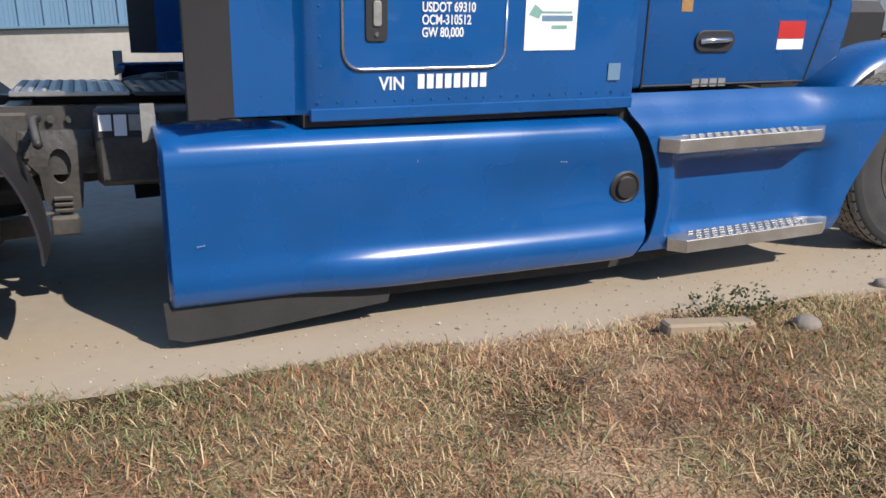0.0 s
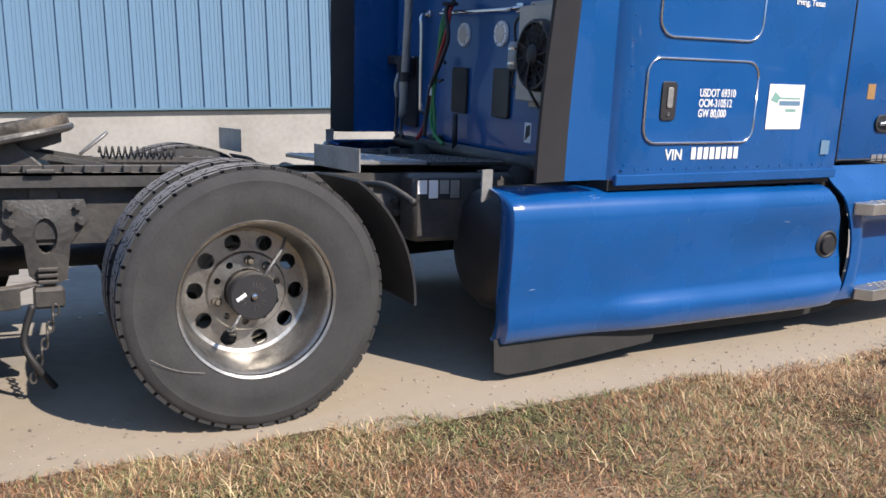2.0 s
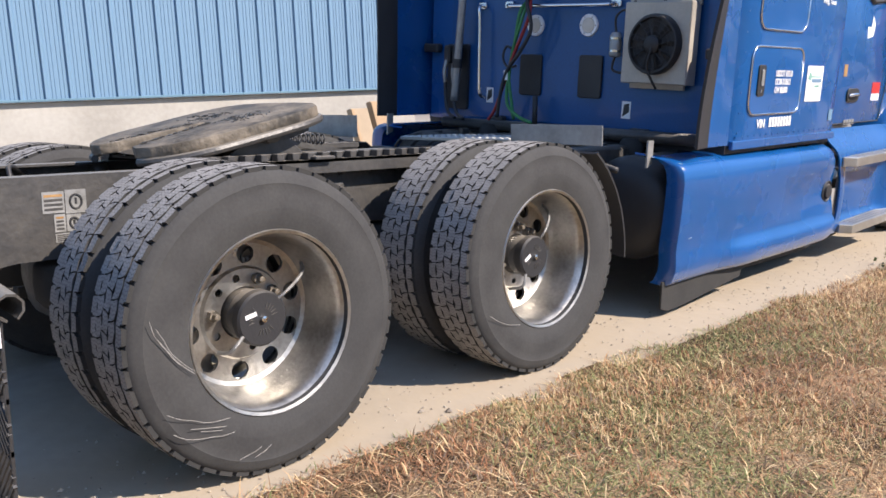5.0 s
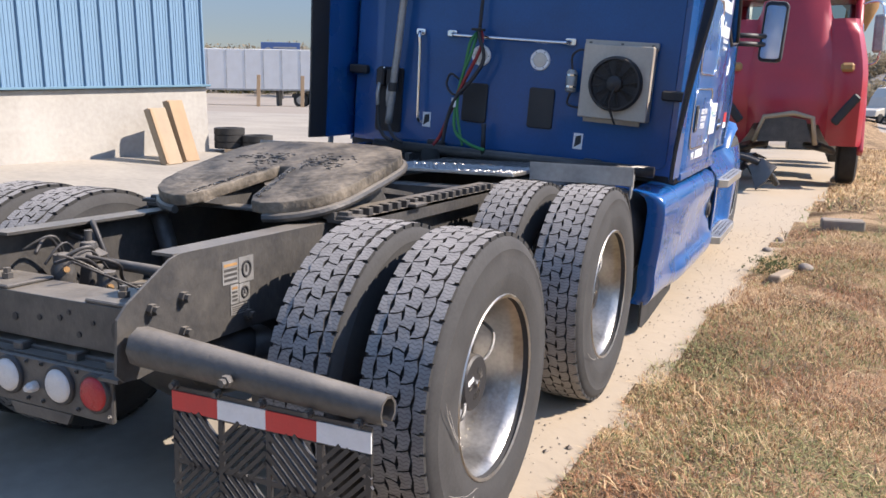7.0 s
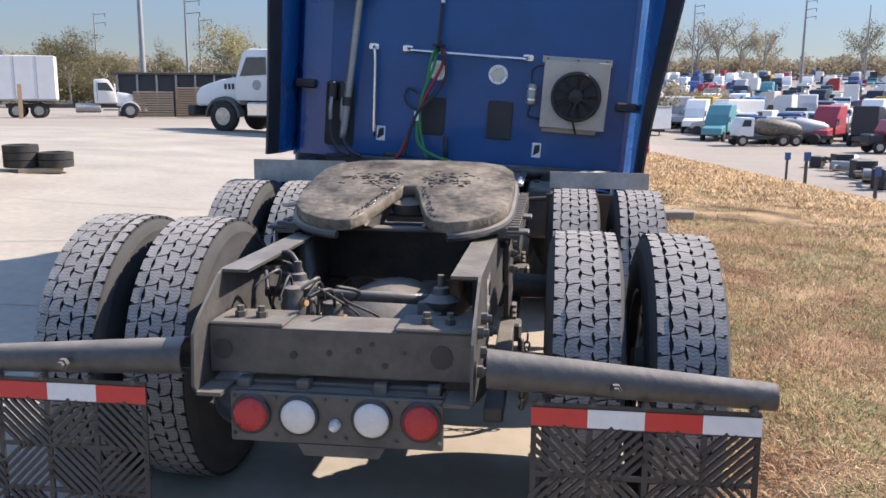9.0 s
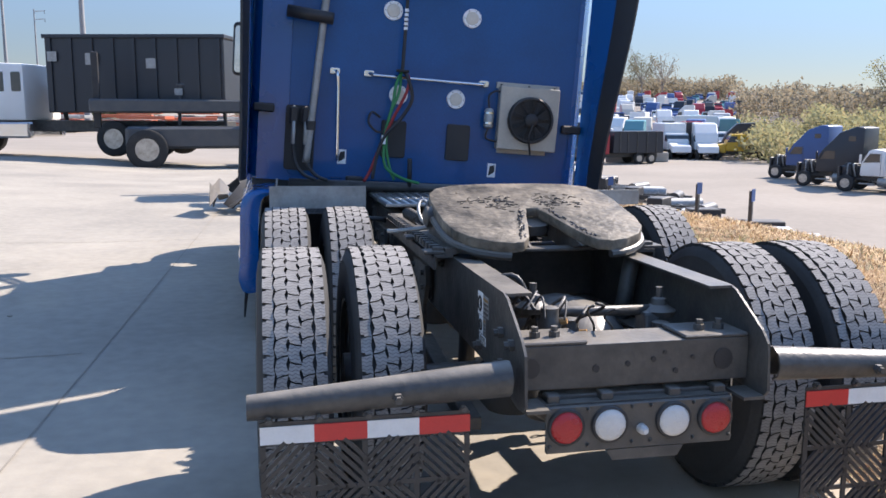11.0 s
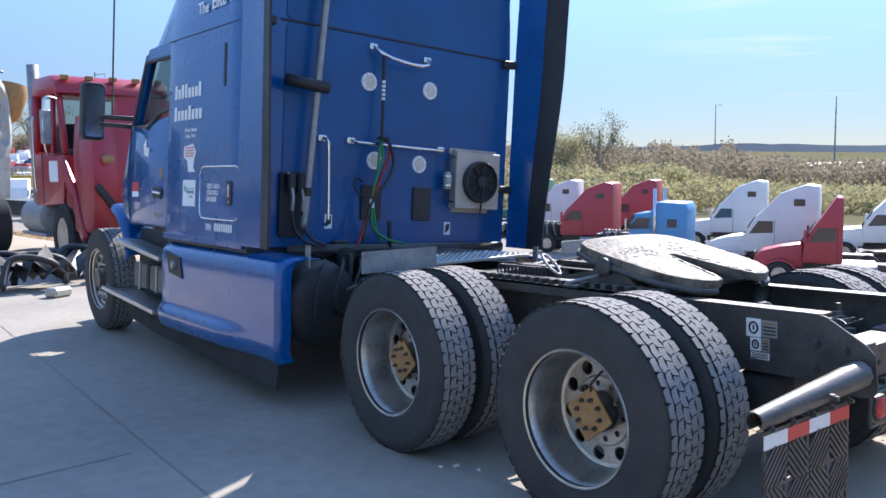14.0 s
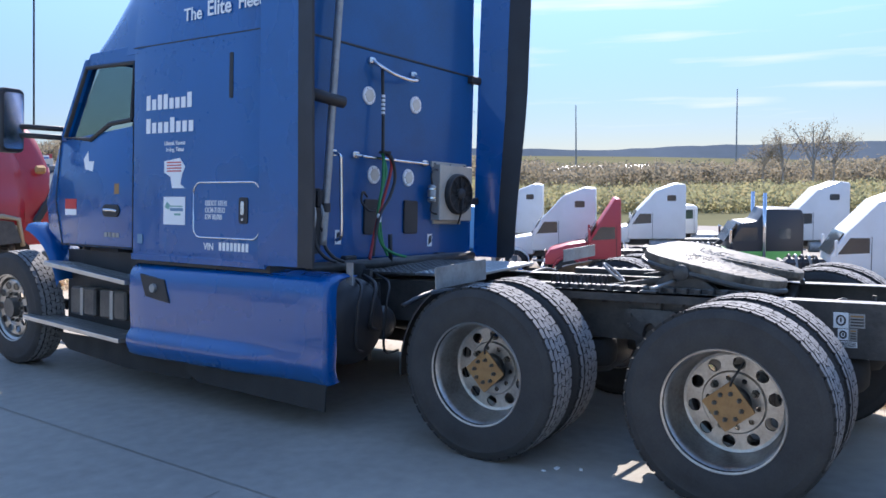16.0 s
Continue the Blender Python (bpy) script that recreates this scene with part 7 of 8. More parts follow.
# ---- far side of the yard ----
# white roll-off truck with a dark container
dump = empty("roll_off_truck", at_ground(-10.7, 27.4, 75) @ pose(0, -2.4, 0), "white heavy truck carrying a dark steel container", "truck")
part("cab", prism([(-0.1, 1.1), (-0.1, 2.85), (1.3, 2.9), (1.55, 2.75), (1.85, 1.9), (1.88, 1.1)], -1.1, 1.1, "x", 0.08), WHITE, dump, "", 40)
part("hood", prism([(1.8, 0.95), (1.82, 1.95), (2.6, 1.85), (3.5, 1.6), (3.7, 1.35), (3.72, 0.9)], -0.95, 0.95, "x", 0.10), WHITE, dump, "", 40)
for s in (1, -1):
    part("side_window", prism([(0.55, 2.0), (0.55, 2.6), (1.35, 2.6), (1.65, 1.95)], s * 1.1, s * 1.115, "x"), DARKGLASS, dump)
    part("rear_window", prism(rounded(0.0, 0.3, 2.0, 2.6, 0.05), s * 1.1, s * 1.115, "x"), DARKGLASS, dump)
    part("door_mark", lathe([(s * 1.105, 0.18), (s * 1.112, 0.18)], 20, m=pose(0, 0.95, 1.65)), GALV, dump)
    far_wheel(dump, s * 1.02, 2.4, k=1.08)
    for y in (-2.9, -4.3):
        far_wheel(dump, s * 1.02, y, k=1.08)
    rows = [[(s * 0.9, 2.4 + 0.74 * math.cos(a), 0.55 + 0.72 * math.sin(a)), (s * 1.18, 2.4 + 0.74 * math.cos(a), 0.54 + 0.70 * math.sin(a)), (s * 1.19, 2.4 + 0.66 * math.cos(a), 0.52 + 0.62 * math.sin(a))] for a in [math.pi * k / 10 for k in range(11)]]
    part("fender", shell(rows, thick=0.02), GREYPAINT, dump, "grey wheel arch", 50)
    part("fuel_tank", box(s * 0.8, s * 1.15, -0.2, 1.4, 0.55, 1.05, 0.06), CHROME, dump, "bright fuel tank")
    for k in range(3):
        part("hood_vent", box(s * 0.955, s * 0.965, 2.0 + 0.16 * k, 2.1 + 0.16 * k, 1.5, 1.7), BLACK, dump)
part("bumper", box(-1.15, 1.15, 3.6, 3.95, 0.55, 0.95, 0.05), BLACK, dump)
part("windscreen", prism([(1.9, 1.95), (1.6, 2.72), (1.56, 2.7), (1.84, 1.93)], -0.95, 0.95, "x"), DARKGLASS, dump)
cont = part("container", box(-1.2, 1.2, -6.5, -0.9, 1.35, 3.65, 0.03), P_BLACK, dump, "dark rusty steel container")
for k in range(9):
    for s in (1, -1):
        part("container_rib", box(s * 1.2, s * 1.26, -6.4 + 0.66 * k, -6.28 + 0.66 * k, 1.4, 3.6), P_BLACK, cont)
part("container_rim", box(-1.28, 1.28, -6.55, -0.85, 3.6, 3.72, 0.02), P_BLACK, cont)
for y, z, w, h in ((-1.3, 2.9, 0.3, 0.3), (-2.6, 2.8, 0.4, 0.35), (-4.4, 2.7, 0.3, 0.3), (-5.2, 1.9, 0.25, 0.2)):
    part("container_mark", box(1.265, 1.27, y, y + w, z, z + h), GALV, cont)
    part("container_mark", box(-1.27, -1.265, y, y + w, z, z + h), GALV, cont)
part("chassis", box(-0.45, 0.45, -6.3, 3.5, 0.75, 1.1, 0.02), FRAME, dump)
part("hoist_frame", tube([(0.5, -0.6, 1.0), (0.5, -0.4, 2.4), (0.5, 0.0, 1.2)], 0.08, 8, smooth=False), BLACK, dump)

# white day cab with a box trailer
pup = semi("trailer_truck", WHITE, "day", "white day cab truck coupled to a white box trailer", at_ground(-30.2, 51.5, -62), True, None, "vehicles across the yard")
tr = empty("box_trailer", at_ground(-37.5, 47.6, -62), "long white box trailer at the yard's far side", "trailer", "vehicles across the yard")
part("trailer_box", box(-1.25, 1.25, -7.0, 6.2, 1.15, 3.95, 0.03), WHITE, tr, "plain white panelled box")
for k in range(10):
    part("panel_joint", box(1.25, 1.262, -6.6 + 1.3 * k, -6.57 + 1.3 * k, 1.2, 3.9), GALV, tr)
part("side_rail", box(-1.27, 1.27, -7.0, 6.2, 1.08, 1.2, 0.01), GALV, tr)
for s in (1, -1):
    for y in (-5.4, -4.1):
        far_wheel(tr, s * 1.0, y)
part("landing_gear", box(-0.8, 0.8, 2.0, 2.2, 0.0, 1.1, 0.03), FRAME, tr)
for k, x in enumerate((-33.6, -31.2)):
    q = part("leaning_plank", box(-0.12, 0.12, -0.03, 0.03, 0, 2.1, 0.004, m=pose(0, 0, 0, -12, 0, 0)), WOOD, m=at_ground(x, 43.5 + 1.6 * k, -62 + 90))
    tagged(q, "tan plank leaning against the white trailer", "plank", "planks by the trailer")
# lumber racks
for k, (x, y, n, w) in enumerate(((-26.6, 53.2, 11, 2.6), (-23.0, 54.8, 13, 5.0))):
    rk = empty("lumber_stack", at_ground(x, y, 24), "stack of long tan timbers beside the yard" if k else "dark timber rack at the yard's edge", "lumber", "lumber stacks")
    for j in range(n):
        part("timber", box(-w / 2, w / 2, -1.0, 1.0, 0.1 + 0.16 * j, 0.22 + 0.16 * j, 0.01), WOOD if k else WOOD2, rk)
shed = empty("container_shed", at_ground(-29, 66, 20), "dark open storage rack with a white end", "rack")
part("shed_body", box(-6, 4, -2, 2, 0, 3.4, 0.05), P_BLACK, shed)
part("shed_end", box(4.0, 6.5, -2, 2, 0, 3.5, 0.05), WHITE, shed)
part("shed_roof", box(-6.3, 4.2, -2.3, 2.3, 3.4, 3.6, 0.03), FRAME, shed)
for k in range(7):
    part("shed_post", box(-6 + 1.5 * k, -5.85 + 1.5 * k, -2.25, -2.1, 0, 3.4), GALV, shed)
# rows of stacked orange and red racking beyond
rnd = random.Random(31)
ORANGE = paint("orange_rack_paint", (0.50, 0.13, 0.06))
for k in range(26):
    x, y = -24 + rnd.uniform(-8, 22), 74 + rnd.uniform(0, 40)
    if x > -2 - 0.1 * (y - 74):
        x -= 14
    b = empty("rack_bundle", at_ground(x, y, rnd.uniform(-30, 40)), "bundle of orange and grey steel racking", "racking", "racking bundles")
    for j in range(3):
        part("rack_beam", box(-2.5, 2.5, -0.8, 0.8, 0.25 + 0.55 * j, 0.55 + 0.55 * j, 0.02), ORANGE if rnd.random() < 0.6 else GALV, b)

# billboard
bb = empty("billboard", at_ground(-63, 86, 36), "dark roadside billboard on a post", "billboard")
part("post", tube([(0, 0, 0), (0, 0, 6.0)], 0.25, 10), FRAME, bb)
part("board", box(-2.4, 2.4, -0.15, 0.15, 4.6, 7.0, 0.03), P_NAVY, bb)
for k in range(4):
    part("board_print", box(-0.9, 2.0, -0.17, -0.151, 5.0 + 0.42 * k, 5.2 + 0.42 * k), GALV, bb)
part("board_print", lathe([(-0.17, 0.5), (-0.151, 0.5)], 20, "y", m=pose(-1.5, 0, 5.9)), GALV, bb)


# ---- power poles ----
STEEL = material("galvanised_pole_steel", (0.30, 0.31, 0.32), 0.6, 0.4, (0.24, 0.25, 0.26), 0.5, 20, 0.02)


def power_pole(az, dist, h, r=0.35, arms=3):
    x, y = 0.3 + dist * math.sin(radians(az)), -2.9 + dist * math.cos(radians(az))
    p = empty("power_pole", at_ground(x, y, -az), "tall grey steel power pole with cross arms", "power pole", "power poles")
    part("mast", lathe([(-1.0, r), (h, r * 0.45)], 12, "z"), STEEL, p, "", 60)
    for k in range(arms):
        s = 1
        part("cross_arm", tube([(0, 0, h - 0.6 - 1.9 * k), (2.4 * s, 0, h - 0.3 - 1.9 * k)], 0.09, 6), STEEL, p)
        part("insulator", tube([(2.3 * s, 0, h - 0.4 - 1.9 * k), (2.3 * s, 0, h - 1.1 - 1.9 * k)], 0.07, 6), FRAME, p)


for az, d, h, r, n in ((-26.2, 78, 19, 0.28, 3), (-23.6, 150, 16, 0.3, 2), (-22.8, 170, 14, 0.25, 1), (-17.9, 150, 23, 0.38, 3), (-16.0, 165, 24, 0.38, 3), (-29, 210, 16, 0.25, 2), (-14.2, 230, 22, 0.3, 2), (-12.0, 100, 22, 0.4, 4), (15.5, 230, 24, 0.42, 4), (19.0, 260, 22, 0.3, 0), (9.0, 240, 22, 0.3, 2), (44.8, 260, 15, 0.3, 3), (43.0, 250, 14, 0.3, 2), (56.0, 400, 24, 0.3, 1), (63.0, 330, 24, 0.35, 0), (73.3, 330, 30, 0.35, 0), (38.5, 230, 16, 0.3, 3)):
    power_pole(az, d, h, r, n)


# ---- trees ----
def leaf_material(name, colours, rough=0.8, thin=0.45):
    m = bpy.data.materials.new(name)
    m.use_nodes = True
    n, l = m.node_tree.nodes, m.node_tree.links
    b = n["Principled BSDF"]
    geo, ramp = n.new("ShaderNodeNewGeometry"), n.new("ShaderNodeValToRGB")
    while len(ramp.color_ramp.elements) < len(colours):
        ramp.color_ramp.elements.new(0.5)
    for k, c in enumerate(colours):
        ramp.color_ramp.elements[k].position = k / max(1, len(colours) - 1)
        ramp.color_ramp.elements[k].color = (*c, 1)
    l.new(geo.outputs["Random Per Island"], ramp.inputs[0])
    l.new(ramp.outputs[0], b.inputs["Base Color"])
    b.inputs["Roughness"].default_value = rough
    b.inputs["Specular IOR Level"].default_value = 0.2
    if thin:
        through_leaf, mix = n.new("ShaderNodeBsdfTranslucent"), n.new("ShaderNodeMixShader")
        l.new(ramp.outputs[0], through_leaf.inputs[0])
        mix.inputs[0].default_value = thin
        l.new(b.outputs[0], mix.inputs[1])
        l.new(through_leaf.outputs[0], mix.inputs[2])
        l.new(mix.outputs[0], n["Material Output"].inputs[0])
    return m


LEAF_OLIVE = leaf_material("autumn_olive_leaves", [(0.13, 0.135, 0.07), (0.18, 0.17, 0.09), (0.22, 0.185, 0.105), (0.15, 0.145, 0.08)])
LEAF_BROWN = leaf_material("autumn_brown_leaves", [(0.28, 0.235, 0.17), (0.31, 0.265, 0.19), (0.25, 0.225, 0.16), (0.33, 0.265, 0.175)])
LEAF_YELLOW = leaf_material("yellow_green_leaves", [(0.34, 0.32, 0.16), (0.38, 0.34, 0.18), (0.29, 0.29, 0.16), (0.40, 0.32, 0.17)])
BARK = material("grey_bark", (0.38, 0.34, 0.29), 0.9, 0, (0.26, 0.23, 0.195), 6, 40, 0.5)


def leaves(rng, centres, radii, count, size):
    """Many small leaf quads scattered in clumps: arrays of points and faces."""
    c = centres[rng.integers(0, len(centres), count)]
    r = radii[rng.integers(0, len(radii), count)][:, None]
    d = rng.normal(size=(count, 3))
    d /= np.linalg.norm(d, axis=1)[:, None]
    p = c + d * r * rng.uniform(0.25, 1.0, (count, 1)) ** 0.5
    u = rng.normal(size=(count, 3))
    u /= np.linalg.norm(u, axis=1)[:, None]
    v = np.cross(u, rng.normal(size=(count, 3)))
    v /= np.linalg.norm(v, axis=1)[:, None]
    s = size * rng.uniform(0.5, 1.2, (count, 1))
    return np.stack([p - u * s, p + v * s * 0.7, p + u * s, p - v * s * 0.7], 1).reshape(-1, 3)


def quads(name, pts, mat, parent=None, m=None):
    me = bpy.data.meshes.new(name)
    me.from_pydata(pts.tolist(), [], np.arange(len(pts)).reshape(-1, 4).tolist())
    me.materials.append(mat)
    ob = new(name, me)
    if parent:
        ob.parent = parent
    if m is not None:
        ob.matrix_local = m
    return ob


def tree(az, dist, h, spread, mat, seed, count=900, bare=0.3, origin=(0.3, -2.9)):
    rng = np.random.default_rng(seed)
    x, y = origin[0] + dist * math.sin(radians(az)), origin[1] + dist * math.cos(radians(az))
    t = empty("tree", at_ground(x, y), "autumn tree with thinning foliage and bare limbs", "tree", "trees around the yard")
    trunk = bmesh.new()
    tips = []
    rows = [[(0.022 * h * (1 - 0.6 * k / 6) * math.cos(a) + 0.01 * h * math.sin(k), 0.022 * h * (1 - 0.6 * k / 6) * math.sin(a), h * 0.55 * k / 6) for a in [i * math.pi / 4 for i in range(8)]] for k in range(7)]
    shell(rows, bm=trunk, closed=True)
    for k in range(11):
        a, z0 = rng.uniform(0, 6.28), h * rng.uniform(0.22, 0.55)
        e = Vector((math.cos(a) * spread * rng.uniform(0.4, 0.95), math.sin(a) * spread * rng.uniform(0.4, 0.95), h * rng.uniform(0.6, 0.98)))
        mid = Vector((e.x * 0.35, e.y * 0.35, z0 + (e.z - z0) * 0.45))
        tube([(0, 0, z0), mid, e], 0.008 * h, 5, bm=trunk)
        tips += [e, mid.lerp(e, 0.6)]
        for j in range(3):
            f = mid.lerp(e, rng.uniform(0.1, 0.9)) + Vector(rng.normal(size=3)) * spread * 0.3
            tube([mid.lerp(e, 0.3 + 0.2 * j), f], 0.003 * h, 4, bm=trunk)
            tips.append(f)
    part("trunk", trunk, BARK, t, "grey forked trunk")
    pts = leaves(rng, np.array([tuple(v) for v in tips]), np.array([spread * 0.16, spread * 0.26, spread * 0.34]), int(count * 3.2), 0.014 * h)
    quads("crown", pts, mat, t)


for k, (az, d, h, sp, mat, n) in enumerate(((-30.6, 115, 8.0, 3.8, LEAF_OLIVE, 2600), (-28.6, 112, 6.5, 3.2, LEAF_OLIVE, 2000), (-21.3, 140, 11.5, 5.0, LEAF_YELLOW, 1500), (-33.5, 120, 7, 3.5, LEAF_BROWN, 1500), (-24.8, 130, 7, 3.4, LEAF_OLIVE, 1600), (7.6, 330, 21, 9, LEAF_YELLOW, 500), (9.3, 330, 20, 8, LEAF_BROWN, 350), (10.6, 330, 22, 9, LEAF_BROWN, 420), (11.9, 335, 22, 9, LEAF_YELLOW, 420), (13.3, 330, 19, 7, LEAF_BROWN, 420), (18.8, 330, 19, 8, LEAF_OLIVE, 700), (21.4, 335, 16, 6, LEAF_YELLOW, 500), (24.2, 330, 17, 7, LEAF_OLIVE, 700), (25.5, 335, 17, 6, LEAF_BROWN, 250), (75.6, 165, 10.5, 4.0, LEAF_BROWN, 420), (77.4, 165, 11.5, 4.5, LEAF_BROWN, 420), (78.6, 168, 10.5, 4.5, LEAF_BROWN, 380), (74.4, 166, 9, 3.2, LEAF_BROWN, 300), (3.5, 120, 9, 4, LEAF_BROWN, 260), (39.0, 190, 14, 5.5, LEAF_YELLOW, 900), (45.2, 130, 11, 5, LEAF_YELLOW, 1600), (48.0, 170, 13, 5.5, LEAF_OLIVE, 900))):
    tree(az, d, h, sp, mat, 100 + k, n)


def woods(name, arc, dist, h, mat, count, seed, label, size=0.9, depth=30.0, lift=0.0):
    """A far belt of woods: one mass of many small leaf clumps with an uneven top."""
    rng = np.random.default_rng(seed)
    az = np.radians(rng.uniform(arc[0], arc[1], count))
    d = dist + rng.uniform(0, depth, count)
    x, y = 0.3 + d * np.sin(az), -2.9 + d * np.cos(az)
    top = np.array([h * (1 - 0.45 * smoothstep(0.9, 1.1, a)) * (0.62 + 0.38 * noise.noise((a * 40, seed, 0)) + 0.25 * noise.noise((a * 170, seed, 5))) for a in az])
    z = np.array([height(a, b) for a, b in zip(x, y)]) + lift + top * rng.uniform(0.02, 1.0, count) ** 0.75
    c = np.stack([x, y, z], 1)
    pts = leaves(rng, c, np.array([size * 0.8, size * 1.6]), count * 14, size * 0.34)
    ob = quads(name, pts, mat)
    return tagged(ob, label, "woods", kind="stuff")


woods("woods", (-50, -8), 125, 6.0, LEAF_OLIVE, 5200, 1, "olive and brown autumn woods behind the yard", 0.8, 25)
woods("woods", (-52, -6), 165, 9.0, LEAF_BROWN, 4200, 2, "brown autumn woods on the rise", 1.0, 40)
woods("woods", (-8, 30), 345, 10.5, LEAF_BROWN, 4200, 3, "brown autumn woods beyond the truck lot", 1.8, 50)
woods("woods", (30, 100), 84, 4.5, LEAF_YELLOW, 8500, 4, "yellowing autumn woods below the lot", 0.7, 45)
woods("woods", (34, 54), 105, 6.2, LEAF_YELLOW, 3500, 14, "yellow-green autumn trees below the lot", 0.8, 30)
woods("woods", (30, 105), 175, 10.0, LEAF_BROWN, 6500, 5, "brown autumn woods in the valley", 1.2, 60)
woods("woods", (-3, 12), 105, 5.0, LEAF_BROWN, 1500, 6, "brown brush along the lot", 0.8, 30)

# far hills, one ridge after another
def ridge(az0, az1, dist, el, rough, mat, seed, label):
    rows = [[], []]
    n = 160
    for k in range(n + 1):
        az = radians(az0 + (az1 - az0) * k / n)
        e = math.tan(radians(el + rough * noise.noise((k * 0.09, seed, 0)) + 0.35 * rough * noise.noise((k * 0.5, seed, 3))))
        x, y = dist * math.sin(az), dist * math.cos(az)
        rows[0].append((x * 0.93, y * 0.93, -30.0))
        rows[1].append((x, y, 1.5 + dist * e))
    tagged(part("backdrop", shell(rows), mat, smooth=60), label, "hills", kind="structure")


# distance haze is painted into the hills' pale grey-blue; the air itself is clear
HILL = material("haze_tinted_wooded_hill", (0.22, 0.235, 0.24), 1.0, 0, (0.17, 0.185, 0.185), 0.006, 0.06, 0, spec=0)
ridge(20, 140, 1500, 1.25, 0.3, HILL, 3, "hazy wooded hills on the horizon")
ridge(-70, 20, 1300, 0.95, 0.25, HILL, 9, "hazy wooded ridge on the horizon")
wh = empty("warehouse", pose(255, 132, -5.5, 0, 0, -66), "long pale blue warehouse across the valley", "building")
part("wall", box(-28, 28, -10, 10, -4, 6, 0.2), CLAD, wh)
part("roof", prism([(-10.6, 6), (0, 7.6), (10.6, 6)], -28.5, 28.5, "x"), GALV, wh)


# ---- the crowded lower lot ----
def far_truck(name, pt, kind, plain=False):
    """A small parked truck far off: cab, hood, window band and wheels."""
    t = empty(name)
    prof = {"sleeper": [(-2.2, 0.9), (-2.2, 3.7), (-0.4, 3.6), (0.6, 2.6), (1.0, 1.7), (1.0, 0.9)], "day": [(-1.0, 0.9), (-1.0, 2.6), (0.5, 2.6), (1.0, 1.7), (1.0, 0.9)], "box": [(-6.5, 0.9), (-6.5, 3.6), (-0.6, 3.6), (-0.5, 2.6), (0.5, 2.6), (1.0, 1.7), (1.0, 0.9)]}[kind]
    part("cab", prism(prof, -1.15, 1.15, "x", 0.10), pt, t)
    part("hood", prism([(1.0, 0.7), (1.0, 1.65), (2.6, 1.35), (2.8, 0.7)], -1.0, 1.0, "x", 0.10), pt, t)
    part("window_band", prism([(0.0, 1.8), (0.0, 2.4), (0.62, 2.4), (0.95, 1.78)], -1.16, 1.16, "x"), DARKGLASS, t)
    if plain:
        return t
    for y in (1.9, -2.8) if kind != "box" else (1.9, -5.0):
        for s in (1, -1):
            share("wheel", FARWHEEL, t, pose(s * 1.0, y, 0.5))
    part("chassis", box(-0.45, 0.45, -4.0 if kind != "box" else -6.0, 2.7, 0.55, 0.9), FRAME, t)
    return t


P_GREY, P_YEL, P_TEAL, P_CREAM = paint("silver_paint", (0.40, 0.41, 0.42)), paint("yellow_paint", (0.55, 0.34, 0.03)), paint("teal_paint", (0.10, 0.28, 0.30)), paint("cream_paint", (0.60, 0.56, 0.48))
KINDS = []
for pt, word in ((WHITE, "white"), (WHITE, "white"), (WHITE, "white"), (P_RED, "red"), (RED, "dark red"), (P_NAVY, "navy"), (P_NAVY, "navy"), (P_BLACK, "black"), (P_BLACK, "black"), (P_GREY, "silver"), (P_TEAL, "teal"), (P_CREAM, "cream"), (P_YEL, "yellow")):
    for kind in ("sleeper", "day"):
        KINDS.append((pt, word, kind))
KINDS.append((WHITE, "white", "box"))
models = []
rnd = random.Random(12)
slots = []
for d in (90, 96):
    az = 10.5 + rnd.uniform(0, 1)
    while az < 31:
        slots.append((az, d + rnd.uniform(-1.5, 1.5)))
        az += math.degrees(rnd.uniform(2.8, 4.4) / d)
for row in range(18):
    d = 100 + 7.5 * row + 0.55 * row * row
    az = 2.0 + rnd.uniform(0, 1)
    while az < 30:
        slots.append((az, d + rnd.uniform(-1.5, 1.5)))
        az += math.degrees(rnd.uniform(2.7, 4.6) * (1 + row * 0.05) / d)
for k, (az, d) in enumerate(slots):
    x, y = 0.3 + d * math.sin(radians(az)), -2.9 + d * math.cos(radians(az))
    pick = rnd.randrange(len(KINDS))
    if KINDS[pick][1] == "yellow" and rnd.random() < 0.7:
        pick = 0
    m = at_ground(x, y, rnd.choice((150, 160, -30, 60, 155)) + rnd.uniform(-10, 10))
    plain = d > 122
    found = [t for q, t in models if q == (pick, plain)]
    if found:
        copy_thing(found[0], m)
    else:
        pt, word, kind = KINDS[pick]
        t = far_truck("parked_truck", pt, kind, plain)
        t.matrix_world = m
        tagged(t, f"{word} truck parked in the crowded far lot", "truck", "trucks of the far lot")
        models.append(((pick, plain), t))
# black dump truck, box trucks and a trailer on the lot's near edge
dump = empty("dump_truck", at_ground(30.2, 71.0, 97), "black dump body on a truck with a red cab", "truck")
part("dump_body", prism([(-4.4, 1.0), (-4.3, 3.0), (0.8, 3.0), (0.9, 1.0)], -1.2, 1.2, "x", 0.05), P_BLACK, dump, "black steel dump body")
for y in (-3.6, -2.6, -1.6, -0.6, 0.2):
    for s in (1, -1):
        part("stake", box(s * 1.2, s * 1.27, y - 0.05, y + 0.05, 1.0, 3.0, 0.01), FRAME, dump)
part("cab", prism([(1.2, 0.9), (1.2, 2.7), (2.3, 2.7), (2.7, 1.8), (2.7, 0.9)], -1.1, 1.1, "x", 0.08), RED, dump, "red cab")
part("window", prism([(1.7, 1.85), (1.7, 2.45), (2.25, 2.45), (2.5, 1.85)], -1.11, 1.11, "x"), DARKGLASS, dump)
part("hood", box(-0.85, 0.85, 2.7, 4.0, 0.7, 1.55, 0.1), P_BLACK, dump)
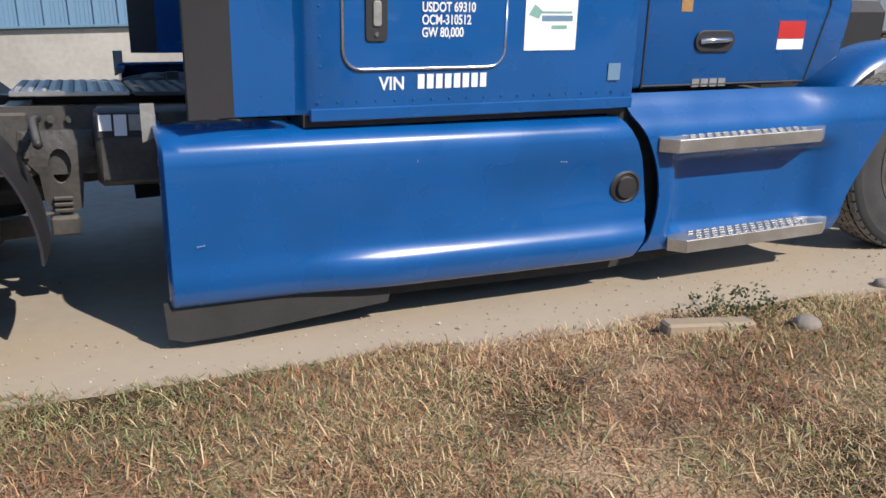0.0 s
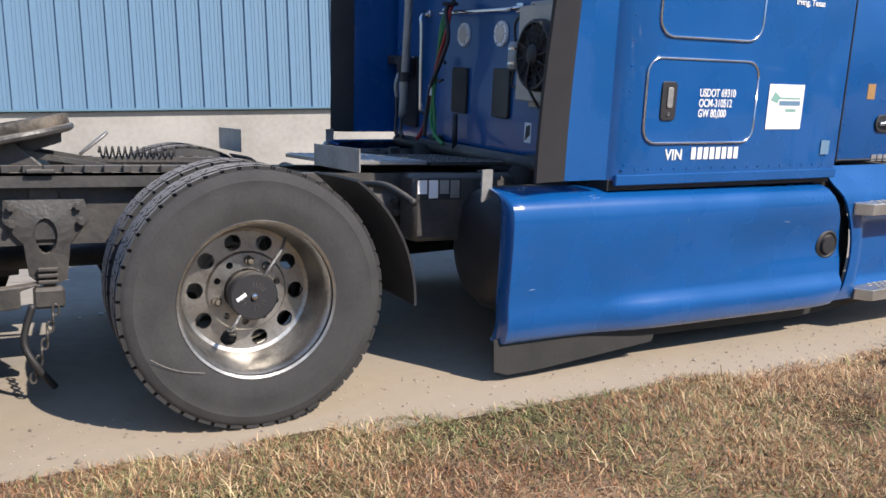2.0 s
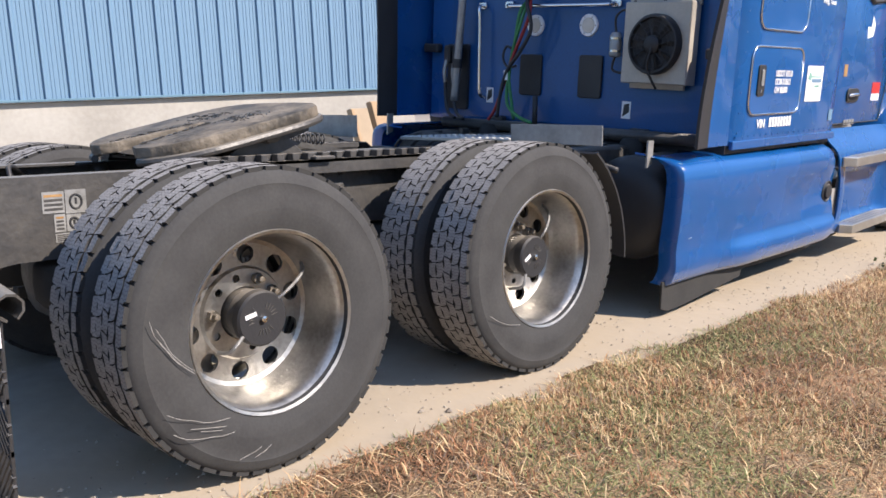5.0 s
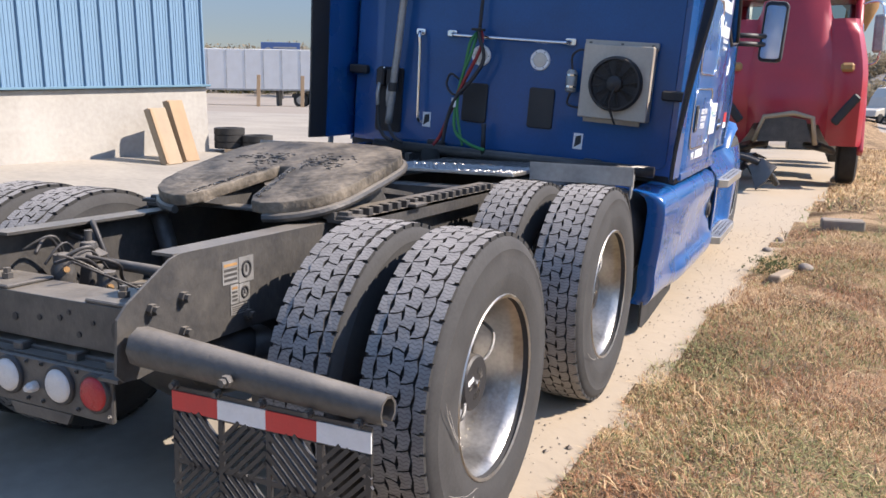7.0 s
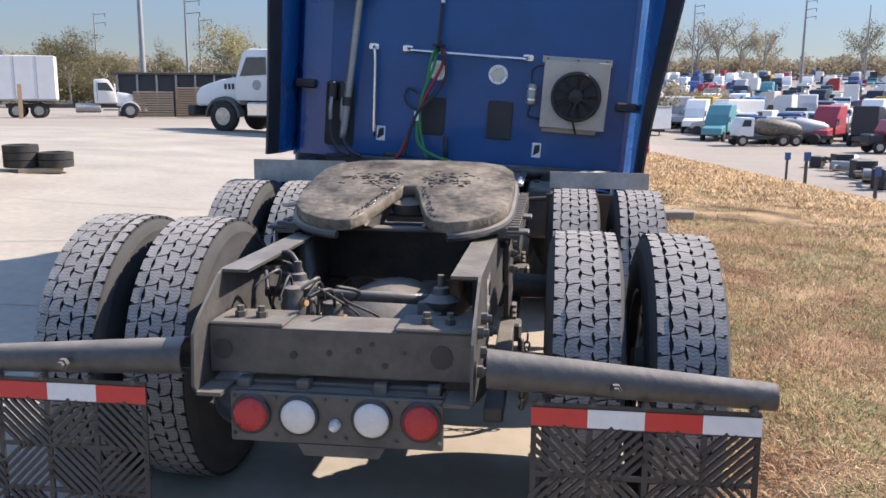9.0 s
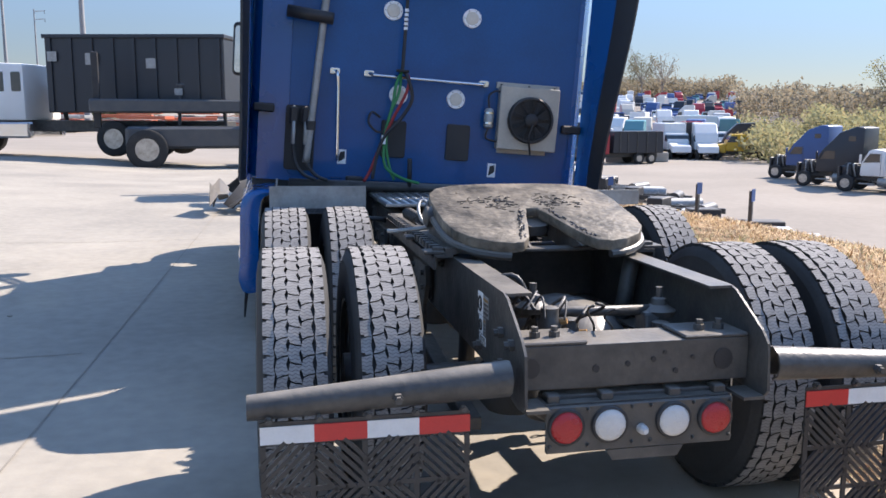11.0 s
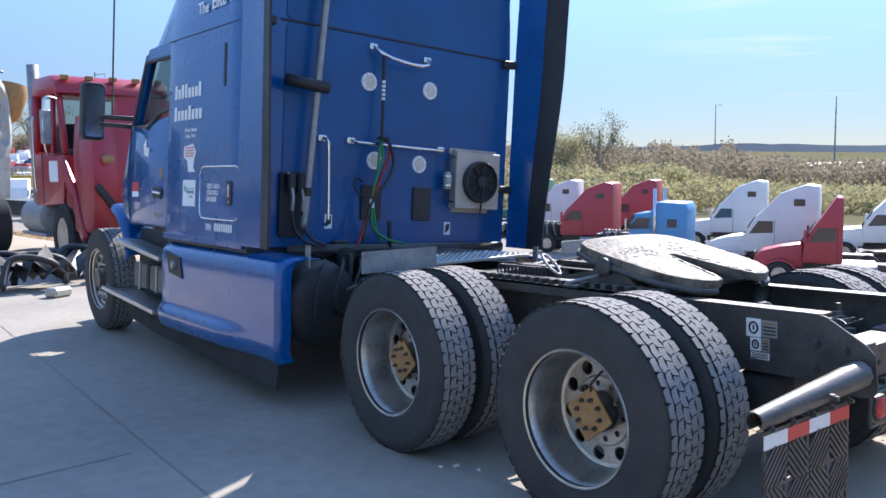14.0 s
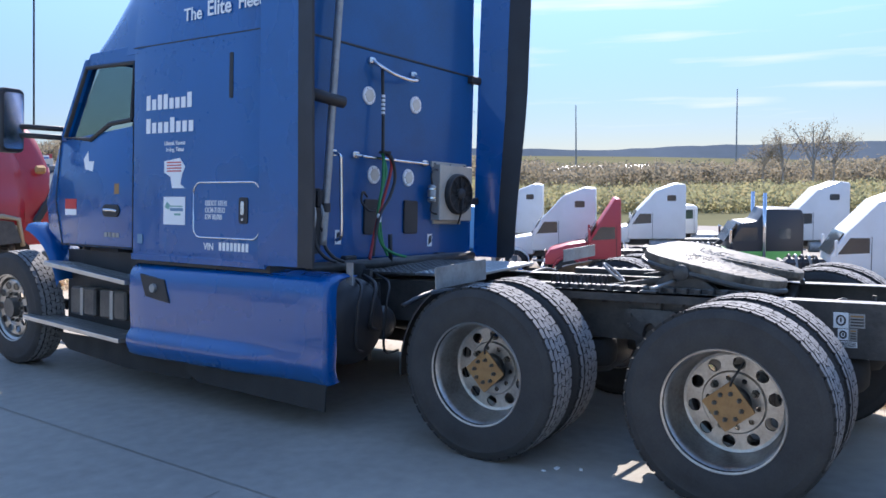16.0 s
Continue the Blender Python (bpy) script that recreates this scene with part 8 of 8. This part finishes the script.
part("chassis", box(-0.45, 0.45, -4.2, 3.9, 0.6, 0.95, 0.01), FRAME, dump)
for y in (-3.2, -1.9, 3.2):
    for s in (1, -1):
        far_wheel(dump, s * 1.0, y)
for x, y, rz, word in ((19.4, 97.5, 126, "white"), (11.0, 104.0, 120, "dirty white")):
    t = far_truck("box_truck", WHITE, "box")
    t.matrix_world = at_ground(x, y, rz)
    tagged(t, f"{word} box truck standing at the lot's edge", "truck", "box trucks")
ft = empty("box_trailer", at_ground(9.7, 89.2, -58), "low white box trailer at the lot's edge", "trailer")
part("body", box(-1.25, 1.25, -4.2, 3.6, 0.75, 3.1, 0.05), WHITE, ft)
part("top_rail", box(-1.28, 1.28, -4.22, 3.62, 3.0, 3.14, 0.01), GALV, ft)
part("chassis", box(-0.5, 0.5, -4.0, 3.4, 0.5, 0.75, 0.01), FRAME, ft)
for s in (1, -1):
    far_wheel(ft, s * 1.0, -3.0)
    part("landing_leg", box(s * 0.7, s * 0.8, 2.4, 2.5, 0, 0.75, 0.01), FRAME, ft)
for x, y, rz, coat in ((20.5, 79.0, 100, GREASE), (24.0, 82.5, 95, P_GREY)):
    mx = empty("mixer_truck", at_ground(x, y, rz), "stripped mixer truck with a long dirty drum", "truck", "stripped mixers")
    part("drum", lathe([(-3.2, 0.4), (-2.6, 0.65), (-0.6, 0.85), (0.8, 0.7), (1.3, 0.4)], 20, "y", m=pose(0, 0, 1.75, 6, 0, 0)), coat, mx, "dirty steel drum", 40)
    part("cab", prism([(1.6, 0.9), (1.6, 2.6), (2.6, 2.6), (3.0, 1.8), (3.0, 0.9)], -1.1, 1.1, "x", 0.08), WHITE, mx)
    part("window", prism([(1.9, 1.8), (1.9, 2.4), (2.55, 2.4), (2.8, 1.8)], -1.11, 1.11, "x"), DARKGLASS, mx)
    part("chassis", box(-0.45, 0.45, -3.4, 3.4, 0.6, 0.95, 0.01), FRAME, mx)
    for yy in (-2.4, -1.2, 2.6):
        for s in (1, -1):
            far_wheel(mx, s * 1.0, yy)
# cut chassis and axles lined up along the foot of the bank
for k in range(15):
    d = 24 + 2.6 * k
    az = 31 - 0.95 * k + rnd.uniform(-1, 1)
    x, y = 0.3 + d * math.sin(radians(az)), -2.9 + d * math.cos(radians(az))
    s = empty("scrap_chassis", at_ground(x, y, rnd.uniform(-60, 60)), "rusty cut truck chassis and axles lying on gravel", "scrap", "scrap along the bank")
    for u in (1, -1):
        part("rail", box(u * 0.38, u * 0.46, -1.6, 1.6, 0.45, 0.68, 0.01), FRAME if k % 3 else GALV, s)
    part("axle", tube([(-1.1, 0.4, 0.45), (1.1, 0.4, 0.45)], 0.09, 8), GREASE, s)
    part("tank", lathe([(-0.8, 0.28), (0.8, 0.28)], 14, "x", m=pose(0, -0.9, 0.62)), FRAME if k % 2 else GALV, s, "", 50)
    part("box_scrap", box(-0.7, 0.5, 0.8, 1.5, 0.05, 0.75 + 0.3 * (k % 2), 0.03), BLACK if k % 4 else WHITE, s)
for k, (az, d) in enumerate(((15.4, 44), (16.6, 36), (20.6, 34), (25.8, 26), (29, 24))):
    x, y = 0.3 + d * math.sin(radians(az)), -2.9 + d * math.cos(radians(az))
    p = empty("marker_post", at_ground(x, y, 10 * k), "dark marker post with a small sign plate", "post", "marker posts")
    part("stake", box(-0.05, 0.05, -0.05, 0.05, 0, 1.7, 0.005), FRAME, p)
    part("plate", box(-0.14, 0.14, -0.06, -0.05, 1.4, 1.75, 0.01), P_NAVY, p)
for k, (az, d) in enumerate(((15.5, 92), (22.5, 82), (24.5, 84))):
    x, y = 0.3 + d * math.sin(radians(az)), -2.9 + d * math.cos(radians(az))
    b = part("barrier_block", box(-1.5, 1.5, -0.4, 0.4, 0, 0.9, 0.05), WALLCON, m=at_ground(x, y, -az))
    tagged(b, "pale concrete barrier block at the lot's edge", "barrier", "barrier blocks")

# ---- verge: grass, weeds and grit ----
GRASS_STRAW = leaf_material("dry_straw_grass", [(0.66, 0.46, 0.25), (0.86, 0.68, 0.41), (0.48, 0.29, 0.15), (0.76, 0.58, 0.34), (0.34, 0.20, 0.10), (0.15, 0.09, 0.045)], thin=0.2)
GRASS_GREEN = leaf_material("green_grass", [(0.14, 0.17, 0.07), (0.25, 0.27, 0.11), (0.44, 0.41, 0.20), (0.06, 0.075, 0.04)], thin=0.2)
GRASS_BROWN = leaf_material("brown_weed", [(0.44, 0.21, 0.11), (0.24, 0.12, 0.065), (0.60, 0.34, 0.19), (0.11, 0.075, 0.05), (0.36, 0.27, 0.20)], thin=0.15)


def blades(name, mat, count, seed, area, length, patch, label, lie=0.8, width=0.004):
    """Separate grass blades, each a bent strip of two quads, thicker where patch says so."""
    rng = np.random.default_rng(seed)
    x0, x1, y0, y1 = area
    x, y = rng.uniform(x0, x1, count * 2), rng.uniform(y0, y1, count * 2)
    keep = np.array([(a > edge_x(b) + 0.05 * noise.noise((a * 3, b * 3, 0)) + rng.uniform(-0.03, 0.25) ** 2) and rng.random() < patch(a, b) for a, b in zip(x, y)])
    x, y = x[keep][:count], y[keep][:count]
    n = len(x)
    z = np.array([height(a, b) for a, b in zip(x, y)]) - 0.004
    base = np.stack([x, y, z], 1)
    a = rng.uniform(0, 2 * np.pi, n)
    L = length * rng.uniform(0.45, 1.25, n)
    tilt = (lie - (lie - 0.25) * rng.random(n) ** 2.8) * np.pi / 2
    out = np.stack([np.cos(a) * np.sin(tilt), np.sin(a) * np.sin(tilt), np.cos(tilt)], 1)
    side = np.stack([-np.sin(a), np.cos(a), np.zeros(n)], 1) * (width * rng.uniform(0.6, 1.3, n))[:, None]
    mid = base + out * (L * 0.55)[:, None]
    tip = mid + out * (L * 0.45)[:, None] * np.array([1.15, 1.15, 0.35])
    tip[:, 2] = np.maximum(tip[:, 2], z + 0.004)
    pts = np.stack([base - side, base + side, mid + side * 0.8, mid - side * 0.8, tip + side * 0.15, tip - side * 0.15], 1).reshape(-1, 3)
    o = np.arange(n)[:, None] * 6
    faces = np.concatenate([o + np.array([0, 1, 2, 3]), o + np.array([3, 2, 4, 5])], 0)
    me = bpy.data.meshes.new(name)
    me.from_pydata(pts.tolist(), [], faces.tolist())
    me.materials.append(mat)
    return tagged(new(name, me), label, "grass", kind="stuff")


def patchy(seed, scale, low=0.15):
    return lambda a, b: low + (1 - low) * smoothstep(-0.10, 0.20, noise.noise((a * scale, b * scale, seed)) + 0.45 * noise.noise((a * scale * 4.3, b * scale * 4.3, seed + 3.0)))


NEAR = (1.0, 3.7, -1.8, 7.0)
blades("grass", GRASS_STRAW, 125000, 1, NEAR, 0.062, patchy(1.0, 1.1, 0.12), "dry straw-coloured grass on the verge", 1.0, 0.0016)
blades("grass", GRASS_GREEN, 50000, 2, NEAR, 0.055, patchy(5.0, 0.8, 0.02), "short green grass patches on the verge", 0.92, 0.0020)
blades("grass", GRASS_BROWN, 125000, 3, NEAR, 0.050, patchy(9.0, 1.3, 0.10), "rusty brown weeds along the concrete", 0.99, 0.0017)
CLOSE = (1.1, 2.9, 0.2, 5.6)
blades("grass", GRASS_GREEN, 28000, 8, CLOSE, 0.050, patchy(7.0, 0.9, 0.02), "green tufts in the dry verge", 0.88, 0.0020)
blades("grass", GRASS_BROWN, 42000, 9, CLOSE, 0.055, patchy(3.0, 1.5, 0.10), "dark matted stalks in the dry verge", 1.0, 0.0022)
blades("grass", GRASS_STRAW, 6000, 10, NEAR, 0.11, patchy(4.0, 1.2, 0.1), "long pale straws lying on the verge", 1.02, 0.0026)
blades("grass", GRASS_STRAW, 26000, 7, (3.7, 5.4, -2.4, 8.5), 0.10, patchy(1.0, 0.8, 0.45), "dry straw grass beyond the verge", 0.97, 0.004)
FARV = (1.2, 9.5, 8.5, 26)
blades("grass", GRASS_STRAW, 45000, 4, FARV, 0.13, patchy(2.0, 0.4, 0.5), "dry grass on the far verge", 0.9, 0.008)
blades("grass", GRASS_STRAW, 30000, 5, (5.2, 12, -2.4, 10), 0.13, patchy(2.0, 0.4, 0.5), "dry grass on the bank", 0.9, 0.008)
blades("grass", GRASS_GREEN, 8000, 6, (1.2, 9.5, 4, 20), 0.10, patchy(6.0, 0.35, 0.05), "green grass in the far verge", 0.85, 0.006)
# leafy weed by the timber
rng = np.random.default_rng(5)
c = np.array([(1.62 + rng.normal() * 0.09, 4.62 + rng.normal() * 0.12, height(1.62, 4.62) + 0.03 + abs(rng.normal()) * 0.05) for _ in range(60)])
weed = quads("weed", leaves(rng, c, np.array([0.02, 0.035]), 500, 0.010), leaf_material("weed_leaves", [(0.06, 0.09, 0.035), (0.11, 0.13, 0.06), (0.16, 0.16, 0.10)]))
tagged(weed, "low leafy green weed at the concrete's edge", "weed")
# grit and crumbs on the concrete near the verge
bm_pts, faces = [], []
rng = np.random.default_rng(9)
for k in range(1500):
    y = rng.uniform(-2.5, 9)
    x = edge_x(y) - abs(rng.normal()) * 0.35
    r = rng.uniform(0.002, 0.008) if rng.random() < 0.96 else rng.uniform(0.008, 0.015)
    z = height(x, y) + r * 0.3
    o = len(bm_pts)
    j = rng.uniform(0.6, 1.2, 6)
    bm_pts += [(x + r * j[0], y, z), (x - r * j[1], y, z), (x, y + r * j[2], z), (x, y - r * j[3], z), (x, y, z + r * 0.8 * j[4]), (x, y, z - r * 0.5)]
    faces += [(o, o + 2, o + 4), (o + 2, o + 1, o + 4), (o + 1, o + 3, o + 4), (o + 3, o, o + 4)]
me = bpy.data.meshes.new("grit")
me.from_pydata(bm_pts, [], faces)
me.materials.append(leaf_material("grit_stone", [(0.42, 0.36, 0.28), (0.50, 0.45, 0.37), (0.20, 0.17, 0.14), (0.34, 0.29, 0.23)], thin=0.0))
tagged(new("grit", me), "grit and crumbs on the concrete along the verge", "grit", kind="stuff")
